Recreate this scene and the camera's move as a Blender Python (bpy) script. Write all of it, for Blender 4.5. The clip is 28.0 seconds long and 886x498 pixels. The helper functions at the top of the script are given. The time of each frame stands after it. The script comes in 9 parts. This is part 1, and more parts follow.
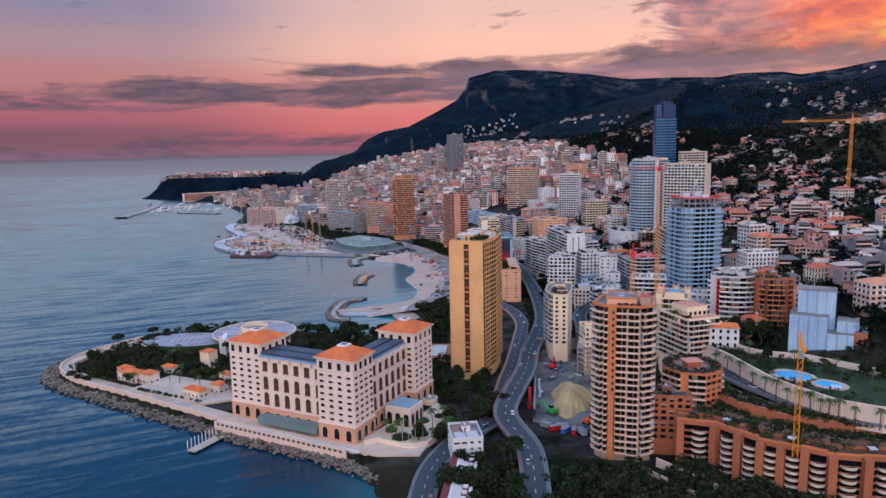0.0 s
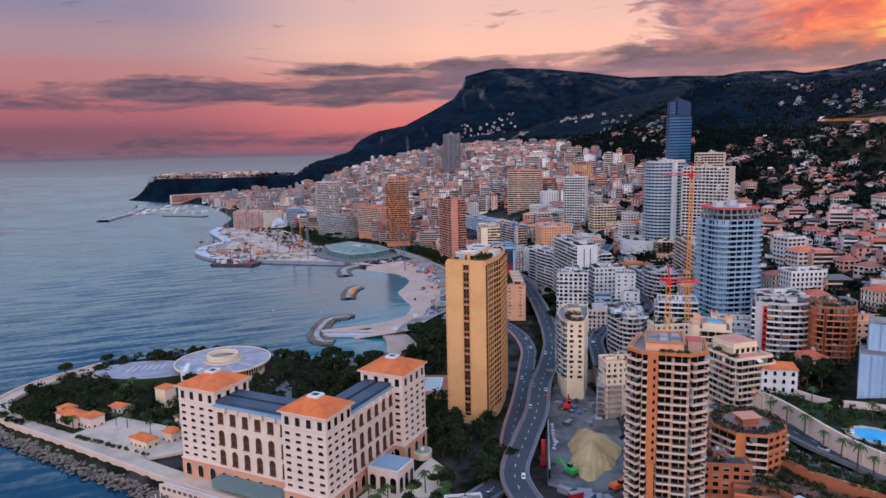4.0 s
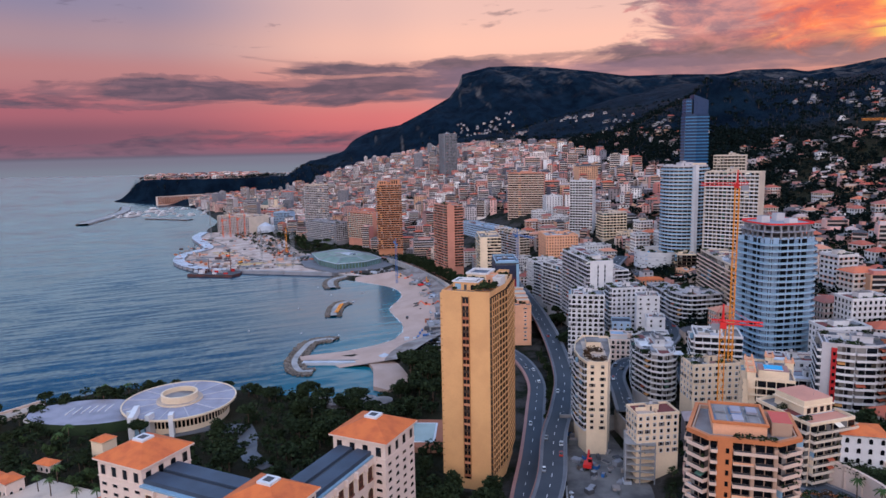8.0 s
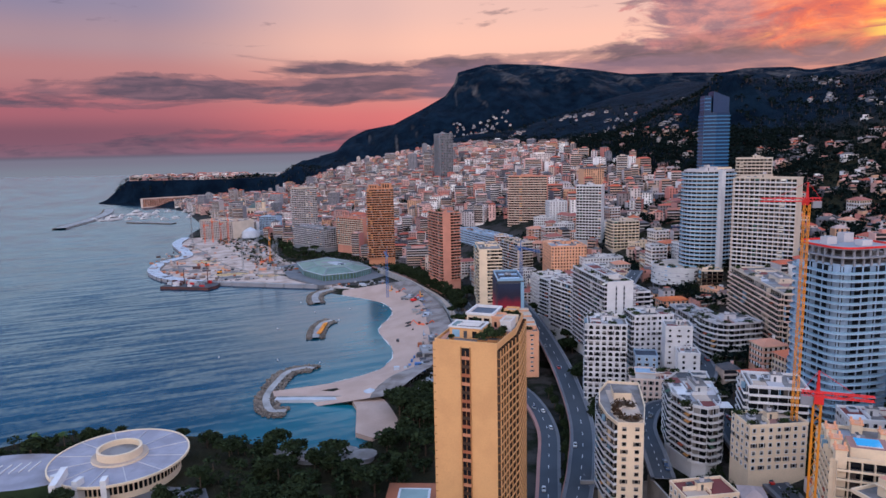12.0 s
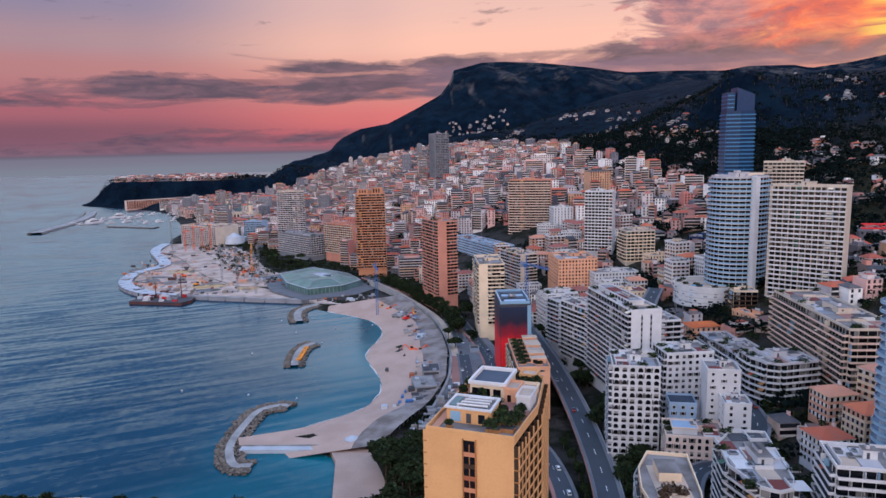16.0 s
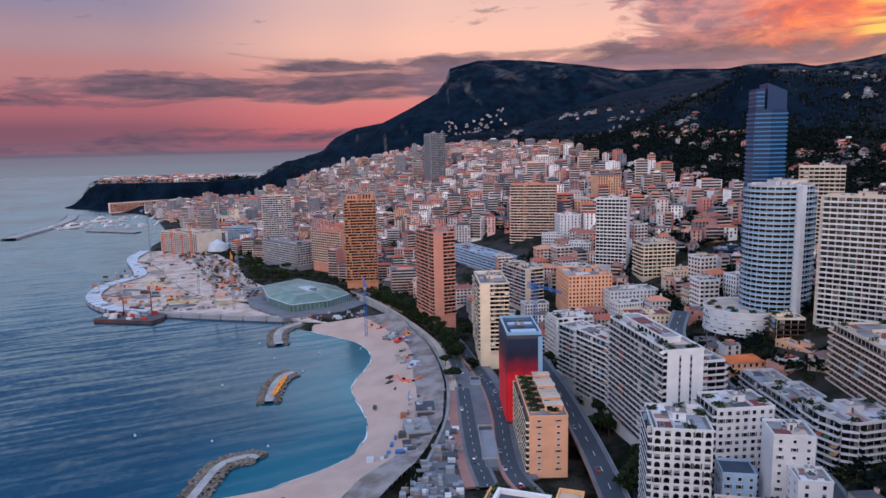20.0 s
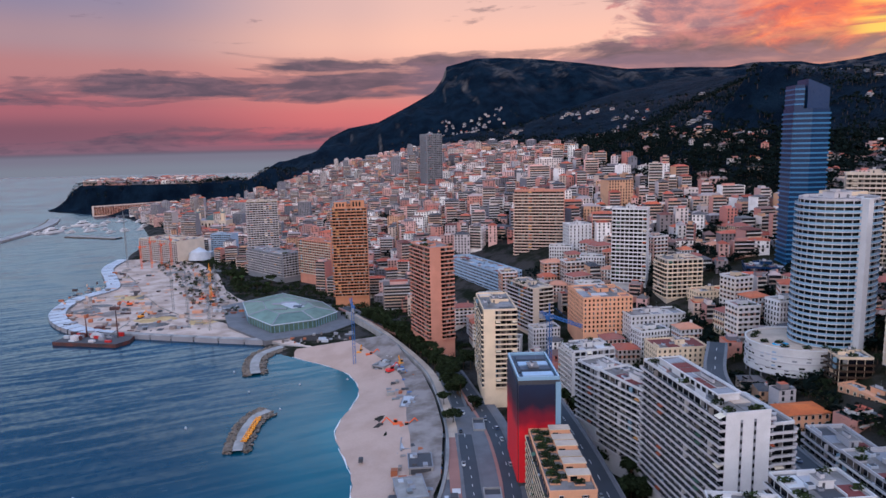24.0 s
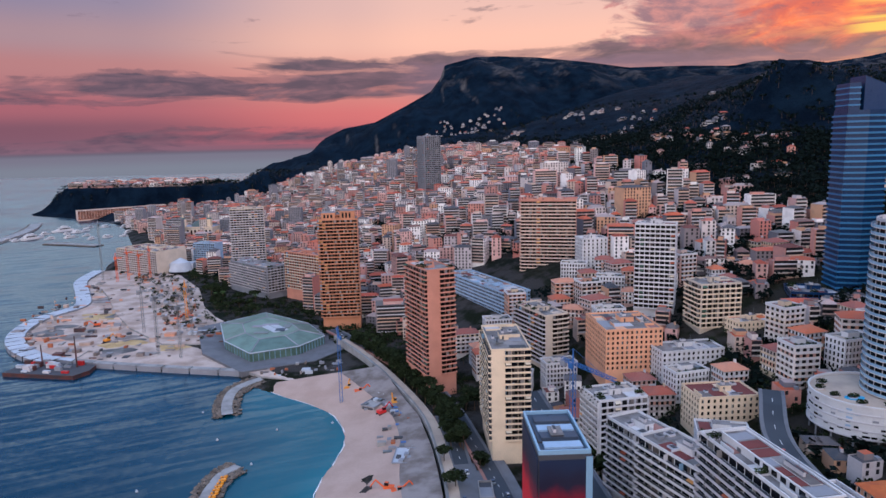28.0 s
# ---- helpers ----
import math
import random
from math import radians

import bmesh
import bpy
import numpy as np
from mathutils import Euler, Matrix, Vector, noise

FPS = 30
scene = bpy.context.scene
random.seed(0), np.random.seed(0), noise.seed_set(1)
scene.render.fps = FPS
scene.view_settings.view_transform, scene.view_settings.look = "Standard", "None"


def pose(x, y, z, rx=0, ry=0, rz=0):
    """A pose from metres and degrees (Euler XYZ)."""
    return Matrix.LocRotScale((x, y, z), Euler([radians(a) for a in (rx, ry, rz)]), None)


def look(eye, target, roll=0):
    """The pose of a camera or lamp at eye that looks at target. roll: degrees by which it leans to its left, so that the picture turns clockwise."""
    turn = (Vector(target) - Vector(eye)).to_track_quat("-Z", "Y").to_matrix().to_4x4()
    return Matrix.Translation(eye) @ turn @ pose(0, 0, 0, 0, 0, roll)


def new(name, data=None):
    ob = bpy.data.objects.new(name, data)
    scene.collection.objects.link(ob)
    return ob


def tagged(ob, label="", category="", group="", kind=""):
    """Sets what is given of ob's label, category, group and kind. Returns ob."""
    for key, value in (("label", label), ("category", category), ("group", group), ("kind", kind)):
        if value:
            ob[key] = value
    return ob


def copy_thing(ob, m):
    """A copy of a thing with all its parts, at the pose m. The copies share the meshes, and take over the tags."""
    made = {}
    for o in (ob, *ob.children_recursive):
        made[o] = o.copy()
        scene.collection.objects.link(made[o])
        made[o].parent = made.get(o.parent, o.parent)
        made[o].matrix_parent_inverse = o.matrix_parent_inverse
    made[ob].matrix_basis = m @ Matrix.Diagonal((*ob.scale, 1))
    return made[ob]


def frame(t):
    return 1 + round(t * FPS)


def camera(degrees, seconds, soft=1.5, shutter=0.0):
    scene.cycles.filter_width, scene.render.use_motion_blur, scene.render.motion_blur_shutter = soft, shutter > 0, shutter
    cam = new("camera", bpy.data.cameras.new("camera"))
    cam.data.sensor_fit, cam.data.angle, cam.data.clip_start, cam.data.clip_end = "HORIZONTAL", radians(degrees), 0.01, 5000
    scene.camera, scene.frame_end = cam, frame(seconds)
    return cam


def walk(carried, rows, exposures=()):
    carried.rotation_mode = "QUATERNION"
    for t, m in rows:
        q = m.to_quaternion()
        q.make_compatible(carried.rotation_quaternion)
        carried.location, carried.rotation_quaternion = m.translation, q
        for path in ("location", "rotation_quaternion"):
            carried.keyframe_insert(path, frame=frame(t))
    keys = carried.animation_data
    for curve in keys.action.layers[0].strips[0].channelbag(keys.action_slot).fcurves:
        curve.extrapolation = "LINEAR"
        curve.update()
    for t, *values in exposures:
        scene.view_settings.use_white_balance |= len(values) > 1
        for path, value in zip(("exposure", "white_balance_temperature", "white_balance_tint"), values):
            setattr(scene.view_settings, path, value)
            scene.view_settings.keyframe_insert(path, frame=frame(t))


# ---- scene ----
from mathutils import Vector as V3

# camera and its walk: seconds, eye (m), heading, tilt, roll (degrees)
cam = camera(65.97, 28.0)
PATH = (
    (0.0, -0.067, -0.299, 149.804, -1.283, -8.452, -1.222),
    (3.0, -0.685, 49.574, 150.931, -1.067, -8.491, -1.202),
    (8.0, -0.830, 133.776, 153.658, -0.661, -8.578, -1.171),
    (11.0, -0.666, 183.978, 155.468, -0.395, -8.637, -1.162),
    (14.0, -0.47, 233.5, 157.3, -0.12, -8.70, -1.165),
    (17.0, -0.293, 282.419, 159.123, 0.148, -8.757, -1.174),
    (20.0, -0.185, 330.771, 161.073, 0.401, -8.814, -1.194),
    (25.0, -0.086, 411.394, 165.135, 0.736, -8.896, -1.237),
    (28.0, 0.040, 460.941, 168.566, 0.851, -8.934, -1.257),
)


def aim(x, y, z, head, tilt, roll):
    h, p = radians(head), radians(tilt)
    way = V3((math.sin(h) * math.cos(p), math.cos(h) * math.cos(p), math.sin(p)))
    return look((x, y, z), V3((x, y, z)) + 100 * way, roll)


walk(cam, [(r[0], aim(*r[1:])) for r in PATH])


# ---------------------------------------------------------------- colour and nodes
def lin(r, g, b):
    return tuple(((c / 255 + 0.055) / 1.055) ** 2.4 if c > 10 else c / 255 / 12.92 for c in (r, g, b)) + (1.0,)


class Nodes:
    """A short way to write node trees."""

    def __init__(self, tree):
        self.t = tree

    def add(self, kind):
        return self.t.nodes.new(kind)

    def attribute(self, name):
        n = self.add("ShaderNodeAttribute")
        n.attribute_name = name
        return n.outputs["Fac"]

    def put(self, sock, value):
        if hasattr(value, "is_linked"):
            self.t.links.new(value, sock)
        else:
            sock.default_value = value

    def math(self, op, a, b=0.0, c=None, clamp=False):
        n = self.add("ShaderNodeMath")
        n.operation, n.use_clamp = op, clamp
        self.put(n.inputs[0], a), self.put(n.inputs[1], b)
        if c is not None:
            self.put(n.inputs[2], c)
        return n.outputs[0]

    def ramp(self, fac, stops, smooth=True):
        n = self.add("ShaderNodeValToRGB")
        e = n.color_ramp.elements
        n.color_ramp.interpolation = "EASE" if smooth else "LINEAR"
        while len(e) < len(stops):
            e.new(0.5)
        for el, (pos, col) in zip(e, stops):
            el.position = pos
            el.color = col if not isinstance(col, (int, float)) else (col, col, col, 1)
        self.put(n.inputs[0], fac)
        return n.outputs[0]

    def mix(self, fac, a, b, blend="MIX"):
        n = self.add("ShaderNodeMix")
        n.data_type, n.blend_type = "RGBA", blend
        self.put(n.inputs[0], fac), self.put(n.inputs[6], a), self.put(n.inputs[7], b)
        return n.outputs[2]

    def noise(self, vec, scale, detail=4.0, rough=0.55, warp=0.0):
        n = self.add("ShaderNodeTexNoise")
        self.put(n.inputs["Vector"], vec)
        n.inputs["Scale"].default_value, n.inputs["Detail"].default_value = scale, detail
        n.inputs["Roughness"].default_value, n.inputs["Distortion"].default_value = rough, warp
        return n.outputs["Fac"]

    def xyz(self, x, y, z):
        n = self.add("ShaderNodeCombineXYZ")
        for s, v in zip(n.inputs, (x, y, z)):
            self.put(s, v)
        return n.outputs[0]


# ---------------------------------------------------------------- dusk sky
SUN_AZ, SUN_EL = radians(33), radians(7.8)
world = bpy.data.worlds.new("dusk")
scene.world = world
world.use_nodes = True
world.node_tree.nodes.clear()
W = Nodes(world.node_tree)
direction = W.add("ShaderNodeTexCoord").outputs["Generated"]
sep = W.add("ShaderNodeSeparateXYZ")
W.put(sep.inputs[0], direction)
dx, dy, dz = sep.outputs
az = W.math("MULTIPLY", W.math("ARCTAN2", dx, dy), 57.2958)
el = W.math("MULTIPLY", W.math("ARCSINE", dz), 57.2958)
# clear sky by height: -2 to 90 degrees
elr = W.math("POWER", W.math("DIVIDE", W.math("MAXIMUM", el, 0.0), 90.0), 0.5)


def at(deg):
    return math.sqrt(deg / 90)


right = W.ramp(elr, [(0, lin(140, 88, 104)), (at(0.7), lin(186, 94, 106)), (at(2.2), lin(208, 110, 112)),
                     (at(4.5), lin(206, 130, 124)), (at(8), lin(236, 182, 164)), (at(11), lin(222, 178, 168)),
                     (at(20), lin(166, 180, 202)), (at(34), lin(98, 136, 182)), (1.0, lin(94, 132, 180))])
left = W.ramp(elr, [(0, lin(122, 92, 110)), (at(1.5), lin(120, 80, 98)), (at(3), lin(156, 92, 106)),
                    (at(6), lin(172, 118, 122)), (at(8), lin(160, 130, 140)), (at(11), lin(132, 124, 150)),
                    (at(14), lin(174, 191, 204)), (at(21), lin(162, 185, 205)), (at(31), lin(79, 124, 178)), (1.0, lin(94, 132, 180))])
side = W.ramp(W.math("MULTIPLY_ADD", az, 1 / 60, 0.5, clamp=True), [(0.0, 0.0), (0.1, 0.05), (0.38, 0.8), (0.5, 1.0)])
base = W.mix(side, left, right)
# glow of the hidden sun
sunv = (math.sin(SUN_AZ) * math.cos(SUN_EL), math.cos(SUN_AZ) * math.cos(SUN_EL), math.sin(SUN_EL))
dot = W.math("ADD", W.math("MULTIPLY", dx, sunv[0]), W.math("MULTIPLY_ADD", dy, sunv[1], W.math("MULTIPLY", dz, sunv[2])))
glow = W.ramp(W.math("MULTIPLY_ADD", dot, 22.0, -21.0, clamp=True), [(0.0, 0.0), (0.60, 0.10), (0.88, 0.5), (1.0, 1.0)])
core = W.ramp(W.math("MULTIPLY_ADD", dot, 260.0, -259.0, clamp=True), [(0.0, 0.0), (0.6, 0.35), (1.0, 1.0)])
base = W.mix(W.math("MULTIPLY", glow, 0.6), base, lin(248, 150, 96))
base = W.mix(W.math("MULTIPLY", core, 0.6), base, lin(255, 176, 92))
# long flat cloud banks
cvec = W.xyz(W.math("MULTIPLY", az, 0.085), W.math("MULTIPLY", el, 0.42), 5.7)
n1 = W.noise(cvec, 1.25, 8.0, 0.58, 0.5)
streak = W.noise(W.xyz(W.math("MULTIPLY", az, 0.03), W.math("MULTIPLY", el, 0.8), 8.3), 1.6, 5.0, 0.5, 0.2)
# a bank climbs from the low left to over the ridge; thin bars lie under it
rise = W.math("MULTIPLY_ADD", az, -0.045, el)
band = W.ramp(W.math("DIVIDE", rise, 16.0, clamp=True),
              [(0.0, 0.42), (0.07, 0.60), (0.12, 0.66), (0.19, 0.12), (0.27, 0.80), (0.34, 1.0), (0.40, 0.85), (0.47, 0.22), (0.62, 0.34), (0.75, 0.30), (1.0, 0.0)])
reach = W.ramp(W.math("MULTIPLY_ADD", az, 1 / 80, 0.5, clamp=True),
               [(0.0, 0.55), (0.14, 0.66), (0.24, 0.92), (0.42, 1.0), (0.66, 1.0), (0.84, 1.0), (1.0, 0.8)])
burst = W.math("MULTIPLY", glow, W.ramp(W.math("DIVIDE", el, 16.0, clamp=True), [(0.36, 0.0), (0.50, 1.0), (0.8, 1.0)]))
dens = W.math("ADD", W.math("MULTIPLY_ADD", n1, 0.80, W.math("MULTIPLY", streak, 0.34)),
              W.math("MULTIPLY_ADD", W.math("MULTIPLY", band, reach), 0.40, W.math("MULTIPLY_ADD", burst, 0.30, -0.355)))
cloud = W.ramp(dens, [(0.42, 0.0), (0.48, 0.55), (0.56, 1.0)])
lit = W.noise(cvec, 4.2, 6.0, 0.6, 0.6)
cloud_dark = W.mix(W.ramp(lit, [(0.35, 0.0), (0.7, 1.0)]), lin(72, 68, 88), lin(112, 88, 104))
cloud_warm = W.mix(W.ramp(lit, [(0.36, 0.0), (0.62, 1.0)]), lin(182, 94, 84), lin(255, 150, 84))
upper = W.ramp(W.math("DIVIDE", el, 16.0, clamp=True), [(0.40, 0.0), (0.50, 1.0)])
cloud_col = W.mix(W.math("MULTIPLY", W.ramp(glow, [(0.0, 0.0), (0.30, 1.0)]), upper), cloud_dark, cloud_warm)
seen_sky = W.mix(W.math("MULTIPLY", cloud, W.ramp(elr, [(at(11), 0.92), (at(24), 0.25)])), base, cloud_col)
# the lit western cloud: a mauve mass over the ridge that turns orange and gold towards the sun
puff = W.noise(W.xyz(W.math("MULTIPLY", az, 0.16), W.math("MULTIPLY", el, 0.42), 2.2), 1.5, 7.0, 0.62, 0.9)
curl = W.noise(W.xyz(W.math("MULTIPLY", az, 0.2), W.math("MULTIPLY", el, 0.5), 6.1), 1.7, 7.0, 0.62, 0.35)
azp = W.math("MULTIPLY_ADD", puff, 14.0, W.math("ADD", az, -7.0))
elp = W.math("MULTIPLY_ADD", puff, 5.0, W.math("ADD", el, -2.5))
above = W.ramp(W.math("DIVIDE", elp, 20.0, clamp=True), [(0.30, 0.0), (0.42, 1.0)])
mauve = W.math("MULTIPLY", above, W.ramp(W.math("DIVIDE", azp, 60.0, clamp=True), [(0.25, 0.0), (0.29, 1.0), (0.9, 1.0)]))
fire = W.math("MULTIPLY", above, W.ramp(W.math("DIVIDE", azp, 60.0, clamp=True), [(0.36, 0.0), (0.48, 1.0), (0.75, 1.0), (1.0, 0.0)]))
mauve_col = W.mix(W.ramp(curl, [(0.38, 0.0), (0.66, 1.0)]), lin(120, 90, 112), lin(196, 126, 126))
fire_col = W.ramp(curl, [(0.30, lin(160, 88, 96)), (0.44, lin(208, 96, 84)), (0.58, lin(236, 116, 80)), (0.76, lin(250, 164, 104))])
fade = W.ramp(elr, [(at(14), 1.0), (at(26), 0.0)])
seen_sky = W.mix(W.math("MULTIPLY", W.math("MULTIPLY", mauve, fade), 0.85), seen_sky, mauve_col)
seen_sky = W.mix(W.math("MULTIPLY", W.math("MULTIPLY", fire, fade), 0.92), seen_sky, fire_col)
gold = W.math("MULTIPLY", W.ramp(W.math("MULTIPLY_ADD", dot, 900.0, -899.0, clamp=True), [(0.0, 0.0), (1.0, 1.0)]), W.ramp(streak, [(0.46, 0.0), (0.6, 1.0)]))
seen_sky = W.mix(W.math("MULTIPLY", gold, 0.75), seen_sky, lin(255, 214, 96))
low_bank = W.math("MULTIPLY", W.ramp(W.math("DIVIDE", W.math("MULTIPLY_ADD", puff, 2.6, W.math("ADD", el, -1.3)), 20.0, clamp=True), [(0.12, 0.0), (0.20, 1.0), (0.29, 1.0), (0.335, 0.0)]),
                  W.ramp(W.math("MULTIPLY_ADD", az, 1 / 80, 0.5, clamp=True), [(0.44, 0.0), (0.54, 1.0), (1.0, 0.7)]))
seen_sky = W.mix(W.math("MULTIPLY", low_bank, 0.7), seen_sky, W.mix(curl, lin(112, 94, 118), lin(142, 112, 130)))
# haze over the far sea, below the horizon
sea_haze = W.ramp(W.math("MULTIPLY_ADD", el, 0.25, 1.0, clamp=True), [(0.0, lin(96, 112, 132)), (0.6, lin(116, 122, 138)), (0.84, lin(112, 110, 128)), (0.93, lin(94, 90, 108)), (1.0, lin(120, 96, 114))])
under = W.ramp(W.math("MULTIPLY_ADD", el, 2.5, 1.2, clamp=True), [(0.0, 0.0), (1.0, 1.0)])
seen_sky = W.mix(under, sea_haze, seen_sky)
# the clear upper sky and the open east, behind the camera, carry most of the light
high = W.ramp(elr, [(at(11.6), 0.0), (at(18), 1.0)])
east = W.ramp(W.math("MULTIPLY_ADD", dy, -1.0, 0.1, clamp=True), [(0.0, 0.0), (0.8, 1.0)])
SKY_GAIN, EAST_GAIN = 1.3, 2.05
gain = W.math("MULTIPLY_ADD", high, SKY_GAIN, 1.18)
nish = W.add("ShaderNodeTexSky")
nish.sky_type, nish.sun_disc, nish.sun_elevation, nish.sun_rotation = "NISHITA", False, radians(2), SUN_AZ
bg = W.add("ShaderNodeBackground")
W.put(bg.inputs[0], seen_sky), W.put(bg.inputs[1], gain)
bg2 = W.add("ShaderNodeBackground")
W.put(bg2.inputs[0], nish.outputs[0]), W.put(bg2.inputs[1], 0.006)
bg3 = W.add("ShaderNodeBackground")  # pale afterglow of the open east
W.put(bg3.inputs[0], lin(222, 210, 204)), W.put(bg3.inputs[1], W.math("MULTIPLY", east, EAST_GAIN))
pair = W.add("ShaderNodeAddShader")
W.put(pair.inputs[0], bg2.outputs[0]), W.put(pair.inputs[1], bg3.outputs[0])
both = W.add("ShaderNodeAddShader")
W.put(both.inputs[0], bg.outputs[0]), W.put(both.inputs[1], pair.outputs[0])
W.put(W.add("ShaderNodeOutputWorld").inputs[0], both.outputs[0])

sun = new("sun", bpy.data.lights.new("sun", "SUN"))
sun.data.energy, sun.data.angle, sun.data.color = 0.3, radians(20), (1.0, 0.78, 0.66)
sun.matrix_world = look((0, 0, 0), (-sunv[0], -sunv[1], -0.3))
tagged(sun, kind="structure")
walk_exposure = 0.0
scene.view_settings.exposure = walk_exposure


# ---------------------------------------------------------------- materials
def material(name, col, rough=0.8, metal=0.0, vary=0.12, size=1.0, bump=0.15, alt=None, per="object", stain=0.15, spec=0.4):
    """Surface with grain, stains and a small change from piece to piece."""
    m = bpy.data.materials.new(name)
    m.use_nodes = True
    m.node_tree.nodes.clear()
    N = Nodes(m.node_tree)
    co = N.add("ShaderNodeTexCoord").outputs["Object"]
    pos = N.add("ShaderNodeNewGeometry").outputs["Position"]
    big = N.noise(pos, 0.11 / size, 3.0)
    fine = N.noise(co, 1.7 / size, 5.0)
    c = lin(*col)
    alt = lin(*alt) if alt else tuple(x * 0.72 for x in c[:3]) + (1,)
    colr = N.mix(N.math("MULTIPLY", N.ramp(big, [(0.35, 0.0), (0.7, 1.0)]), stain * 3), c, alt)
    if per == "object":
        rnd = N.add("ShaderNodeObjectInfo").outputs["Random"]
    else:
        rnd = N.add("ShaderNodeNewGeometry").outputs["Random Per Island"]
    val = N.math("MULTIPLY_ADD", rnd, vary, N.math("MULTIPLY_ADD", fine, 0.26, 1 - 0.13 - vary / 2))
    hsv = N.add("ShaderNodeHueSaturation")
    N.put(hsv.inputs["Value"], val), N.put(hsv.inputs["Color"], colr)
    b = N.add("ShaderNodeBsdfPrincipled")
    N.put(b.inputs["Base Color"], hsv.outputs[0])
    N.put(b.inputs["Roughness"], N.math("MULTIPLY_ADD", fine, 0.2, rough - 0.1, clamp=True))
    b.inputs["Metallic"].default_value = metal
    b.inputs["Specular IOR Level"].default_value = spec
    if bump:
        bp = N.add("ShaderNodeBump")
        bp.inputs["Strength"].default_value, bp.inputs["Distance"].default_value = bump, 0.2 * size
        N.put(bp.inputs["Height"], fine), N.put(b.inputs["Normal"], bp.outputs[0])
    N.put(N.add("ShaderNodeOutputMaterial").inputs[0], b.outputs[0])
    return m


def palette(name, cols, rough=0.85, per="object", vary=0.15):
    """Plaster or tile whose colour is picked per piece from a few paints."""
    m = material(name, (200, 200, 200), rough, vary=vary, per=per)
    N = Nodes(m.node_tree)
    hsv = next(n for n in m.node_tree.nodes if n.bl_idname == "ShaderNodeHueSaturation")
    if per == "object":
        rnd = N.add("ShaderNodeObjectInfo").outputs["Random"]
    else:
        rnd = N.add("ShaderNodeNewGeometry").outputs["Random Per Island"]
    r = N.ramp(rnd, [(i / len(cols), lin(*c)) for i, c in enumerate(cols)], False)
    r.node.color_ramp.interpolation = "CONSTANT"
    stain = N.mix(N.math("MULTIPLY", N.ramp(N.noise(N.add("ShaderNodeNewGeometry").outputs["Position"], 0.15, 3.0), [(0.4, 0.0), (0.75, 1.0)]), 0.3), r, lin(120, 105, 100))
    N.put(hsv.inputs["Color"], stain)
    return m


WHITE = material("white_render", (204, 200, 202))
OFFWHITE = material("grey_white_render", (186, 180, 184))
CREAM = material("cream_render", (224, 198, 170))
GOLD = material("ochre_cladding", (214, 160, 108), 0.6, vary=0.06, stain=0.14, alt=(188, 136, 92))
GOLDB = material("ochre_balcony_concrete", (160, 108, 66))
PEACH = material("peach_render", (222, 160, 126))
PINK = material("pink_render", (214, 190, 178), stain=0.08)
HOTELBASE = material("terracotta_render", (196, 140, 116))
TERRA = material("terracotta_brick", (160, 92, 64))
ORANGE = material("orange_tile_cladding", (190, 112, 70))
SALMON = material("salmon_concrete", (196, 132, 112))
OCHRE = material("orange_brown_concrete", (192, 128, 96))
BEIGE = material("beige_concrete", (200, 182, 166))
GREY = material("grey_concrete", (134, 134, 142))
DARKGREY = material("dark_grey_roofing_and_balcony_shade", (70, 70, 76), 0.9)
ROOFGREY = material("weathered_roof_membrane", (132, 126, 126), 0.9, alt=(92, 84, 82), stain=0.3)
BLUEGREY = material("blue_grey_render", (150, 172, 196))
MAROON = material("red_brown_roofing", (112, 52, 50), 0.85)
REDPAINT = material("red_paint", (178, 30, 34), 0.5)
STEELBLUE = material("blue_painted_steel", (44, 96, 156), 0.5)
YELLOWSTEEL = material("orange_yellow_painted_steel", (226, 140, 40), 0.5)
REDSTEEL = material("red_painted_steel", (214, 40, 40), 0.5)
METAL = material("grey_galvanised_steel", (130, 134, 138), 0.45, 0.8)
TILE = material("orange_clay_roof_tiles", (206, 106, 54), 0.8, alt=(168, 76, 44), size=0.5, bump=0.5, stain=0.2)
TILEMIX = palette("clay_roof_tiles", [(186, 92, 66), (204, 108, 74), (168, 84, 66), (150, 84, 74), (196, 130, 104)])
CITYMIX = palette("city_plaster", [(196, 168, 158), (206, 194, 186), (186, 146, 134), (204, 180, 154), (190, 188, 192), (170, 156, 152), (190, 138, 116), (212, 202, 196)])
CITYSTUFF = palette("far_city_plaster", [(206, 160, 152), (222, 206, 202), (190, 134, 126), (208, 182, 168), (196, 184, 186), (134, 122, 124), (204, 140, 126), (112, 110, 120), (232, 226, 222), (196, 148, 118), (214, 168, 160), (186, 116, 106), (96, 92, 100), (228, 220, 218)], per="island", vary=0.3)
ROOFSTUFF = palette("far_roof_tiles", [(168, 76, 56), (126, 94, 88), (104, 98, 98), (190, 90, 60), (108, 56, 50), (176, 152, 148), (66, 66, 72), (84, 80, 84), (150, 134, 132), (176, 82, 62)], per="island", vary=0.3)
GLASS = material("dark_window_glass", (13, 15, 21), 0.16, vary=0.6, bump=0.0, stain=0.0, spec=0.5)
GREYSTUFF = palette("far_tower_concrete", [(150, 148, 154), (128, 126, 134), (170, 160, 158), (112, 112, 120), (182, 170, 164)], per="island", vary=0.3)
RAILSTUFF = palette("far_balcony_fronts", [(196, 176, 168), (214, 206, 202), (176, 150, 142), (190, 186, 190), (204, 168, 146)], per="island", vary=0.3)
GLASSSTUFF = material("far_window_glass", (26, 27, 34), 0.4, vary=0.7, bump=0.0, stain=0.0, per="island")
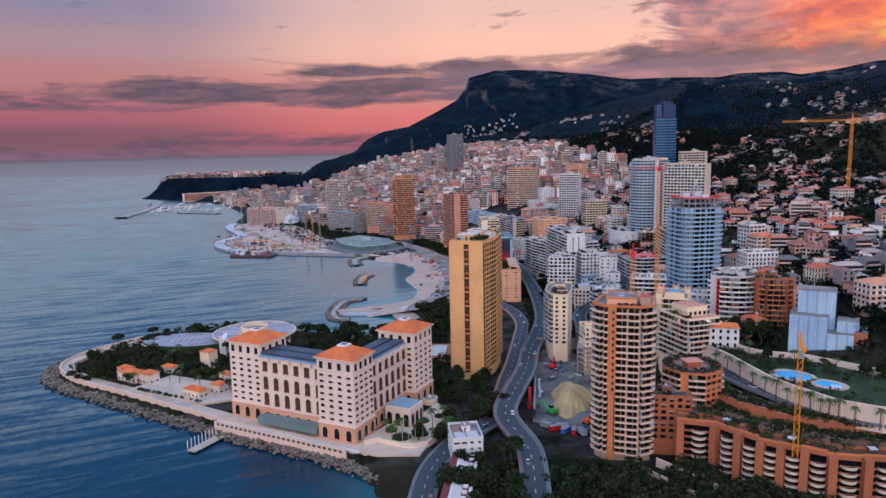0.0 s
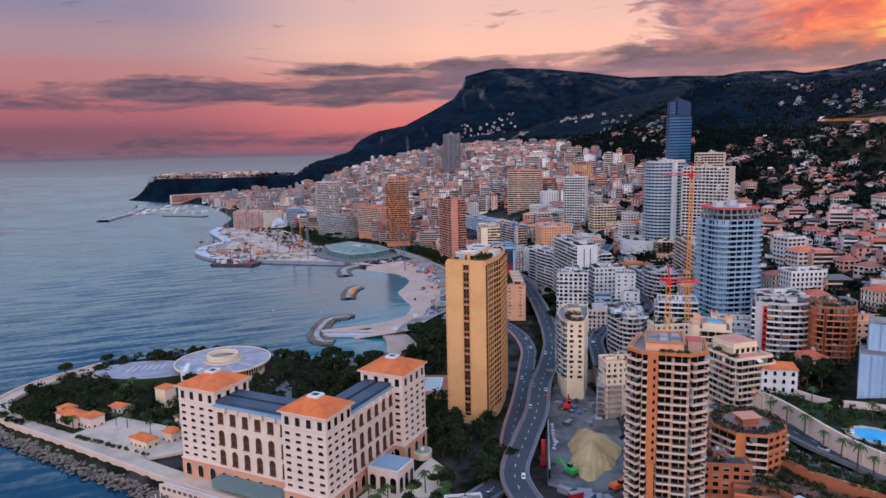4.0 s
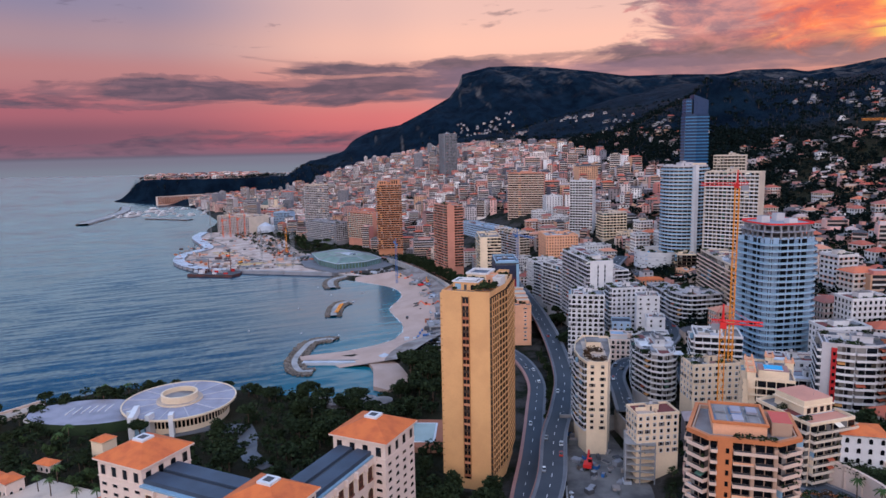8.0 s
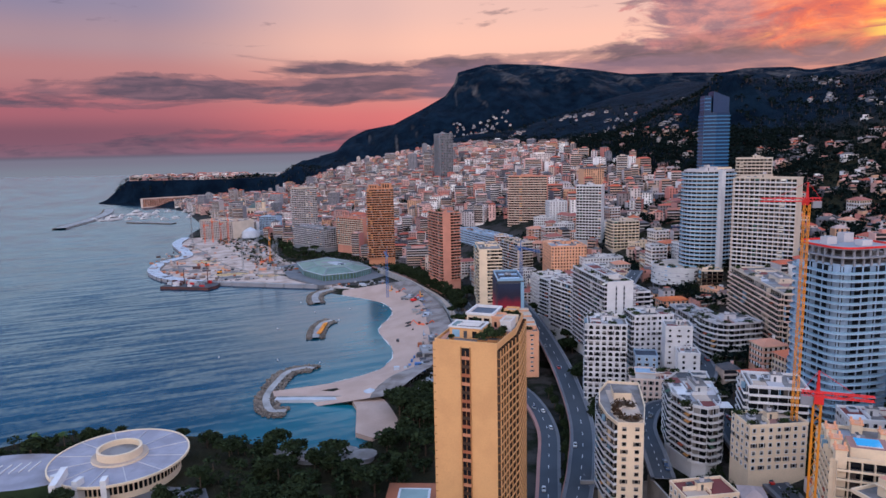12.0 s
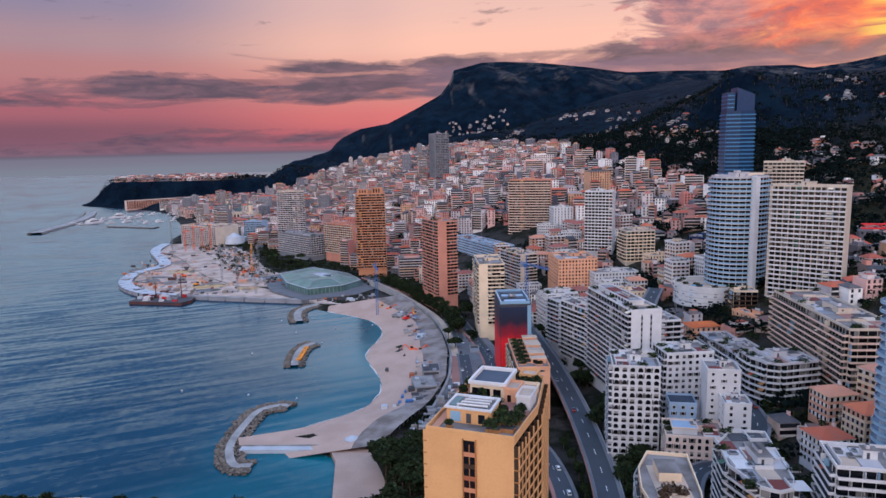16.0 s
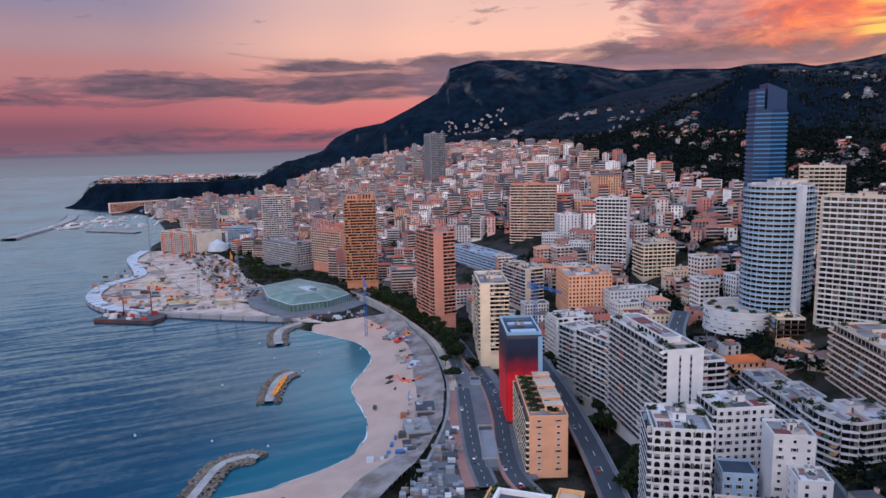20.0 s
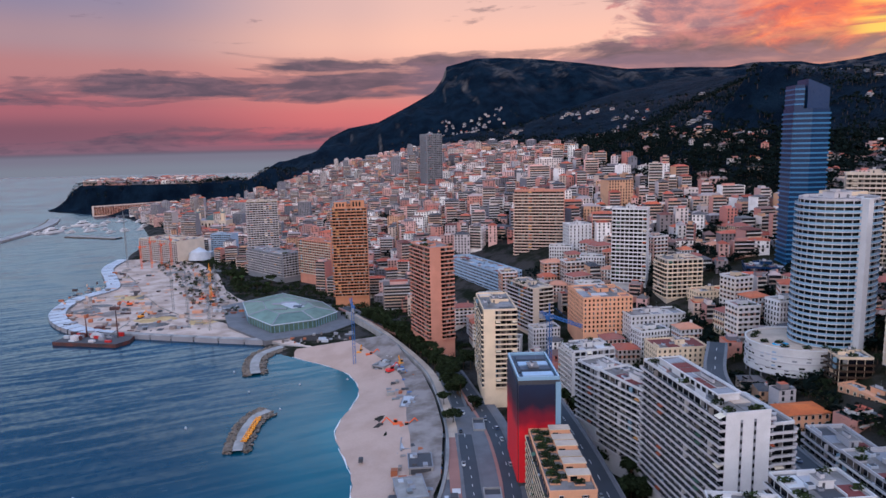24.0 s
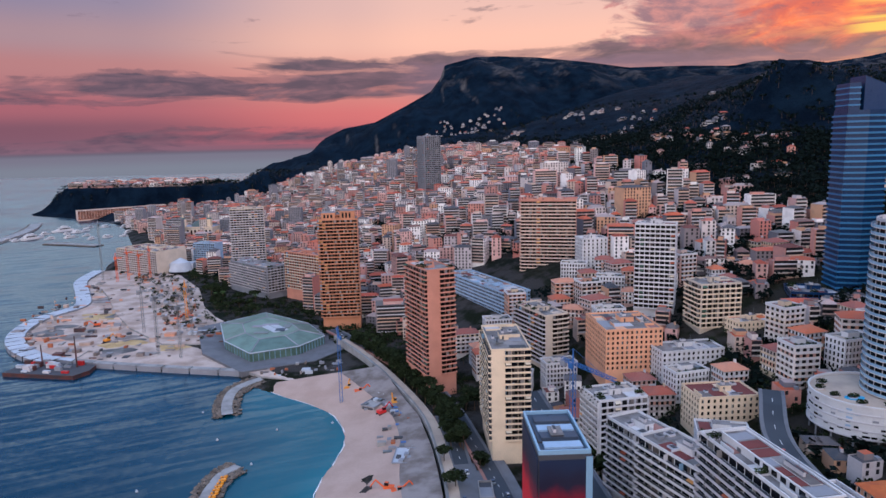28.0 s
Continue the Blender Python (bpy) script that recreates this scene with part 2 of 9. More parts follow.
BLUEGLASS = material("blue_curtain_wall_glass", (10, 48, 86), 0.3, 0.0, vary=0.35, bump=0.0, stain=0.1, spec=0.3)
BLUEBAND = material("deep_blue_spandrel_panel", (42, 104, 148), 0.35, 0.0, vary=0.25, bump=0.0, stain=0.1)
LILAC = material("pale_lilac_roof_sheet", (146, 142, 154), 0.7, alt=(120, 116, 128), stain=0.25)
BROWN = material("brown_beige_concrete", (172, 138, 118))
PALEGLASS = material("pale_blue_glass_balustrade", (128, 160, 184), 0.25, vary=0.2, bump=0.0, stain=0.05)
ASPHALT = material("asphalt", (62, 67, 76), 0.9, alt=(48, 53, 62), size=2.0, stain=0.2)
PAVING = material("pale_paving", (190, 168, 152), 0.85, alt=(156, 138, 128), size=1.5, stain=0.25)
TERRACOTTAFLOOR = material("worn_terracotta_paving", (112, 74, 60), 0.9, alt=(70, 56, 46), stain=0.33)
PINKPAVE = material("rose_paving", (152, 108, 100), 0.85)
KERBGREY = material("grey_pavement", (104, 104, 110), 0.9, alt=(84, 84, 90), stain=0.2)
LINE = material("white_road_paint", (210, 210, 210), 0.7)
SAND = material("pink_sand", (178, 150, 138), 0.95, alt=(162, 134, 122), size=2.0, stain=0.25)
DIRT = material("pale_building_site_earth", (140, 130, 128), 0.95, alt=(104, 92, 88), size=1.2, stain=0.35)
ROCK = material("breakwater_stone", (112, 100, 92), 0.9, alt=(50, 45, 43), size=0.6, bump=0.6, per="island", vary=0.5)
SITEEARTH = material("pale_sandy_fill", (190, 168, 158), 0.95, alt=(136, 112, 100), size=2.0, stain=0.25)
QUAY = material("quay_concrete", (150, 146, 146), 0.85, alt=(112, 108, 108), stain=0.25)
HULL = material("rusty_dark_hull", (54, 42, 46), 0.6, alt=(96, 48, 40), stain=0.3)
WOOD = material("weathered_pier_planks", (176, 160, 148), 0.85)
STONEPINK = material("pale_pink_stone_edge", (206, 176, 160), 0.8, stain=0.1)
RUSSET = material("russet_shrub_foliage", (74, 52, 36), 0.9, alt=(50, 40, 28), vary=0.5, per="island", bump=0.0, stain=0.2, spec=0.08)
FABRIC = material("pale_blue_scaffold_netting", (164, 186, 210), 0.9, alt=(130, 156, 190), size=2.0, stain=0.3, bump=0.4)
POOL = material("turquoise_pool_water", (56, 166, 214), 0.1, vary=0.02, bump=0.05, stain=0.05)
POOLDULL = material("grey_green_pool_water", (132, 150, 148), 0.15, vary=0.02, bump=0.05)
TRUNK = material("tree_bark", (84, 66, 54), 0.95)
LEAF = material("dark_pine_foliage", (42, 51, 32), 0.9, alt=(19, 27, 17), vary=0.9, per="island", bump=0.0, stain=0.2, spec=0.08)
LEAFPALE = material("olive_foliage", (52, 64, 38), 0.9, alt=(48, 62, 36), vary=0.6, per="island", bump=0.0, stain=0.2, spec=0.08)
# LEAF for far slopes, with distance haze put into its darker, bluer colour
FARLEAF = material("haze_tinted_pine_foliage", (17, 27, 25), 0.9, alt=(10, 18, 18), vary=0.6, per="island", bump=0.0, stain=0.2, spec=0.05)
PALM = material("palm_fronds", (64, 82, 46), 0.8, vary=0.5, per="island", bump=0.0, spec=0.08)
GRASS = material("lawn", (40, 56, 30), 0.95, alt=(26, 40, 22), stain=0.3)
AWNING = material("slate_green_roof_sheet", (98, 118, 120), 0.6)
SLATE = material("dark_blue_slate_roof", (58, 70, 88), 0.6, alt=(44, 52, 66), stain=0.2)
GREENROOF = material("pale_green_glass_roof", (90, 116, 106), 0.4, alt=(68, 92, 82), vary=0.3, stain=0.3)
PITEARTH = material("grey_pit_mud", (112, 108, 108), 0.95, alt=(70, 68, 70), size=1.4, stain=0.33)
HEAPSAND = material("tan_heaped_earth", (186, 156, 112), 0.95, alt=(146, 116, 80), size=1.2, stain=0.3, bump=0.6)
GREENMACH = material("green_machine_paint", (40, 150, 66), 0.5)
# brown joinery and panels; inside the ochre tower's loggias it is painted shade
LOGGIA = material("dark_brown_screen_and_loggia_shade", (60, 40, 28), 0.6, stain=0.2)
SCREENRED = material("red_brown_loggia_joinery", (112, 60, 50), 0.6)
BLIND = material("pale_roller_blind", (120, 114, 112), 0.7, vary=0.5, bump=0.0)
SHUTTER = material("brown_grey_shutter", (74, 64, 60), 0.7, vary=0.5, bump=0.0)
CLOTHS = [material("ochre_awning_cloth", (196, 140, 84), 0.9), material("cream_awning_cloth", (220, 206, 186), 0.9), material("green_awning_cloth", (70, 98, 84), 0.9), material("rust_awning_cloth", (168, 84, 60), 0.9)]
CANVAS = material("white_canvas", (176, 180, 190), 0.9)
ORANGEMACH = material("orange_machine_paint", (226, 92, 40), 0.5)
CARPAINT = palette("car_paint", [(190, 190, 194), (40, 42, 46), (120, 124, 130), (170, 40, 38), (220, 220, 222), (60, 80, 110)], 0.35)
GRASSY, PALMY = GRASS, LEAFPALE
TRAM = material("red_white_striped_roof", (206, 190, 190), 0.7)


def gradient_red():
    """Wrap of the office tower: black above, deep red glowing band printed below."""
    m = material("black_to_red_printed_wrap", (20, 20, 30), 0.5, bump=0.0, stain=0.0)
    N = Nodes(m.node_tree)
    hsv = next(n for n in m.node_tree.nodes if n.bl_idname == "ShaderNodeHueSaturation")
    s = N.add("ShaderNodeSeparateXYZ")
    N.put(s.inputs[0], N.add("ShaderNodeTexCoord").outputs["Generated"])
    z = N.math("ADD", s.outputs[2], N.math("MULTIPLY_ADD", N.noise(N.add("ShaderNodeTexCoord").outputs["Object"], 0.12, 3.0), 0.2, -0.1))
    N.put(hsv.inputs["Color"], N.ramp(z, [(0.0, lin(226, 34, 44)), (0.5, lin(214, 26, 40)), (0.66, lin(120, 18, 40)), (0.8, lin(26, 24, 46)), (1.0, lin(24, 36, 62))]))
    return m


WRAP = gradient_red()


def water_material():
    m = bpy.data.materials.new("sea_water")
    m.use_nodes = True
    m.node_tree.nodes.clear()
    N = Nodes(m.node_tree)
    pos = N.add("ShaderNodeNewGeometry").outputs["Position"]
    s = N.add("ShaderNodeSeparateXYZ")
    N.put(s.inputs[0], pos)
    shallow = N.attribute("shallow")
    deep = N.mix(N.ramp(N.noise(pos, 0.006, 4.0), [(0.35, 0.0), (0.7, 1.0)]), lin(0, 39, 60), lin(0, 50, 73))
    tone = N.mix(N.ramp(shallow, [(0.0, 0.0), (0.5, 0.55), (1.0, 1.0)]), deep, lin(16, 98, 112))
    b = N.add("ShaderNodeBsdfPrincipled")
    N.put(b.inputs["Base Color"], tone)
    b.inputs["Roughness"].default_value = 0.18
    b.inputs["Specular IOR Level"].default_value = 0.5
    b.inputs["IOR"].default_value = 1.33
    # long swell lines that run in to the shore, and small chop; a south tilt is added so reflections catch higher sky
    mp = N.add("ShaderNodeMapping")
    mp.vector_type = "TEXTURE"
    mp.inputs["Rotation"].default_value = (0, 0, radians(24))
    mp.inputs["Scale"].default_value = (70.0, 8.5, 20.0)
    N.put(mp.inputs[0], pos)
    swell = N.noise(mp.outputs[0], 1.0, 5.0, 0.62, 0.5)
    slick = N.noise(pos, 0.004, 3.0)
    chop = N.noise(pos, 0.2, 4.0)
    calm = N.attribute("calm")
    lean = N.math("MULTIPLY_ADD", N.ramp(swell, [(0.38, 0.0), (0.62, 1.0)]), -0.115, N.math("MULTIPLY_ADD", slick, -0.1, N.math("MULTIPLY_ADD", chop, -0.14, 0.080)))
    nv = N.add("ShaderNodeVectorMath")
    nv.operation = "NORMALIZE"
    still = N.math("MULTIPLY_ADD", calm, -0.75, 1.0)
    N.put(nv.inputs[0], N.xyz(N.math("MULTIPLY_ADD", chop, 0.1, -0.05), N.math("MULTIPLY", lean, still), 1.0))
    N.put(b.inputs["Normal"], nv.outputs[0])
    N.put(N.add("ShaderNodeOutputMaterial").inputs[0], b.outputs[0])
    return m


WATER = water_material()


def ground_material():
    """Scrub and pines on the slopes, hazed navy far off, bare rock where it is steep, grey built-up ground by the sea.
    """
    m = bpy.data.materials.new("hillside_ground")
    m.use_nodes = True
    m.node_tree.nodes.clear()
    N = Nodes(m.node_tree)
    g = N.add("ShaderNodeNewGeometry")
    pos = g.outputs["Position"]
    s = N.add("ShaderNodeSeparateXYZ")
    N.put(s.inputs[0], g.outputs["Normal"])
    town = N.attribute("town")
    n = N.noise(pos, 0.02, 6.0, 0.65)
    fine = N.noise(pos, 0.3, 4.0)
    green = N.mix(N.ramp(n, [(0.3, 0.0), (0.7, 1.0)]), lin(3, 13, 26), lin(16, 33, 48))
    # slope colour turns navy with distance: aerial haze put into the colour
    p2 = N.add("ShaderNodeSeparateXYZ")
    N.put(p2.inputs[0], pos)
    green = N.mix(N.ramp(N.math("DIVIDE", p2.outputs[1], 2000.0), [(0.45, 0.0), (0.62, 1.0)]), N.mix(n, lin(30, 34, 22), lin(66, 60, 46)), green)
    rock = N.mix(N.noise(pos, 0.12, 5.0), lin(46, 48, 54), lin(128, 118, 114))
    hill = N.mix(N.ramp(N.math("MULTIPLY_ADD", n, 0.35, s.outputs[2]), [(0.66, 1.0), (0.80, 0.0)]), green, rock)
    # bare limestone near the crest of the mountain
    p3 = N.add("ShaderNodeSeparateXYZ")
    N.put(p3.inputs[0], pos)
    crest = N.math("MULTIPLY", N.ramp(N.math("DIVIDE", p3.outputs[2], 500.0), [(0.62, 0.0), (0.84, 1.0)]), N.ramp(N.noise(pos, 0.011, 7.0, 0.7), [(0.48, 0.0), (0.66, 1.0)]))
    hill = N.mix(N.math("MULTIPLY", crest, 0.55), hill, rock)
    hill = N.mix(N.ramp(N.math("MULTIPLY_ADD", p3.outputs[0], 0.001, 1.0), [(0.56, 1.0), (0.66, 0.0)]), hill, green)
    urban = N.mix(N.ramp(N.noise(pos, 0.05, 5.0), [(0.4, 0.0), (0.6, 1.0)]), lin(78, 73, 73), lin(30, 36, 26))
    b = N.add("ShaderNodeBsdfPrincipled")
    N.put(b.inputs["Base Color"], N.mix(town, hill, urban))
    b.inputs["Roughness"].default_value = 0.95
    b.inputs["Specular IOR Level"].default_value = 0.04
    bp = N.add("ShaderNodeBump")
    bp.inputs["Strength"].default_value, bp.inputs["Distance"].default_value = 1.0, 14.0
    N.put(bp.inputs["Height"], N.noise(pos, 0.028, 9.0, 0.72)), N.put(b.inputs["Normal"], bp.outputs[0])
    N.put(N.add("ShaderNodeOutputMaterial").inputs[0], b.outputs[0])
    return m


GROUND = ground_material()


# ---------------------------------------------------------------- mesh writing
class Mesh:
    """Collects boxes, prisms and tubes into one mesh with material slots."""

    def __init__(self):
        self.v, self.f, self.m, self.slots = [], [], [], []

    def slot(self, mat):
        if mat not in self.slots:
            self.slots.append(mat)
        return self.slots.index(mat)

    def poly(self, pts, mat):
        n = len(self.v)
        self.v += [tuple(p) for p in pts]
        self.f.append(tuple(range(n, n + len(pts))))
        self.m.append(self.slot(mat))

    def box(self, x0, x1, y0, y1, z0, z1, mat, top=None):
        n, k = len(self.v), self.slot(mat)
        self.v += [(x0, y0, z0), (x1, y0, z0), (x1, y1, z0), (x0, y1, z0), (x0, y0, z1), (x1, y0, z1), (x1, y1, z1), (x0, y1, z1)]
        self.f += [tuple(n + i for i in q) for q in ((3, 2, 1, 0), (4, 5, 6, 7), (0, 1, 5, 4), (1, 2, 6, 5), (2, 3, 7, 6), (3, 0, 4, 7))]
        self.m += [k, self.slot(top) if top else k, k, k, k, k]

    def prism(self, pts, z0, z1, mat, top=None):
        n, c, k = len(self.v), len(pts), self.slot(mat)
        self.v += [(p[0], p[1], z0) for p in pts] + [(p[0], p[1], z1) for p in pts]
        self.f += [(n + i, n + (i + 1) % c, n + c + (i + 1) % c, n + c + i) for i in range(c)]
        self.f += [tuple(range(n + c - 1, n - 1, -1)), tuple(range(n + c, n + 2 * c))]
        self.m += [k] * (c + 1) + [self.slot(top) if top else k]

    def ring(self, outer, inner, z0, z1, mat):
        """A wall between two outlines with the same number of corners."""
        c = len(outer)
        for i in range(c):
            j = (i + 1) % c
            o0, o1, i0, i1 = outer[i], outer[j], inner[i], inner[j]
            self.poly([(*o0, z0), (*o1, z0), (*o1, z1), (*o0, z1)], mat)
            self.poly([(*i1, z0), (*i0, z0), (*i0, z1), (*i1, z1)], mat)
            self.poly([(*o0, z1), (*o1, z1), (*i1, z1), (*i0, z1)], mat)
            self.poly([(*i0, z0), (*i1, z0), (*o1, z0), (*o0, z0)], mat)

    def tube(self, a, b, r0, r1, mat, sides=6):
        a, b = V3(a), V3(b)
        q = (b - a).to_track_quat("Z", "Y")
        n = len(self.v)
        for p, r in ((a, r0), (b, r1)):
            for i in range(sides):
                t = 2 * math.pi * i / sides
                self.v.append(tuple(p + q @ V3((r * math.cos(t), r * math.sin(t), 0))))
        k = self.slot(mat)
        self.f += [(n + i, n + (i + 1) % sides, n + sides + (i + 1) % sides, n + sides + i) for i in range(sides)]
        self.f += [tuple(range(n + sides - 1, n - 1, -1)), tuple(range(n + sides, n + 2 * sides))]
        self.m += [k] * (sides + 2)

    def data(self, name):
        me = bpy.data.meshes.new(name)
        me.from_pydata(self.v, [], self.f)
        for s in self.slots:
            me.materials.append(s)
        me.polygons.foreach_set("material_index", self.m)
        me.update()
        return me


def part(name, mesh, parent, label="", m=None):
    """One mesh object under a thing or under a part."""
    ob = new(name, mesh.data(name) if isinstance(mesh, Mesh) else mesh)
    ob.parent = parent
    if m is not None:
        ob.matrix_basis = m
    if label:
        ob["label"] = label
    return ob


def thing(name, label, category, m, group="", kind=""):
    ob = new(name)
    ob.matrix_basis = m
    ob.empty_display_size = 2
    return tagged(ob, label, category, group, kind)


def solid(name, mesh, label, category, m=None, group="", kind=""):
    ob = new(name, mesh.data(name))
    if m is not None:
        ob.matrix_basis = m
    return tagged(ob, label, category, group, kind)


# ---------------------------------------------------------------- the lie of the land
COAST = np.array([(500, -700), (-14, -700), (-8, 150), (-33, 292), (-84, 323), (-118, 338), (-165, 365), (-211, 392),
                  (-259, 421), (-288, 451), (-282, 492), (-258, 530), (-236, 556), (-200, 566), (-147, 560), (-104, 545),
                  (-73, 533), (-49, 534), (-43, 555), (-50, 580), (-58, 600), (-110, 614), (-114, 624), (-88, 631), (-62, 643), (-43, 663), (-34, 698), (-42, 730),
                  (-52, 748), (-62, 777), (-49, 805), (-46, 832), (-58, 872), (-80, 897), (-128, 918), (-150, 955),
                  (-280, 1060), (-400, 1290), (-480, 1440), (-500, 1600), (-560, 1720), (-700, 2010), (-880, 2150),
                  (-1090, 2280), (-1080, 2450), (-820, 2580), (-660, 2900), (-700, 4700), (3600, 4700), (3600, -700)], float)
for _ in range(2):  # round the corners off
    nxt = np.roll(COAST, -1, 0)
    COAST = np.stack([0.75 * COAST + 0.25 * nxt, 0.25 * COAST + 0.75 * nxt], 1).reshape(-1, 2)
RIDGE_X = (-900, -681, -568, -468, -429, -341, -217, -92, 6, 46, 62, 179, 276, 421, 615, 785, 1003, 1197, 1293, 1486, 1560, 1727, 1889, 2300)
RIDGE_Z = (40, 84, 111, 134, 182, 224, 246, 308, 361, 413, 460, 489, 491, 484, 463, 438, 441, 437, 454, 455, 441, 462, 493, 520)


COAST_NEXT = np.roll(COAST, -1, 0)


def coast_distance(x, y):
    """Metres from the shore, above zero on land."""
    x, y = np.asarray(x, float), np.asarray(y, float)
    shape = x.shape
    x, y = x.reshape(-1, 1), y.reshape(-1, 1)
    (ax, ay), (bx, by) = COAST.T, COAST_NEXT.T
    ex, ey = bx - ax, by - ay
    out = np.empty(len(x))
    for i in range(0, len(x), 4000):
        px, py = x[i:i + 4000], y[i:i + 4000]
        t = np.clip(((px - ax) * ex + (py - ay) * ey) / (ex * ex + ey * ey), 0, 1)
        best = np.sqrt(((px - ax - t * ex) ** 2 + (py - ay - t * ey) ** 2).min(1))
        cross = ((ay > py) != (by > py)) & (px < ex * (py - ay) / np.where(ey == 0, 1e-9, ey) + ax)
        out[i:i + 4000] = np.where(cross.sum(1) % 2 == 1, best, -best)
    return out.reshape(shape)


def step(a, b, x):
    t = np.clip((x - a) / (b - a), 0, 1)
    return t * t * (3 - 2 * t)


def ground(x, y):
    """Height of the ground, for arrays or single numbers."""
    x, y = np.asarray(x, float), np.asarray(y, float)
    d = coast_distance(x, y)
    foot = np.interp(y, (-600, 250, 290, 320, 360, 470, 720, 800, 870, 950, 1050, 1200, 1350, 1700, 2100, 2700, 3400),
                     (260, 190, 145, 104, 82, 72, 76, 66, 44, 8, -40, -125, -200, -290, -480, -600, -560))
    s = np.maximum(x - foot, 0)
    inland = 0.36 * np.minimum(s, 170) + 0.23 * np.maximum(s - 170, 0)
    inland = inland + 60 * np.exp(-(((x - 560) / 150) ** 2 + ((y - 1500) / 170) ** 2))
    # a rocky knob stands out of the slope
    k = np.hypot((x - 478) / 62, (y - 1385) / 80) * (1 + 0.16 * np.sin(3.1 * np.arctan2(y - 1385, x - 478) + 0.7) + 0.09 * np.sin(7 * np.arctan2(y - 1385, x - 478)))
    inland = inland + 50 * (1 - step(0.25, 1.15, k)) * (1 + 0.12 * np.sin(x * 0.16) * np.sin(y * 0.13))
    inland = inland + 14 * np.sin(x * 0.011 + 1.3) * np.sin(y * 0.008) * np.clip(s / 500, 0, 1)
    # far ridge, drawn to its skyline as seen from the sea
    far = np.maximum(y, 300)
    prof = np.interp(x * 3200 / far, RIDGE_X, RIDGE_Z)
    cap = 150 + (prof - 150) * far / 3200
    soft = sum(np.interp(x * 3200 / far + k, RIDGE_X, RIDGE_Z) for k in (-260, -130, 0, 130, 260)) / 5
    soft = np.minimum(soft, prof + 60)
    prof_at = soft + (prof - soft) * step(2980, 3170, y)
    slope = prof_at * (0.12 + 0.88 * step(2150, 3200, y)) * step(1700, 2300, y)
    crag = 16 * np.sin(x * 0.019 + y * 0.004 + 1.4 * np.sin(y * 0.004)) + 9 * np.abs(np.sin(x * 0.031 + 2 + y * 0.009)) + 9 * np.sin(y * 0.019 + x * 0.007) + 5 * np.sin(x * 0.093 + y * 0.02)
    slope = slope + crag * step(1900, 2500, y) * (1 - step(2950, 3180, y))
    z = np.where(y > 1700, np.maximum(np.minimum(inland, 0.9 * cap), slope), inland)
    z = np.where(y > 900, np.minimum(z, np.maximum(cap * 0.96, 60)), z)
    z = z + step(2850, 3100, y) * (3.5 * np.sin(x * 0.071 + 2 * np.sin(x * 0.013)) + 2.5 * np.sin(x * 0.043 + 1) + 2 * np.sin(x * 0.11 + y * 0.03))
    z = np.where(y > 3200, prof * (1 - 0.15 * (y - 3200) / 1000), z)
    # the old rock by the harbour
    e = (((x + 790) / 290) ** 2 + ((y - 2410) / 165) ** 2) * (1 + 0.07 * np.sin(x * 0.041) + 0.05 * np.sin(x * 0.11 + 1))
    z = np.maximum(z, 62 * (1 - step(0.8, 1.08, e)))
    z = np.maximum(z, 94 * np.exp(-(((x + 480) / 95) ** 2 + ((y - 2450) / 110) ** 2)))
    low = np.interp(y, (0, 250, 600, 900, 5000), (5, 5, 3.2, 3.2, 4))
    z = np.minimum(4 + z, 0.16 * np.maximum(d, 0) + 0.9 * np.maximum(d - 22, 0) + 0.5 * (low > 4) * np.clip(d, 0, 6))
    return np.where(d > 0, np.where(z < low, np.minimum(low, 0.16 * d + 0.6 * (low > 4) * np.clip(d, 0, 6)), z), np.maximum(-6, d * 0.15) - 0.3)


def gz(x, y):
    return float(ground(x, y))


def sheet(name, xs, ys, height, mat, smooth=True):
    """A grid of ground; height takes arrays."""
    X, Y = np.meshgrid(np.array(xs), np.array(ys))
    Z = height(X, Y)
    nx, ny = len(xs), len(ys)
    i = (np.arange(ny - 1)[:, None] * nx + np.arange(nx - 1)[None, :]).ravel()
    me = bpy.data.meshes.new(name)
    me.from_pydata(np.stack([X.ravel(), Y.ravel(), Z.ravel()], 1).tolist(), [], np.stack([i, i + 1, i + 1 + nx, i + nx], 1).tolist())
    me.materials.append(mat)
    me.polygons.foreach_set("use_smooth", [smooth] * len(me.polygons))
    return me, X.ravel(), Y.ravel()


def spaced(lo, a, b, hi, fine, coarse):
    return [*np.arange(lo, a, coarse), *np.arange(a, b, fine), *np.arange(b, hi + 1, coarse)]


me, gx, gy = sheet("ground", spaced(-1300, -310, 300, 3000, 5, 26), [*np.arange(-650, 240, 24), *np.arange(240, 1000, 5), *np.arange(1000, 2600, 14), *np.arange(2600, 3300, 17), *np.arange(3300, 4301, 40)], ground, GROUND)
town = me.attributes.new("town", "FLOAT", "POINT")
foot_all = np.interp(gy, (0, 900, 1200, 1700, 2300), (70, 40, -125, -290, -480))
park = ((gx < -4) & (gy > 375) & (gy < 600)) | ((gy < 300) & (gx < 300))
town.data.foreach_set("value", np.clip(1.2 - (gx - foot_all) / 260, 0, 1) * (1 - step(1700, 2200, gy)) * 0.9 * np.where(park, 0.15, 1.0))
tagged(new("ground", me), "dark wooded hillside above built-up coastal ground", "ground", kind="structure")

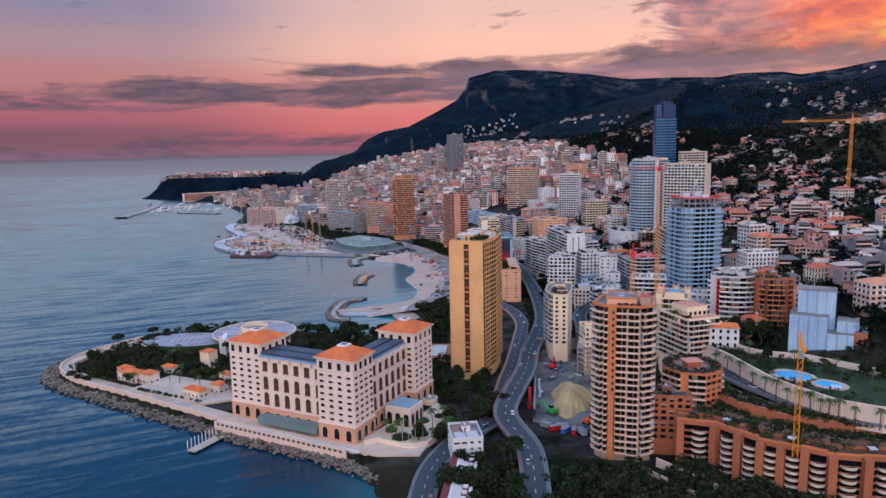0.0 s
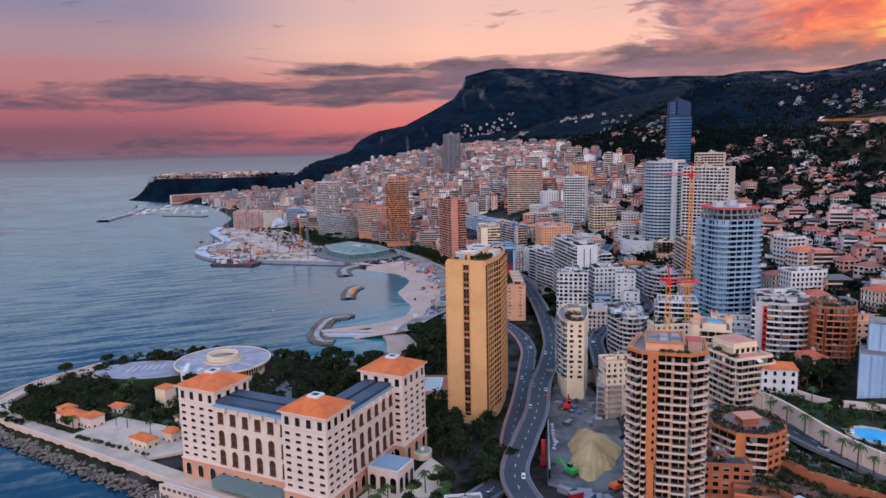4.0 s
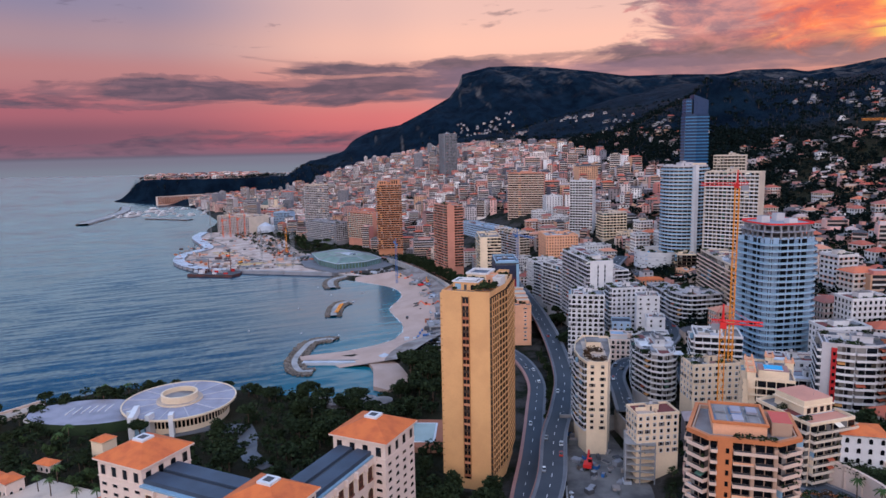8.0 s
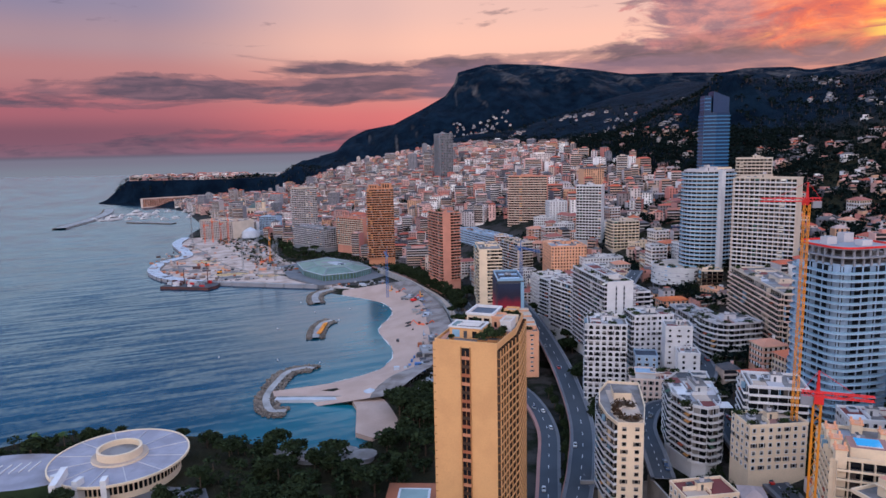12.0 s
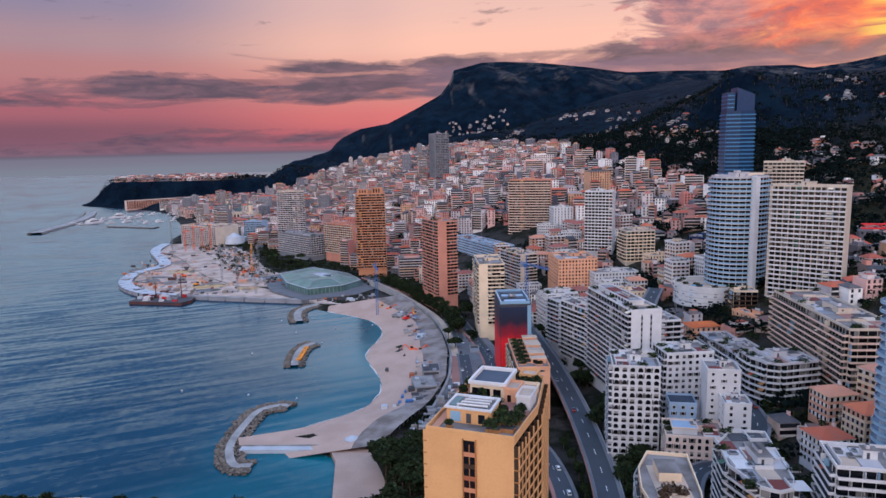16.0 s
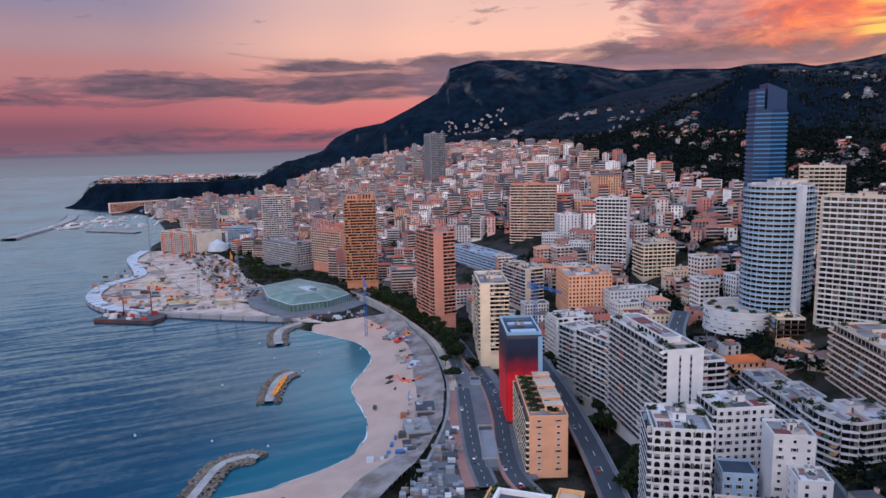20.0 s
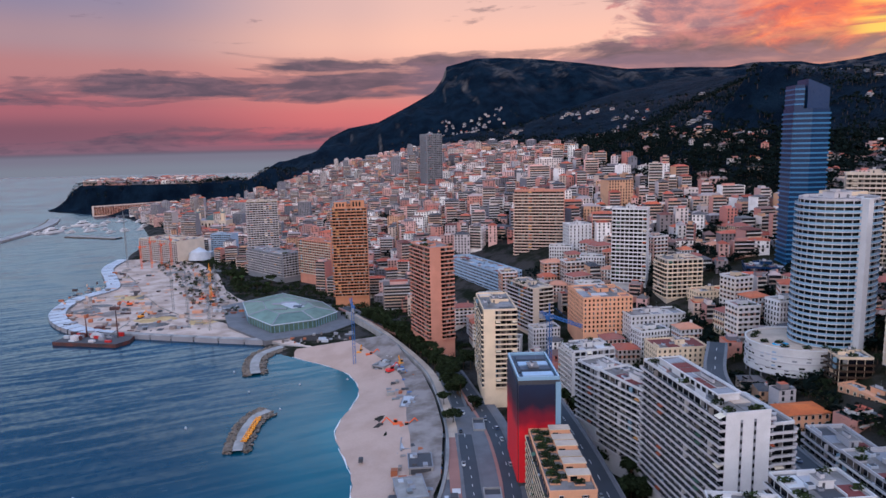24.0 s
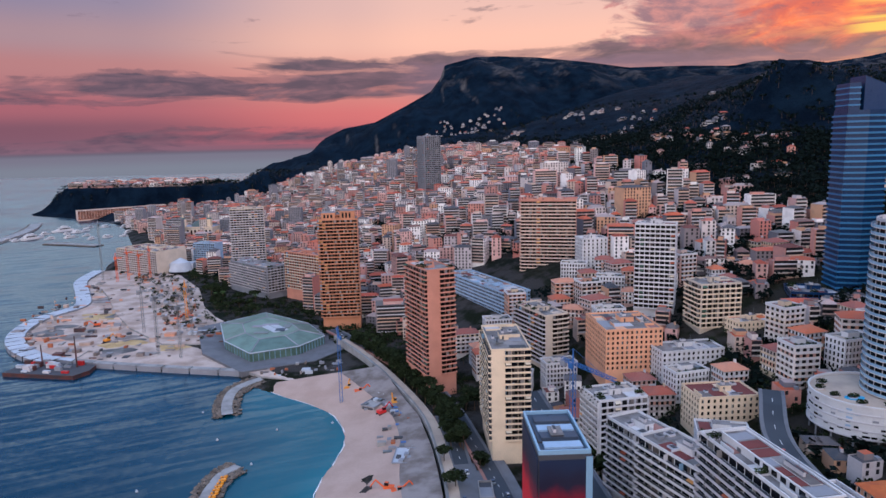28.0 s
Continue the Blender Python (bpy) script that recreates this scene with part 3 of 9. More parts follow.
me, gx, gy = sheet("sea", spaced(-4900, -420, 60, 2600, 8, 160), spaced(-900, 200, 1100, 4900, 8, 160), lambda x, y: 0 * x, WATER)
shallow = me.attributes.new("shallow", "FLOAT", "POINT")
dist = -coast_distance(gx, gy)
cove = np.maximum(np.exp(-(((gx + 85) / 80) ** 2 + ((gy - 790) / 150) ** 2) ** 2), np.exp(-(((gx + 70) / 60) ** 2 + ((gy - 590) / 70) ** 2)))
cove = np.maximum(cove, np.exp(-(((gx + 80) / 50) ** 2 + ((gy - 680) / 60) ** 2)))
cove = np.maximum(cove, 0.7 * np.exp(-(((gx + 25) / 45) ** 2 + ((gy - 255) / 50) ** 2)))
shallow.data.foreach_set("value", np.clip(cove * np.exp(-np.maximum(dist, 0) / 38), 0, 1))
calm_at = me.attributes.new("calm", "FLOAT", "POINT")
calm_at.data.foreach_set("value", np.exp(-(((gx + 90) / 110) ** 2 + ((gy - 775) / 150) ** 2)))
tagged(new("sea", me), "calm dark blue sea with long low swell", "sea", kind="structure")


# ---------------------------------------------------------------- buildings
def rot_z(a):
    return Matrix.Rotation(radians(a), 4, "Z")


def edge_matrix(p, q, z):
    return Matrix.Translation((p[0], p[1], z)) @ Matrix.Rotation(math.atan2(q[1] - p[1], q[0] - p[0]), 4, "Z")


def balcony_mesh(L, depth, wall, rail, fh, bays, fins=False, rail_h=0.85, slab=0.22, seed=None):
    """One storey's balcony along an edge: local x along it, -y outwards. With a seed it is lived in: awnings, screens, pots."""
    M = Mesh()
    # dark slab top: shade of the balcony recess put into the floor colour
    M.box(0.05, L - 0.05, -depth, 0.0, 0.0, slab, rail, DARKGREY)
    M.box(0.05, L - 0.05, -depth, -depth + 0.12, slab, slab + rail_h, rail)
    for x in (0.05, L - 0.17):
        M.box(x, x + 0.12, -depth + 0.12, 0.0, slab, slab + (fh - slab if fins else rail_h), wall if fins else rail)
    if fins:
        for i in range(1, bays):
            x = L * i / bays
            M.box(x - 0.1, x + 0.1, -depth + 0.02, 0.0, slab, fh, wall)
    if seed is not None:
        rng = random.Random(seed)
        w = L / bays
        for i in range(bays):
            q = rng.random()
            x0, x1 = i * w + 0.3, (i + 1) * w - 0.3
            if q < 0.045:
                c, z = rng.choice(CLOTHS), fh - 0.25
                M.poly([(x0, -0.05, z), (x0, -depth - 0.25, z - 0.75), (x1, -depth - 0.25, z - 0.75), (x1, -0.05, z)], c)
                M.poly([(x0, -depth - 0.25, z - 0.75), (x0, -depth - 0.25, z - 1.0), (x1, -depth - 0.25, z - 1.0), (x1, -depth - 0.25, z - 0.75)], c)
            elif q < 0.24:
                clump(M, ((x0 + x1) / 2 + rng.uniform(-0.6, 0.6), -depth + 0.45, slab + 0.75), rng.uniform(0.5, 0.9), rng.uniform(0.4, 0.8), 12, rng.choice((LEAF, LEAFPALE)), rng, 0.32)
            elif q < 0.32:
                M.box(x0, x0 + 0.08, -depth + 0.14, -0.05, slab, fh, rng.choice((BLIND, wall, PALEGLASS)))
            elif q < 0.40:
                M.box(x0 + 0.2, x0 + 1.1, -depth + 0.3, -depth + 0.9, slab, slab + 0.75, rng.choice((BLIND, SHUTTER, CANVAS)))
    return M


def glazing_mesh(L, fh, bays, wall, solid_share=0.16, h=2.35, sill=0.12, seed=None):
    """One storey's ribbon of glass, folded back behind its piers: a single strip; some bays have blinds or shutters down."""
    w = L / bays
    p = w * solid_share
    rng = random.Random(seed)
    plan, mats = [(0.02, -0.02)], []
    for i in range(bays):
        x0, x1 = i * w + p / 2, (i + 1) * w - p / 2
        xm = x0 + (x1 - x0) * rng.uniform(0.35, 0.65)
        plan += [(max(x0, 0.05), -0.16), (max(x0, 0.05), -0.04), (xm, -0.04), (x1, -0.04), (x1, -0.16)]
        pick = (GLASS, GLASS, GLASS, GLASS, GLASS, GLASS, BLIND, SHUTTER) if seed is not None else (GLASS,)
        mats += [wall, wall, rng.choice(pick), rng.choice(pick), wall]
    plan.append((L - 0.02, -0.02))
    mats.append(wall)
    M = Mesh()
    for x, y in plan:
        M.v += [(x, y, sill), (x, y, sill + h)]
    for i, mt in enumerate(mats):
        M.f.append((2 * i, 2 * i + 2, 2 * i + 3, 2 * i + 1))
        M.m.append(M.slot(mt))
    n = len(plan)
    M.f += [tuple(2 * i + 1 for i in range(n)), tuple(2 * i for i in range(n - 1, -1, -1))]
    M.m += [M.slot(wall)] * 2
    return M


def repeat(mesh, mats):
    """Copies of a mesh at several poses, joined into one."""
    M = Mesh()
    for src, m in zip(mesh, mats):
        n = len(M.v)
        M.v += [tuple(m @ V3(v)) for v in src.v]
        M.f += [tuple(n + i for i in f) for f in src.f]
        M.m += [M.slot(src.slots[k]) for k in src.m]
    return M


def ring_glazing(pts, bay, share, wall, h, sill):
    """The same ribbon run once round a whole outline."""
    plan, mats = [], []
    for i in range(len(pts)):
        p, q = V3((*pts[i], 0)), V3((*pts[(i + 1) % len(pts)], 0))
        e, L = (q - p).normalized(), (q - p).length
        nr = V3((e.y, -e.x, 0))
        n = max(1, round(L / bay))
        w = L / n
        for k in range(n):
            x0, x1 = (k + share / 2) * w, (k + 1 - share / 2) * w
            for x, o in ((x0, 0.2), (x0, 0.05), (x1, 0.05), (x1, 0.2)):
                c = p + e * x + nr * o
                plan.append((c.x, c.y))
            mats += [wall, GLASS, wall, wall]
    M = Mesh()
    n = len(plan)
    for x, y in plan:
        M.v += [(x, y, sill), (x, y, sill + h)]
    for i, mt in enumerate(mats):
        j = (i + 1) % n
        M.f.append((2 * i, 2 * j, 2 * j + 1, 2 * i + 1))
        M.m.append(M.slot(mt))
    M.f += [tuple(2 * i + 1 for i in range(n))]
    M.m += [M.slot(wall)]
    return M


def window_mesh(w, h, frame=None, arch=False, shade=None):
    """One window: recessed dark pane, frame, sill."""
    M = Mesh()
    fr = frame or WHITE
    if arch:
        pts = [(-w / 2, 0), (w / 2, 0)] + [(w / 2 * math.cos(t), h - w / 2 + w / 2 * math.sin(t)) for t in np.linspace(0, math.pi, 9)]
        M.poly([(x, -0.05, z) for x, z in pts], GLASS)
        ring = [(x * 1.12, z if z <= 0 else z + 0.12) for x, z in pts]
        for i in range(1, len(pts) - 0):
            j = (i + 1) % len(pts)
            a, b, c, d = pts[i], pts[j], ring[j], ring[i]
            M.poly([(a[0], -0.18, a[1]), (b[0], -0.18, b[1]), (c[0], -0.18, c[1]), (d[0], -0.18, d[1])][::-1], fr)
            M.poly([(a[0], -0.18, a[1]), (a[0], -0.0, a[1]), (b[0], -0.0, b[1]), (b[0], -0.18, b[1])], fr)
    else:
        o, i = 0.14, -0.06
        a = [(-w / 2 - o, -o), (w / 2 + o, -o), (w / 2 + o, h + o), (-w / 2 - o, h + o)]
        c = [(-w / 2, 0), (w / 2, 0), (w / 2, h), (-w / 2, h)]
        M.v += [(x, 0.0, z) for x, z in a] + [(x, -0.22, z) for x, z in a] + [(x, -0.22, z) for x, z in c] + [(x, -0.04, z) for x, z in c]
        for k in range(4):
            j = (k + 1) % 4
            for lo, hi in ((0, 4), (4, 8), (8, 12)):
                M.f.append((lo + k, lo + j, hi + j, hi + k))
                M.m.append(M.slot(fr))
        M.f.append((12, 13, 14, 15))
        M.m.append(M.slot(GLASS))
    return M


def outset(pts, k):
    """Moves a convex outline outwards by k."""
    n, out = len(pts), []
    for i in range(n):
        a, b, c = V3((*pts[i - 1], 0)), V3((*pts[i], 0)), V3((*pts[(i + 1) % n], 0))
        u, v = (b - a).normalized(), (c - b).normalized()
        n1, n2 = V3((u.y, -u.x, 0)), V3((v.y, -v.x, 0))
        w = (n1 + n2) / max(0.3, 1 + n1.dot(n2))
        out.append((b.x + w.x * k, b.y + w.y * k))
    return out


def rect(w, d):
    return [(0, 0), (w, 0), (w, d), (0, d)]


def disc(r, n=24, sx=1.0):
    return [(r * sx * math.cos(2 * math.pi * i / n), r * math.sin(2 * math.pi * i / n)) for i in range(n)]


def roof_clutter(root, pts, H, rng, amount=5, garden=False, wall=None):
    """Plant rooms, ducts, terraces and planters on a flat roof, each a part."""
    xs, ys = [p[0] for p in pts], [p[1] for p in pts]
    x0, x1, y0, y1 = min(xs), max(xs), min(ys), max(ys)
    cx, cy, w, d = (x0 + x1) / 2, (y0 + y1) / 2, x1 - x0, y1 - y0
    round_ = len(pts) > 10
    k = 0.7 if round_ else 1.0
    wall = wall or WHITE
    M = Mesh()
    a, b = w * rng.uniform(0.2, 0.34), d * rng.uniform(0.2, 0.3)
    ox, oy = cx + rng.uniform(-0.08, 0.08) * w, cy + rng.uniform(-0.1, 0.1) * d
    M.box(ox - a / 2, ox + a / 2, oy - b / 2, oy + b / 2, H, H + 2.8, wall, ROOFGREY)
    M.box(ox - a / 2 - 0.3, ox + a / 2 + 0.3, oy - b / 2 - 0.3, oy + b / 2 + 0.3, H + 2.8, H + 3.05, wall, ROOFGREY)
    M.box(ox - a / 4, ox, oy - b / 4, oy + b / 4, H + 3.05, H + 4.4, OFFWHITE, DARKGREY)
    M.tube((ox + a / 3, oy, H + 3), (ox + a / 3, oy, H + 7), 0.07, 0.04, METAL, 4)
    M.box(ox - a / 4, ox - a / 4 + 0.9, oy - b / 2 - 0.05, oy - b / 2 + 0.02, H + 0.1, H + 2.2, DARKGREY)
    part("plant_room", M, root)
    # paved and planted terrace bays
    nx, ny = max(2, int(w / 6)), max(2, int(d / 7))
    M = Mesh()
    for i in range(nx):
        for j in range(ny):
            if rng.random() < 0.72:
                u0, v0 = cx + (x0 + w * i / nx - cx) * k, cy + (y0 + d * j / ny - cy) * k
                u1, v1 = u0 + w / nx * k - 0.35, v0 + d / ny * k - 0.35
                M.box(u0, u1, v0, v1, H, H + rng.uniform(0.06, 0.3), rng.choice([MAROON, ROOFGREY, OFFWHITE, GREY, DARKGREY, PINKPAVE, wall, PAVING]))
                if rng.random() < 0.4:
                    M.box(u0, u0 + 0.3, v0, v1, H, H + rng.uniform(0.8, 1.9), wall)
                if rng.random() < 0.3:
                    M.box(u0, u1, v1 - 0.3, v1, H, H + rng.uniform(0.8, 1.9), wall)
    tagged(part("roof_terrace", M, root), kind="stuff")
    for i in range(amount):
        px, py = cx + rng.uniform(-0.42, 0.42) * w * k, cy + rng.uniform(-0.42, 0.42) * d * k
        M = Mesh()
        a, b, h = rng.uniform(0.6, 1.7), rng.uniform(0.6, 2.0), rng.uniform(0.6, 1.5)
        M.box(px - a, px + a, py - b, py + b, H + 0.02, H + h, rng.choice([METAL, OFFWHITE, GREY, CANVAS]))
        M.box(px - a * 0.7, px + a * 0.7, py - b * 0.7, py + b * 0.7, H + h, H + h + 0.18, DARKGREY)
        if rng.random() < 0.5:
            M.box(px + a, px + a + 2.4, py - 0.3, py + 0.3, H + 0.2, H + 0.7, METAL)
        part("roof_unit", M, root)
    if garden:
        for i in range(amount // 2 + 3):
            e = rng.random()
            px, py = ((x0 + w * e, rng.choice([y0 + 0.4, y1 - 0.4])) if rng.random() < 0.5 else (rng.choice([x0 + 0.4, x1 - 0.4]), y0 + d * e))
            px, py = cx + (px - cx) * k, cy + (py - cy) * k
            M = Mesh()
            M.box(px - 1.8, px + 1.8, py - 0.9, py + 0.9, H, H + 0.6, OFFWHITE, DARKGREY)
            for q in (-1.1, 0.2, 1.2):
                clump(M, (px + q, py + rng.uniform(-0.4, 0.4), H + 1.1), rng.uniform(1.0, 1.7), rng.uniform(0.8, 1.6), 44, LEAF if rng.random() < 0.6 else LEAFPALE, rng, 0.42)
            part("planter", M, root, "roof planter full of green shrubs")


def clump(M, c, r, h, n, mat, rng, size=0.45):
    """A loose mass of small leaf tufts round a point."""
    for _ in range(n):
        a, e = rng.uniform(0, 2 * math.pi), math.acos(rng.uniform(-0.55, 1))
        k = rng.uniform(0.55, 1.08)
        p = V3((c[0] + r * k * math.sin(e) * math.cos(a), c[1] + r * k * math.sin(e) * math.sin(a), c[2] + h * k * math.cos(e)))
        s = size * rng.uniform(0.6, 1.5)
        t1 = V3((rng.uniform(-1, 1), rng.uniform(-1, 1), rng.uniform(-0.5, 0.5))).normalized() * s
        t2 = V3((rng.uniform(-1, 1), rng.uniform(-1, 1), rng.uniform(0.0, 1))).normalized() * s
        M.poly([p - t1, p + t2 * 0.8, p + t1, p - t2 * 0.6], mat)


def building(name, label, at_xy, ang, pts, top, wall, styles, base=None, fh=3.0, rng=None, roof=ROOFGREY, clutter=4, garden=False,
             category="apartment building", group="", parapet=1.0, sink=16.0, ground_h=0.0):
    """A block with storeys. pts: its outline, anticlockwise. styles: one tuple per edge."""
    rng = rng or random.Random(hash_of(name, at_xy))
    m = Matrix.Translation((at_xy[0], at_xy[1], 0)) @ rot_z(ang)
    if base is None:
        base = min(gz(*(m @ V3((p[0], p[1], 0))).xy) for p in pts)
    H = top - base
    root = thing(name, label, category, Matrix.Translation((at_xy[0], at_xy[1], base)) @ rot_z(ang), group)
    M = Mesh()
    M.prism(pts, -sink, H, wall, roof)
    body = part("body", M, root)
    if parapet:
        M = Mesh()
        M.ring(outset(pts, 0.12), outset(pts, -0.25), H - 0.1, H + parapet, wall)
        part("parapet", M, root)
    floors = max(1, int((H - ground_h) / fh))
    z_first = H - floors * fh
    for i, st in enumerate(styles):
        if not st:
            continue
        p, q = pts[i], pts[(i + 1) % len(pts)]
        L = math.hypot(q[0] - p[0], q[1] - p[1])
        facade(root, p, q, L, st, floors, z_first, fh, wall, body)
    if clutter:
        roof_clutter(root, outset(pts, -1.5), H, rng, clutter, garden, wall)
    return root


def hash_of(name, xy):
    return sum(ord(c) for c in name) * 131 + int(xy[0] * 7) + int(xy[1] * 13)


def facade(root, p, q, L, st, floors, z0, fh, wall, body):
    kind = st[0]
    if kind in ("bal", "grid", "log"):
        bays = max(1, round(L / st[1]))
        depth, rail = st[2] + 0.5, st[3]
        inset = st[4] if len(st) > 4 else 0.0
        e = V3((q[0] - p[0], q[1] - p[1], 0)).normalized()
        p2 = (p[0] + e.x * inset * L, p[1] + e.y * inset * L)
        L2 = L * (1 - inset)
        bays = max(1, round(L2 / st[1]))
        seed = int(abs(p[0] * 13 + p[1] * 7 + L * 31 + z0 * 3)) % 997
        share = {"bal": 0.05, "grid": 0.12, "log": 0.02}[kind]
        bs = [balcony_mesh(L2, depth, wall, rail, fh, bays, kind != "bal", 0.45 if kind == "log" else 0.8, 0.3 if kind == "log" else 0.24, seed + k) for k in range(4)]
        gs = [glazing_mesh(L2, fh, bays, wall, share, seed=seed + k) for k in range(4)]
        poses = [edge_matrix(p2, q, z0 + k * fh) for k in range(floors)]
        lift = Matrix.Translation((0, 0, 0.25))
        order = [(k * 7 + k // 3 + seed) % 4 for k in range(floors)]
        if root.matrix_basis.translation.y > 950:  # far fronts: one part for all the storeys of an edge
            tagged(part("balcony_front", repeat([bs[i] for i in order], poses), root), kind="stuff")
            tagged(part("glazing_front", repeat([gs[i] for i in order], [m @ lift for m in poses]), body), kind="stuff")
            return
        bs, gs = [m.data("balcony") for m in bs], [m.data("glazing_strip") for m in gs]
        for i, m in zip(order, poses):
            part("balcony", bs[i], root, m=m)
            part("glazing_strip", gs[i], body, m=m @ lift)
    elif kind == "row":
        bays = max(1, round(L / st[1]))
        gs = [glazing_mesh(L, fh, bays, wall, st[2], 1.6, 0.9, seed=int(L * 17) + k) for k in range(3)]
        poses = [edge_matrix(p, q, z0 + k * fh) for k in range(floors)]
        if root.matrix_basis.translation.y > 950:
            tagged(part("glazing_front", repeat([gs[k * 5 % 3] for k in range(floors)], poses), body), kind="stuff")
            return
        gs = [g.data("glazing_strip") for g in gs]
        for k, m in enumerate(poses):
            part("glazing_strip", gs[(k * 5 + k // 2) % 3], body, m=m)
    elif kind == "win":
        n = max(1, int(L / st[1]))
        kinds = []
        for pane in (GLASS, GLASS, BLIND, SHUTTER):
            wm = window_mesh(st[2], st[3], st[4] if len(st) > 4 else None, len(st) > 5 and st[5])
            if pane is BLIND:
                wm.box(-st[2] / 2, st[2] / 2, -0.09, -0.05, st[3] * 0.45, st[3], BLIND)
            elif pane is SHUTTER:
                for x in (-st[2] / 2 - 0.62, st[2] / 2 + 0.1):
                    wm.box(x, x + 0.52, -0.26, -0.02, 0, st[3], SHUTTER)
            kinds.append(wm.data("window"))
        for k in range(floors):
            for i in range(n):
                part("window", kinds[(k * 5 + i * 3 + (k * i) // 2) % 4], body, m=edge_matrix(p, q, z0 + k * fh + 0.9) @ Matrix.Translation(((i + 0.5) * L / n, 0, 0)))

OCCUPIED = []


CELLS = {}


def keep_clear(x, y, r):
    OCCUPIED.append((x, y, r))
    for i in range(int((x - r) // 40), int((x + r) // 40) + 1):
        for j in range(int((y - r) // 40), int((y + r) // 40) + 1):
            CELLS.setdefault((i, j), []).append((x, y, r))


def free(x, y, pad=0.0):
    """Whether a spot is clear of buildings and roads, with some room to spare."""
    near = [c for i in (-1, 0, 1) for j in (-1, 0, 1) for c in CELLS.get((int(x // 40) + i, int(y // 40) + j), ())] if pad > 0 else CELLS.get((int(x // 40), int(y // 40)), ())
    return all((x - a) ** 2 + (y - b) ** 2 > max(0, r + pad) ** 2 for a, b, r in near)


def block(name, label, O, ang, w, d, top, wall, front, left=None, right=None, back=None, **more):
    c = rot_z(ang) @ V3((w / 2, d / 2, 0))
    if O[1] > 700:  # far fronts carry their windows as one strip a storey
        front, left, right, back = (("row", s[1], max(0.3, 1 - s[2] / s[1])) if s and s[0] == "win" else s for s in (front, left, right, back))
    keep_clear(O[0] + c.x, O[1] + c.y, 0.5 * math.hypot(w, d) + 3)
    return building(name, label, O, ang, rect(w, d), top, wall, (front, right, back, left), **more)


# --- golden tower by the viaduct
GO = [(0, 0), (21.2, 0), (21.6, 8.6), (22.4, 20), (19.6, 42), (0, 42)]
golden = building("apartment_tower", "tall ochre apartment tower with blank front and roof gardens", (-5, 419), -20, GO, 92, GOLD,
                  (None, None, None, None, None, ("log", 4.5, 0.5, GOLDB)), base=9, fh=2.95, clutter=0)
keep_clear(9, 428, 24)
keep_clear(17, 450, 20)


def deep_loggias(root, p, q, bays, floors, fh):
    """Ochre frames round loggias with shade put into their brown sides, a storey at a time."""
    L = math.hypot(q[0] - p[0], q[1] - p[1])
    M = Mesh()
    # brown floor and cheeks carry the loggia's shade in their colour
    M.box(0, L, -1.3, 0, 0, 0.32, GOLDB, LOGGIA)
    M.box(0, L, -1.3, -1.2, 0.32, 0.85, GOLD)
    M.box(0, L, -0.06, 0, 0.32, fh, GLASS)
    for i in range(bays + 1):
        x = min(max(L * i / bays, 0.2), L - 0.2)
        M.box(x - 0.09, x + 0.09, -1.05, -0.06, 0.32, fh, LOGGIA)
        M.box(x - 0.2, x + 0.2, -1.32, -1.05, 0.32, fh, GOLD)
    data = M.data("loggia")
    for k in range(floors):
        part("loggia", data, root, m=edge_matrix(p, q, 2.0 + k * fh))


deep_loggias(golden, GO[1], GO[2], 3, 27, 2.95)
deep_loggias(golden, GO[2], GO[3], 3, 27, 2.95)
deep_loggias(golden, GO[3], GO[4], 6, 27, 2.95)
M = Mesh()
M.box(9.2, 12.0, -0.12, 0.0, 0, 81.6, GLASS)
M.box(8.9, 9.2, -0.4, 0.0, 0, 82, GOLDB)
M.box(12.0, 12.3, -0.4, 0.0, 0, 82, GOLDB)
for k in range(27):
    M.box(9.2, 12.0, -0.2, -0.12, 1.0 + k * 2.95, 2.1 + k * 2.95, (TERRA, LOGGIA, OCHRE)[k % 3])
    M.box(10.5, 10.7, -0.2, -0.12, 2.1 + k * 2.95, 3.95 + k * 2.95, GOLDB)
part("stair_window_strip", M, golden, "dark vertical strip of stair windows")
# roof garden: two penthouses, a hedge between them, terraces and shrubs
grng = random.Random(4)
M = Mesh()
M.box(3, 14, 6, 14, 83, 86.6, GOLD, ROOFGREY)
M.ring([(2.6, 5.6), (14.4, 5.6), (14.4, 14.4), (2.6, 14.4)], [(3.2, 6.2), (13.8, 6.2), (13.8, 13.8), (3.2, 13.8)], 86.6, 87.1, WHITE)
M.box(4, 6.6, 5.9, 6.0, 83.4, 85.9, PALEGLASS)
M.box(8, 9.2, 5.9, 6.0, 83.2, 85.6, DARKGREY)
M.box(11, 12.6, 5.9, 6.0, 83.4, 85.6, GLASS)
part("penthouse", M, golden, "ochre penthouse with white-edged flat roof")
for k in range(4):
    M = Mesh()
    y = 7.2 + k * 1.7
    M.tube((5.5 + 0.5 * k, y, 87.3), (13, y + 0.2, 87.3), 0.28, 0.28, WHITE, 6)
    M.tube((5.5 + 0.5 * k, y, 86.6), (5.5 + 0.5 * k, y, 87.4), 0.28, 0.28, WHITE, 6)
    part("roof_duct", M, golden, "white roof duct")
M = Mesh()
M.box(3.4, 5.2, 7, 13, 86.6, 87.0, AWNING)
part("roof_light", M, golden)
M = Mesh()
M.box(3.6, 13, 23, 35, 83, 86.8, CREAM, SLATE)
M.ring([(3.2, 22.6), (13.4, 22.6), (13.4, 35.4), (3.2, 35.4)], [(3.9, 23.3), (12.7, 23.3), (12.7, 34.7), (3.9, 34.7)], 86.8, 87.7, WHITE)
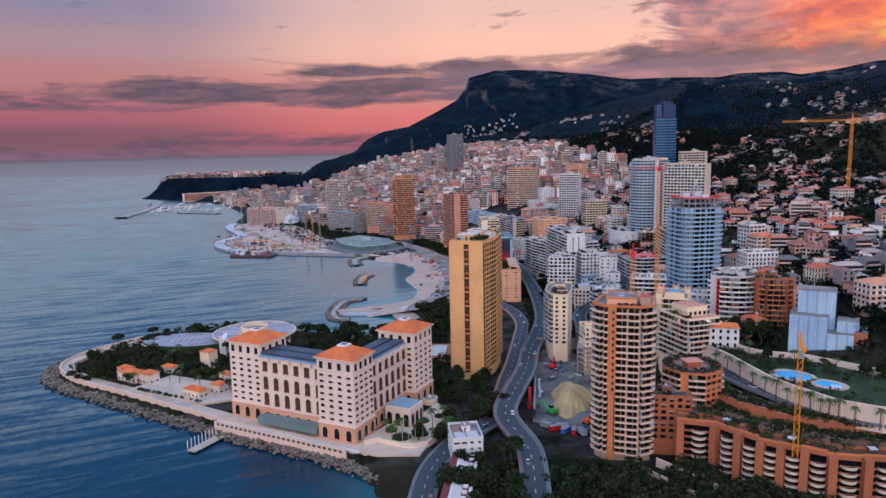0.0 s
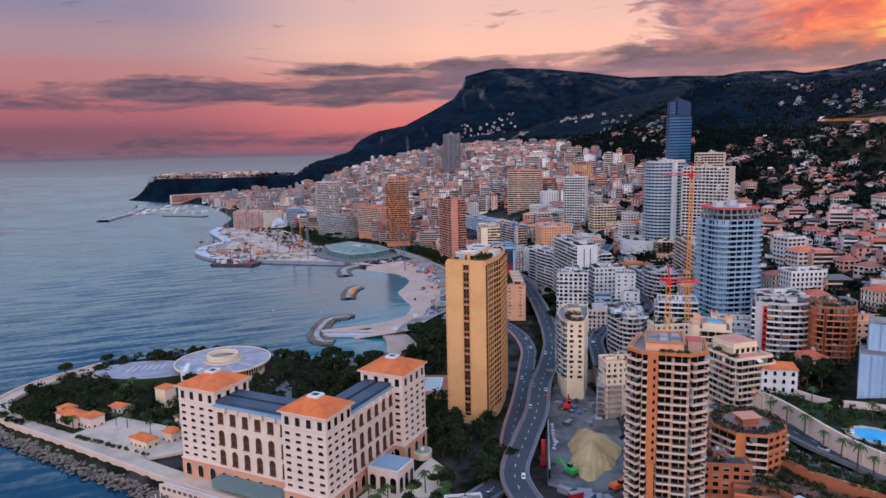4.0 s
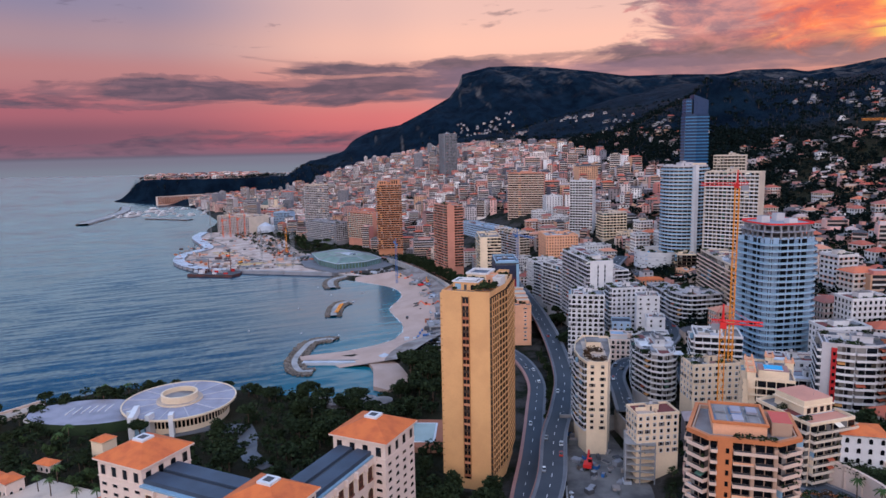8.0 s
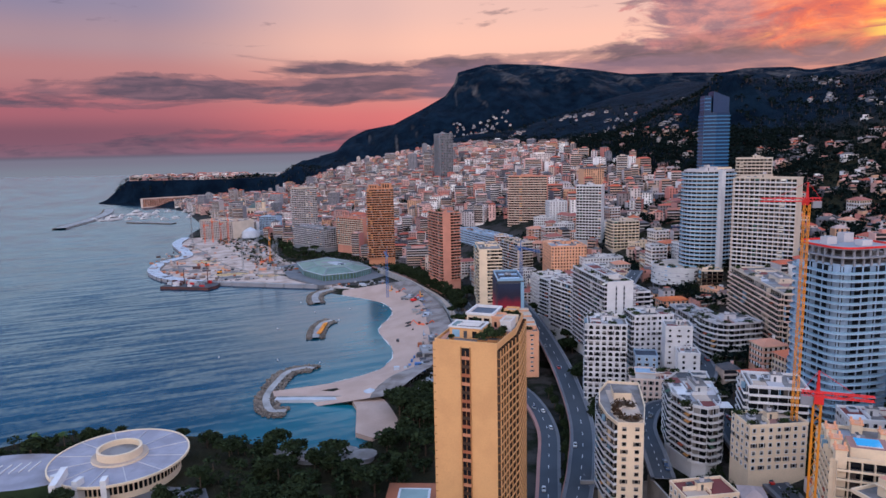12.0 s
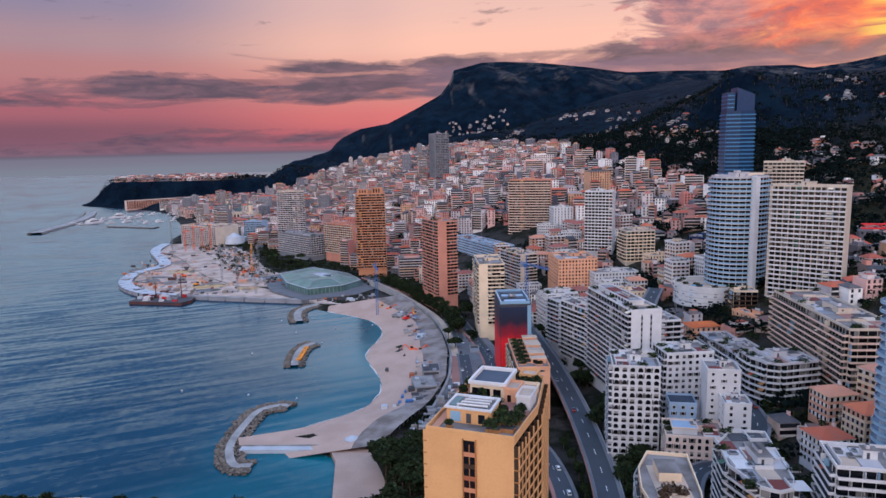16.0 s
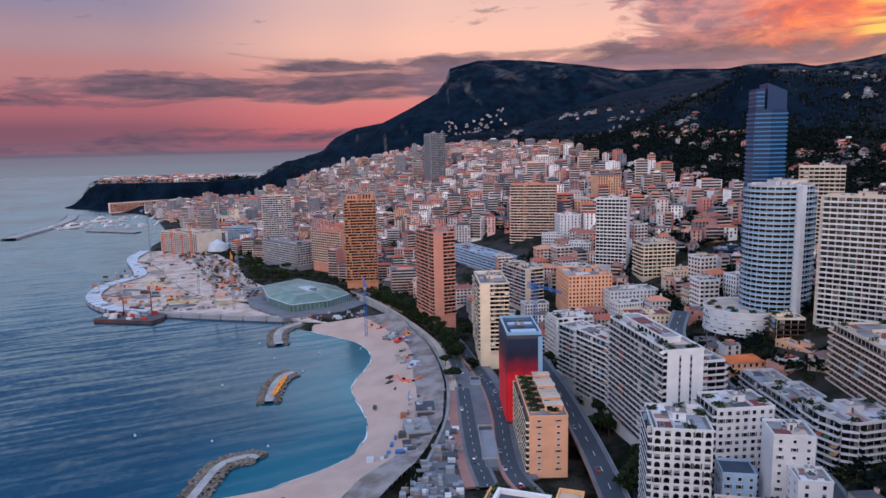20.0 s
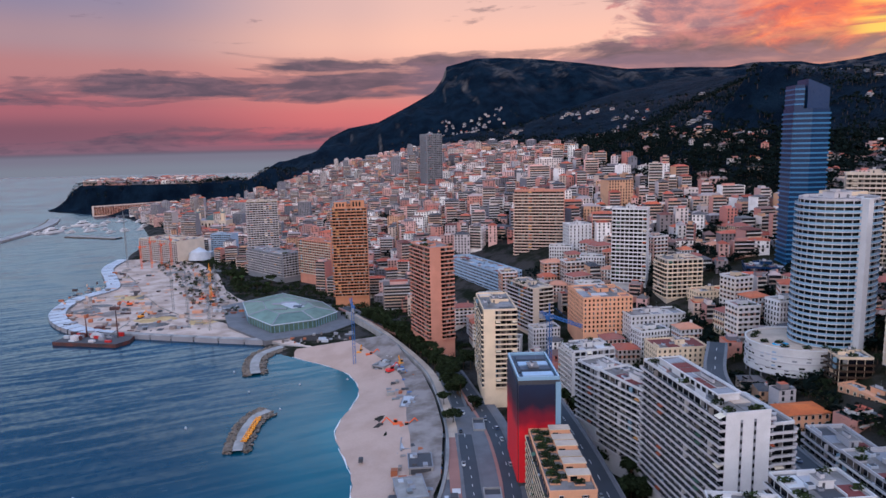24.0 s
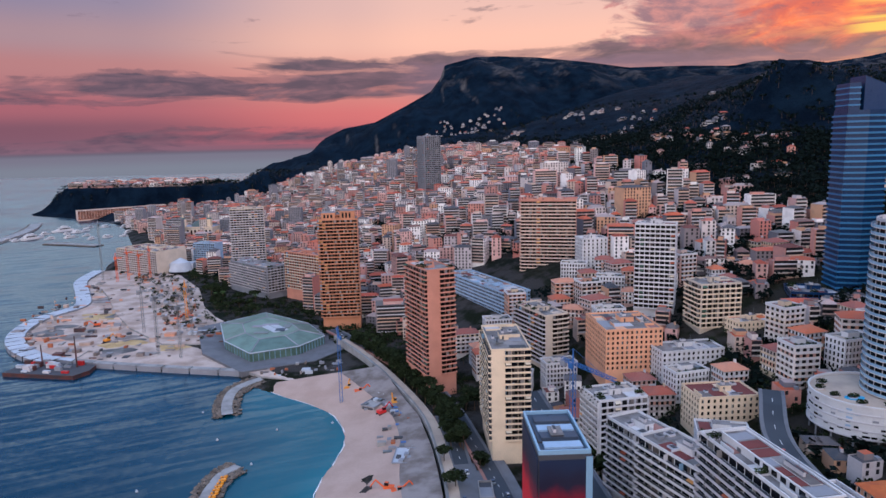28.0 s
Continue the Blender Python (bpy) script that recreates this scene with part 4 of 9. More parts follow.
for k in range(3):
    M.box(4.2 + k * 2.9, 6.2 + k * 2.9, 22.88, 23.0, 83.4, 85.8, GLASS)
part("penthouse", M, golden, "cream penthouse with dark roof and white parapet")
for x0, x1, y0, y1, h, mt in ((13.2, 16.8, 22, 28, 3.4, PEACH), (17.4, 21.0, 18, 25, 3.2, WHITE), (16.6, 20.4, 27, 31, 2.2, CREAM), (14, 18.4, 36, 41, 2.6, GOLD)):
    M = Mesh()
    M.box(x0, x1, y0, y1, 83, 83 + h, mt, PAVING)
    M.ring([(x0 - 0.2, y0 - 0.2), (x1 + 0.2, y0 - 0.2), (x1 + 0.2, y1 + 0.2), (x0 - 0.2, y1 + 0.2)], [(x0 + 0.1, y0 + 0.1), (x1 - 0.1, y0 + 0.1), (x1 - 0.1, y1 - 0.1), (x0 + 0.1, y1 - 0.1)], 83 + h, 83.7 + h, mt)
    M.box(x0 + 0.8, x0 + 1.8, y0 - 0.06, y0, 83.2, 85.0, GLASS)
    part("roof_storey", M, golden)
M = Mesh()
M.box(0.6, 2.4, 1, 34, 83.02, 83.2, HOTELBASE)
M.box(2.4, 21, 14.6, 22, 83.02, 83.15, PINKPAVE)
part("roof_paving", M, golden)
for x, y, r, h in ((15.5, 3.4, 2.4, 2.0), (18.6, 4.6, 2.3, 2.4), (16.6, 8.2, 2.5, 2.2), (19.4, 9.6, 1.8, 1.6), (15.6, 12.6, 1.9, 1.5), (19.4, 14.0, 1.8, 1.6), (2.5, 16.8, 1.9, 1.8), (5.6, 17.2, 2.0, 1.9), (8.8, 17.4, 2.0, 1.8),
                   (12.0, 18.0, 1.9, 1.7), (7.4, 21, 1.4, 2.6), (1.4, 24, 1.4, 1.6), (1.6, 30, 1.5, 1.7), (3, 38, 2.2, 2.4), (8, 38.6, 2.4, 2.0), (12, 37.4, 2.0, 2.2), (18.2, 34.4, 1.9, 2.2), (15.6, 33, 2.0, 2.0), (5, 2.2, 1.0, 0.8)):
    M = Mesh()
    M.box(x - r * 0.7, x + r * 0.7, y - r * 0.5, y + r * 0.5, 83, 84.0, GOLDB, DARKGREY)
    for q in range(4):
        clump(M, (x + grng.uniform(-0.4, 0.4) * r, y + grng.uniform(-0.4, 0.4) * r, 84.3 + grng.uniform(0.2, 0.5) * h), r * 0.75, h * 0.55, 80, LEAF if q else LEAFPALE, grng, 0.36)
    part("planter", M, golden, "roof planter with dense green shrubs")

# --- pink-orange tower and its taller neighbour
tower2 = block("apartment_tower", "salmon concrete apartment tower with rows of balconies", (-4, 884), 24, 19, 36, 88, SALMON,
               ("bal", 3.2, 1.2, SALMON, 0.45), ("bal", 4.5, 1.3, SALMON), None, None, base=17, garden=True)
tower1 = block("apartment_tower", "orange-brown apartment tower with stepped crown", (-99, 1054), 4, 33, 30, 103, OCHRE,
               ("bal", 3.0, 1.4, OCHRE, 0.0), ("bal", 3.4, 1.4, OCHRE), None, None, base=15, clutter=0)
for x0, x1, y0, y1, h in ((2, 14, 4, 20, 94), (18, 31, 3, 22, 95.5), (8, 26, 8, 26, 92)):
    M = Mesh()
    M.box(x0, x1, y0, y1, 88, h, OCHRE, ROOFGREY)
    for k in range(3):
        M.box(x0 + 2 + k * 3, x0 + 3.6 + k * 3, y0 - 0.1, y0, 89.5, h - 1.5, GLASS)
    part("crown", M, tower1)
block("apartment_building", "long orange-beige slab block with balconies", (-160, 1192), -40, 56, 20, 55, SALMON,
      ("grid", 4, 1.2, BEIGE), ("bal", 4, 1.2, BEIGE), base=16)
block("hotel_tower", "grey concrete tower with banded balconies", (-250, 1306), 12, 40, 24, 91, BEIGE, ("grid", 3.6, 1.1, OFFWHITE), ("bal", 4, 1.1, OFFWHITE), base=18)
block("apartment_building", "low grey concrete block in front of a tower", (-236, 1245), -46, 82, 24, 38, GREY, ("grid", 4, 1.2, OFFWHITE), None, ("grid", 4, 1.2, OFFWHITE), base=10, garden=True)
block("apartment_tower", "slim dark grey tower in the old quarter", (-9, 1520), 22, 26, 30, 177, GREY, ("grid", 3.2, 0.8, GREY), ("grid", 4, 0.8, GREY), base=70)

# --- blue glass tower
GLZ = 55
ode = building("glass_tower", "very tall blue glass tower with slanted crown", (248, 874), -6, [(3, 0), (14, -3), (27, 0), (27, 18), (14, 21), (3, 18)], 182, BLUEGLASS,
               (None,) * 6, base=GLZ, clutter=0, parapet=0)
keep_clear(262, 884, 24)
op = [(3, 0), (14, -3), (27, 0), (27, 18), (14, 21), (3, 18)]
fl = Mesh()
fl.ring(outset(op, 0.7), outset(op, -0.2), 0, 0.35, BLUEBAND)
fl.ring(outset(op, 0.75), outset(op, 0.62), 0.35, 1.2, BLUEBAND)
fl = fl.data("floor_band")
for k in range(36):
    part("floor_band", fl, ode, m=Matrix.Translation((0, 0, 4 + k * 3.4)))
M = Mesh()
M.prism([(3.3, 0.5), (9, -1), (9, 17), (3.3, 17)], 127, 143, BLUEGLASS, DARKGREY)
part("crown", M, ode)
for k in range(4):
    C = Mesh()
    C.ring([(3.0, 0.2), (9.3, -1.3), (9.3, 17.3), (3.0, 17.3)], [(3.4, 0.6), (8.9, -0.9), (8.9, 16.9), (3.4, 16.9)], 129.5 + k * 3.4, 130.4 + k * 3.4, BLUEBAND)
    part("floor_band", C, ode)
M = Mesh()
n = [(11, -1.5, 127), (26.4, 0.6, 127), (26.4, 17, 127), (11, 17, 127), (11, -1.5, 147), (26.4, 0.6, 141), (26.4, 17, 141), (11, 17, 147)]
for q in ((0, 1, 5, 4), (1, 2, 6, 5), (2, 3, 7, 6), (3, 0, 4, 7), (4, 5, 6, 7)):
    M.poly([n[i] for i in q], BLUEGLASS)
part("crown", M, ode, "dark slanted glass roof crown")
block("glass_podium", "low blue glass block at the foot of the tower", (222, 872), -18, 28, 26, 71, BLUEGLASS, ("row", 3, 0.1), ("row", 3, 0.1), base=52, clutter=2, garden=True, category="office building")

# --- round towers
def round_tower(name, label, c, r, base, top, core, rail, ang=0, wavy=0.0, fh=3.1, sx=1.0, wings=()):
    keep_clear(c[0], c[1], r + 4)
    pts = disc(r, 28, sx)
    root = building(name, label, c, ang, pts, top, core, (None,) * 28, base=base, clutter=4, parapet=0.8)
    floors = int((top - base) / fh)
    meshes = []
    for s in (0.0, 1.0):
        o = [(x * (1 + wavy * math.sin(4 * math.atan2(y, x) + s * 3)), y * (1 + wavy * math.sin(4 * math.atan2(y, x) + s * 3))) for x, y in outset(pts, 1.9)]
        F = Mesh()
        F.ring(o, outset(pts, -0.3), 0, 0.3, WHITE if rail is not GREY else GREY)
        F.ring(o, outset(o, -0.12), 0.3, 1.45, rail)
        meshes.append(F.data("balcony"))
    G = ring_glazing(pts, 3.6, 0.1, core, 2.3, 0.4)
    G = G.data("glazing_strip")
    H = top - base
    for k in range(floors):
        z = H - (k + 1) * fh
        part("balcony", meshes[(k // 2) % 2], root, m=Matrix.Translation((0, 0, z)))
        part("glazing_strip", G, root, m=Matrix.Translation((0, 0, z)))
    return root


# tower under construction: a rounded square with waving slabs
BT = Matrix.Translation((168.5, 487, 36)) @ rot_z(12)
keep_clear(168.5, 487, 22)
blue = thing("residential_tower", "tower under construction with pale blue waving balconies", "apartment building", BT)


def squarish(r, wave=0.0, phase=0.0, n=48):
    """A rounded square outline whose edge swings in and out."""
    out = []
    for i in range(n):
        t = 2 * math.pi * i / n
        k = r / (abs(math.cos(t)) ** 4 + abs(math.sin(t)) ** 4) ** 0.25 * (1 + wave * math.sin(5 * t + phase))
        out.append((k * math.cos(t), k * math.sin(t)))
    return out


M = Mesh()
M.prism(squarish(13.6), -14, 69, BLUEGREY, GREY)
body = part("body", M, blue)
slabs = []
for s_ in (0.0, 0.9, 1.8, 2.7):
    F = Mesh()
    o = squarish(16.4, 0.022, s_)
    F.ring(o, squarish(13.4), 0, 0.42, BLUEGREY)
    F.ring(o, outset(o, -0.12), 0.42, 1.2, PALEGLASS)
    for i in range(0, 48, 4):
        a_, b_ = V3((*o[i], 0)) * 0.98, V3((*squarish(13.5)[i], 0))
        e_ = V3((-a_.y, a_.x, 0)).normalized() * 0.12
        F.poly([a_ - e_ + V3((0, 0, 0.4)), b_ - e_ + V3((0, 0, 0.4)), b_ - e_ + V3((0, 0, 3.1)), a_ - e_ + V3((0, 0, 3.1))], BLUEGREY)
        F.poly([b_ + e_ + V3((0, 0, 0.4)), a_ + e_ + V3((0, 0, 0.4)), a_ + e_ + V3((0, 0, 3.1)), b_ + e_ + V3((0, 0, 3.1))], BLUEGREY)
    slabs.append(F.data("balcony"))
G = ring_glazing(squarish(13.65, n=24), 4.4, 0.16, BLUEGREY, 2.4, 0.5).data("glazing_strip")
for k in range(22):
    part("balcony", slabs[(k // 2) % 4], blue, m=Matrix.Translation((0, 0, k * 3.1)))
    part("glazing_strip", G, body, m=Matrix.Translation((0, 0, k * 3.1)))
for k in range(2):  # raw top storeys
    M = Mesh()
    M.prism(squarish(15.2 - 1.2 * k), 71.6 + k * 3.3, 72.0 + k * 3.3, GREY)
    part("floor_slab", M, blue, "bare concrete floor slab")
    M = Mesh()
    for i in range(0, 48, 2):
        x, y = squarish(13.8 - k)[i]
        M.box(x - 0.4, x + 0.4, y - 0.4, y + 0.4, 68.4 + k * 3.4, 71.6 + k * 3.3, GREY)
    M.prism(squarish(8 - k), 68.4 + k * 3.4, 71.6 + k * 3.3, DARKGREY)
    tagged(part("bare_storey", M, blue), kind="stuff")
M = Mesh()
M.ring(squarish(14.4), squarish(14.3), 75.4, 76.2, REDSTEEL)
part("edge_guard", M, blue, "red edge guard on the unfinished top")
for x, y, h in ((-6, 3, 3.2), (4, -5, 2.4), (5, 6, 4.0)):
    M = Mesh()
    M.box(x - 2.4, x + 2.4, y - 2.0, y + 2.0, 75.3, 75.3 + h, OFFWHITE, GREY)
    part("lift_core", M, blue)
wtow = round_tower("residential_tower", "tall white curved tower with ringed balconies", (207, 741), 17.0, 55, 132, OFFWHITE, PALEGLASS, ang=20, sx=1.15)
M = Mesh()
M.box(-6, -2.6, -21.4, -17, 0, 78, WHITE)
part("facade_pier", M, wtow, "white vertical strip up the curved front")
M = Mesh()
M.box(12, 26, 4, 22, -4, 79, CREAM, ROOFGREY)
part("stair_core", M, wtow, "plain beige end wall")
PODC = (190, 742)
keep_clear(*PODC, 25)
pod = thing("shop_podium", "curved white podium with scattered slit windows and a roof terrace", "commercial building", Matrix.Translation((*PODC, 40)))
po = [(25 * math.cos(t), 23 * math.sin(t)) for t in np.linspace(0, 2 * math.pi, 49)[:-1]]
M = Mesh()
M.prism(po, 3.4, 17, WHITE, PAVING)
body = part("body", M, pod)
M = Mesh()
M.prism([(x * 0.86, y * 0.86) for x, y in po], -8, 3.4, DARKGREY)
part("glazed_base", M, pod)
for k in range(4):
    M = Mesh()
    M.ring([(x * 1.012, y * 1.012) for x, y in po], [(x * 0.97, y * 0.97) for x, y in po], 3.4 + k * 3.4, 4.0 + k * 3.4, OFFWHITE)
    part("facade_band", M, pod)
drng = random.Random(44)
for r in range(7):
    M = Mesh()
    for i in range(48):
        if drng.random() < 0.45:
            a, b = V3((*po[i], 0)) * 1.004, V3((*po[(i + 1) % 48], 0)) * 1.004
            u, v = a.lerp(b, 0.05), a.lerp(b, drng.uniform(0.6, 0.95))
            z = 4.3 + r * 1.75 + (0.25 if r % 2 else 0)
            M.poly([(u.x, u.y, z), (v.x, v.y, z), (v.x, v.y, z + 0.95), (u.x, u.y, z + 0.95)], drng.choice((GLASS, GLASS, GREY, BLUEGREY)))
    tagged(part("window_band", M, body), kind="stuff")
for i in range(0, 48, 3):
    M = Mesh()
    x, y = po[i][0] * 0.95, po[i][1] * 0.95
    M.tube((x, y, -8), (x, y, 3.4), 0.4, 0.4, GREY, 8)
    part("column", M, pod)
M = Mesh()
M.ring([(x * 1.015, y * 1.015) for x, y in po], [(x * 0.985, y * 0.985) for x, y in po], 17, 18.0, WHITE)
part("parapet", M, pod)
M = Mesh()
M.prism([(-12 + 4.2 * math.cos(t), -7 + 2.6 * math.sin(t)) for t in np.linspace(0, 2 * math.pi, 17)[:-1]], 17.0, 17.3, POOL)
part("terrace_pool", M, pod, "small blue pool on the podium roof")
for t, rr in ((2.5, 20), (2.9, 21), (3.4, 20), (4.0, 20.5), (4.5, 20), (5.0, 20), (3.7, 15)):
    M = Mesh()
    x, y = rr * math.cos(t), rr * math.sin(t) * 0.92
    M.prism([(x + 2 * math.cos(q), y + 1.2 * math.sin(q)) for q in np.linspace(0, 2 * math.pi, 9)[:-1]], 17, 17.6, OFFWHITE, DARKGREY)
    for q in range(3):
        clump(M, (x + q - 1, y, 18.2), 1.3, 1.1, 46, LEAF, drng, 0.42)
    part("planter", M, pod, "roof planter full of green shrubs")

# --- square tower and the terraced block below it
sq = block("residential_tower", "square white tower with a grid of glazed loggias", (211, 701), -42, 42, 13, 128, BEIGE,
           ("grid", 3.4, 1.3, WHITE), ("grid", 4, 1.2, WHITE), None, None, base=55)
block("residential_tower", "beige tower slab behind the round tower", (268, 836), -28, 30, 18, 138, BEIGE, ("grid", 3.4, 1.0, BEIGE), ("win", 5, 1.2, 1.4), base=58)
block("terraced_apartments", "long rose-beige slab with deep shaded balcony rows", (182, 563), -4, 24, 82, 72, BEIGE,
      ("bal", 4, 1.8, STONEPINK), ("bal", 3.0, 2.2, STONEPINK), ("bal", 4, 1.5, STONEPINK), base=42, garden=True, clutter=8)
block("apartment_building", "peach pink block with small balconies below the towers", (197, 667), 17, 13, 33, 48, PEACH, ("win", 3.2, 1.3, 1.6, CREAM), ("win", 3.4, 1.3, 1.7, CREAM), None, base=32, clutter=3)
block("apartment_building", "cream corner block with dark bronze balcony rails", (190, 703), -8, 15, 13, 59, CREAM, ("bal", 3.5, 1.4, LOGGIA), ("bal", 3.5, 1.4, LOGGIA), base=36, clutter=3, garden=True)

# --- cream tower, wrapped office tower and peach slab along the avenue
block("apartment_tower", "narrow cream apartment tower with side loggias", (28, 790), 2, 20, 46, 64.5, CREAM,
      ("bal", 3.3, 0.6, CREAM, 0.34), ("bal", 4.4, 1.1, CREAM), base=7, ground_h=7)
redt = block("office_tower", "dark office tower wrapped in a red and black print", (36, 690), 1, 19, 37, 56, DARKGREY, None, None, base=8, clutter=3, category="office building")
M = Mesh()
M.box(0.2, 17.0, -0.5, -0.1, 0, 47, WRAP)
part("printed_wrap", M, redt, "printed wrap fading from black to red")
M = Mesh()
M.box(-0.5, -0.1, 0.2, 36, 0, 47.5, WRAP)
part("printed_wrap", M, redt, "printed wrap fading from black to red")
M = Mesh()
M.box(19.1, 19.5, 0, 36, 0, 48, BLUEGLASS)
M.box(17.1, 19.5, -0.6, 0, 0, 48, PALEGLASS)
part("glass_side", M, redt)
M = Mesh()
M.box(1, 18, 1, 36, 49.05, 49.3, SLATE)
M.ring([(0, 0), (19, 0), (19, 37), (0, 37)], [(0.8, 0.8), (18.2, 0.8), (18.2, 36.2), (0.8, 36.2)], 49.0, 50.6, PALEGLASS)
for k in range(4):
    M.box(3, 17, 4 + k * 7.5, 9 + k * 7.5, 49.3, 50.0 + 0.3 * (k % 2), (BLUEGREY, SLATE)[k % 2])
part("glass_roof", M, redt, "pale blue glazed roof")
peach = block("terraced_apartments", "peach apartment slab with planted roof terraces", (40.5, 632), 0, 18, 56, 34, PEACH,
      ("win", 7.0, 1.5, 0.9), ("bal", 4, 1.2, CREAM), base=5, garden=False, clutter=0)


prn = random.Random(17)
for k in range(6):
    M = Mesh()
    y = 8 + k * 8
    M.box(8.5, 17, y, y + 4.6, 29, 31.8 + 0.8 * (k % 2), PEACH, PAVING)
    M.box(8.1, 17.4, y - 0.4, y + 5.0, 31.8 + 0.8 * (k % 2), 32.1 + 0.8 * (k % 2), CREAM, PAVING)
    M.box(9.4, 12, y - 0.08, y, 29.3, 31.3, GLASS)
    part("roof_storey", M, peach)
    for x, yy in ((3.4, y - 1), (6.6, y + 2.2), (3.0, y + 4.4), (12.5, y - 2.2)):
        M = Mesh()
        M.box(x - 2, x + 2, yy - 1.0, yy + 1.0, 29, 29.7, PEACH, DARKGREY)
        for q in (-1.2, 0, 1.2):
            clump(M, (x + q, yy + prn.uniform(-0.4, 0.4), 30.2), 1.4, 1.1, 50, prn.choice((LEAF, LEAF, LEAFPALE)), prn, 0.4)
        part("planter", M, peach, "roof planter full of green shrubs")

# --- white blocks on the right of the avenue
block("apartment_building", "white apartment block with arched balconies", (76, 564), -10, 21, 24, 57, WHITE, ("win", 3.4, 2.1, 2.1, WHITE, True), ("bal", 4, 1.2, WHITE), base=13, garden=True)
gable = block("apartment_building", "long white slab with banded balconies and blank gable", (99, 617), 9, 17, 62, 69, WHITE, None, ("bal", 4.2, 1.6, OFFWHITE), ("bal", 4.2, 1.6, OFFWHITE), base=18, clutter=6, garden=True)
for x in (5.4, 10.6):
    M = Mesh()
    M.box(x, x + 0.9, -0.12, 0.0, 2, 49, GREY)
    for k in range(15):
        M.box(x + 0.1, x + 0.8, -0.16, -0.12, 3 + k * 3.1, 4.5 + k * 3.1, GLASS)
    part("stair_window_strip", M, gable, "narrow strip of stair windows")
M = Mesh()
M.box(4, 12.5, 12, 56, 51, 53.6, WHITE, ROOFGREY)
M.ring([(3.6, 11.6), (12.9, 11.6), (12.9, 56.4), (3.6, 56.4)], [(4.1, 12.1), (12.4, 12.1), (12.4, 55.9), (4.1, 55.9)], 53.6, 54.1, WHITE)
for k in range(7):
    M.box(4.6, 11.8, 13 + k * 6, 18 + k * 6, 53.6, 53.8, MAROON if k % 3 else GREY)
for k in range(8):
    M.box(3.9, 4.0, 8 + k * 4, 10.4 + k * 4, 51.6, 53.6, GLASS)
part("penthouse", M, gable, "set-back penthouse with red-brown roof panels")
block("apartment_building", "stepped white wing with balcony rows", (117, 628), 9, 13, 30, 60, WHITE, ("bal", 4, 1.4, OFFWHITE), None, ("bal", 4, 1.4, OFFWHITE), base=30)
block("apartment_building", "white balcony block with blue skylights on its roof", (90, 680), 22, 16, 32, 54, WHITE, ("bal", 4, 1.6, WHITE), ("bal", 4, 1.6, WHITE), base=18)
block("apartment_building", "narrow white balcony block", (85, 712), 22, 16, 30, 49, WHITE, ("bal", 4, 1.4, WHITE), ("bal", 4, 1.4, WHITE), base=18)
block("apartment_building", "white block with dark window bays", (78, 770), 12, 25, 20, 44, WHITE, ("grid", 3.4, 1.0, WHITE), ("grid", 3.4, 1.0, WHITE), base=15, garden=True)
block("bank_building", "peach classical block with tall windows", (99, 842), 4, 34, 40, 58, PEACH, ("win", 2.8, 1.2, 1.7, CREAM), ("win", 3.0, 1.2, 1.6, CREAM), base=34, category="office building")
block("apartment_building", "beige and brown tower block with balconies", (72, 890), 22, 17, 40, 55, BEIGE, ("bal", 4, 1.2, BEIGE, 0.3), ("bal", 4, 1.2, OFFWHITE), base=22, garden=True)
block("hotel_building", "long pale blue-grey hotel slab", (56, 990), 24, 24, 104, 48, BLUEGREY, ("row", 3, 0.4), ("row", 2.4, 0.2), base=18, category="hotel")
block("apartment_building", "white ornate block with small balconies", (128, 830), 8, 38, 18, 48, WHITE, ("win", 3, 1.3, 1.8), ("win", 3, 1.3, 1.8), base=28)
block("villa", "yellow house with red-brown roof", (179, 848), 10, 25, 14, 59, CREAM, ("win", 2.8, 1.1, 1.7), ("win", 2.8, 1.1, 1.7), roof=TILE, base=44, category="house")
block("apartment_building", "cream building with red-brown roof terrace", (125, 768), 4, 30, 20, 45, CREAM, ("win", 3.0, 1.2, 1.5), ("win", 3.0, 1.2, 1.5), roof=MAROON, base=26)
block("apartment_building", "broad salmon slab with pale pink balcony fronts", (79, 1064), -14, 48, 15, 115, SALMON, ("bal", 3.4, 1.3, STONEPINK), ("bal", 4, 1.0, STONEPINK), ("win", 5, 1.2, 1.3), base=52)
block("apartment_tower", "white tower block with loggias", (136, 913), -24, 26, 15, 111, WHITE, ("grid", 3.2, 1.2, WHITE), ("win", 3, 1.2, 1.4), ("win", 4, 1.2, 1.4), base=54)
block("apartment_building", "white flat-topped block with few windows", (124, 1018), 8, 22, 18, 86, WHITE, ("win", 3.4, 1.2, 1.4), ("win", 3.4, 1.2, 1.4), base=55)
block("apartment_building", "brown and white block with bay windows", (164, 868), 6, 26, 20, 78, BEIGE, ("grid", 3.6, 1.0, CREAM), ("bal", 4, 1.0, CREAM), base=50)

# --- blocks on the slope nearer the camera
slim = building("apartment_building", "slim cream block with rounded side balconies and brown oval roof garden", (62.3, 443.5), -6,
                [(0, 0), (9.5, 0), (13, 18), (15, 44), (2, 46), (-3, 34), (-4.5, 20), (-3, 8)], 51, CREAM,
                (("win", 3.3, 1.5, 1.5, BEIGE), None, ("win", 4, 1.2, 1.4), None, ("bal", 3.4, 1.0, WHITE), ("bal", 3.4, 1.0, WHITE), ("bal", 3.4, 1.0, WHITE), ("bal", 3.4, 1.0, WHITE)), base=16, clutter=0, parapet=1.2)
keep_clear(72, 462, 26)
grng2 = random.Random(14)
M = Mesh()
M.box(0, 10.4, 2, 37, 35.0, 35.15, PAVING)
part("roof_paving", M, slim)
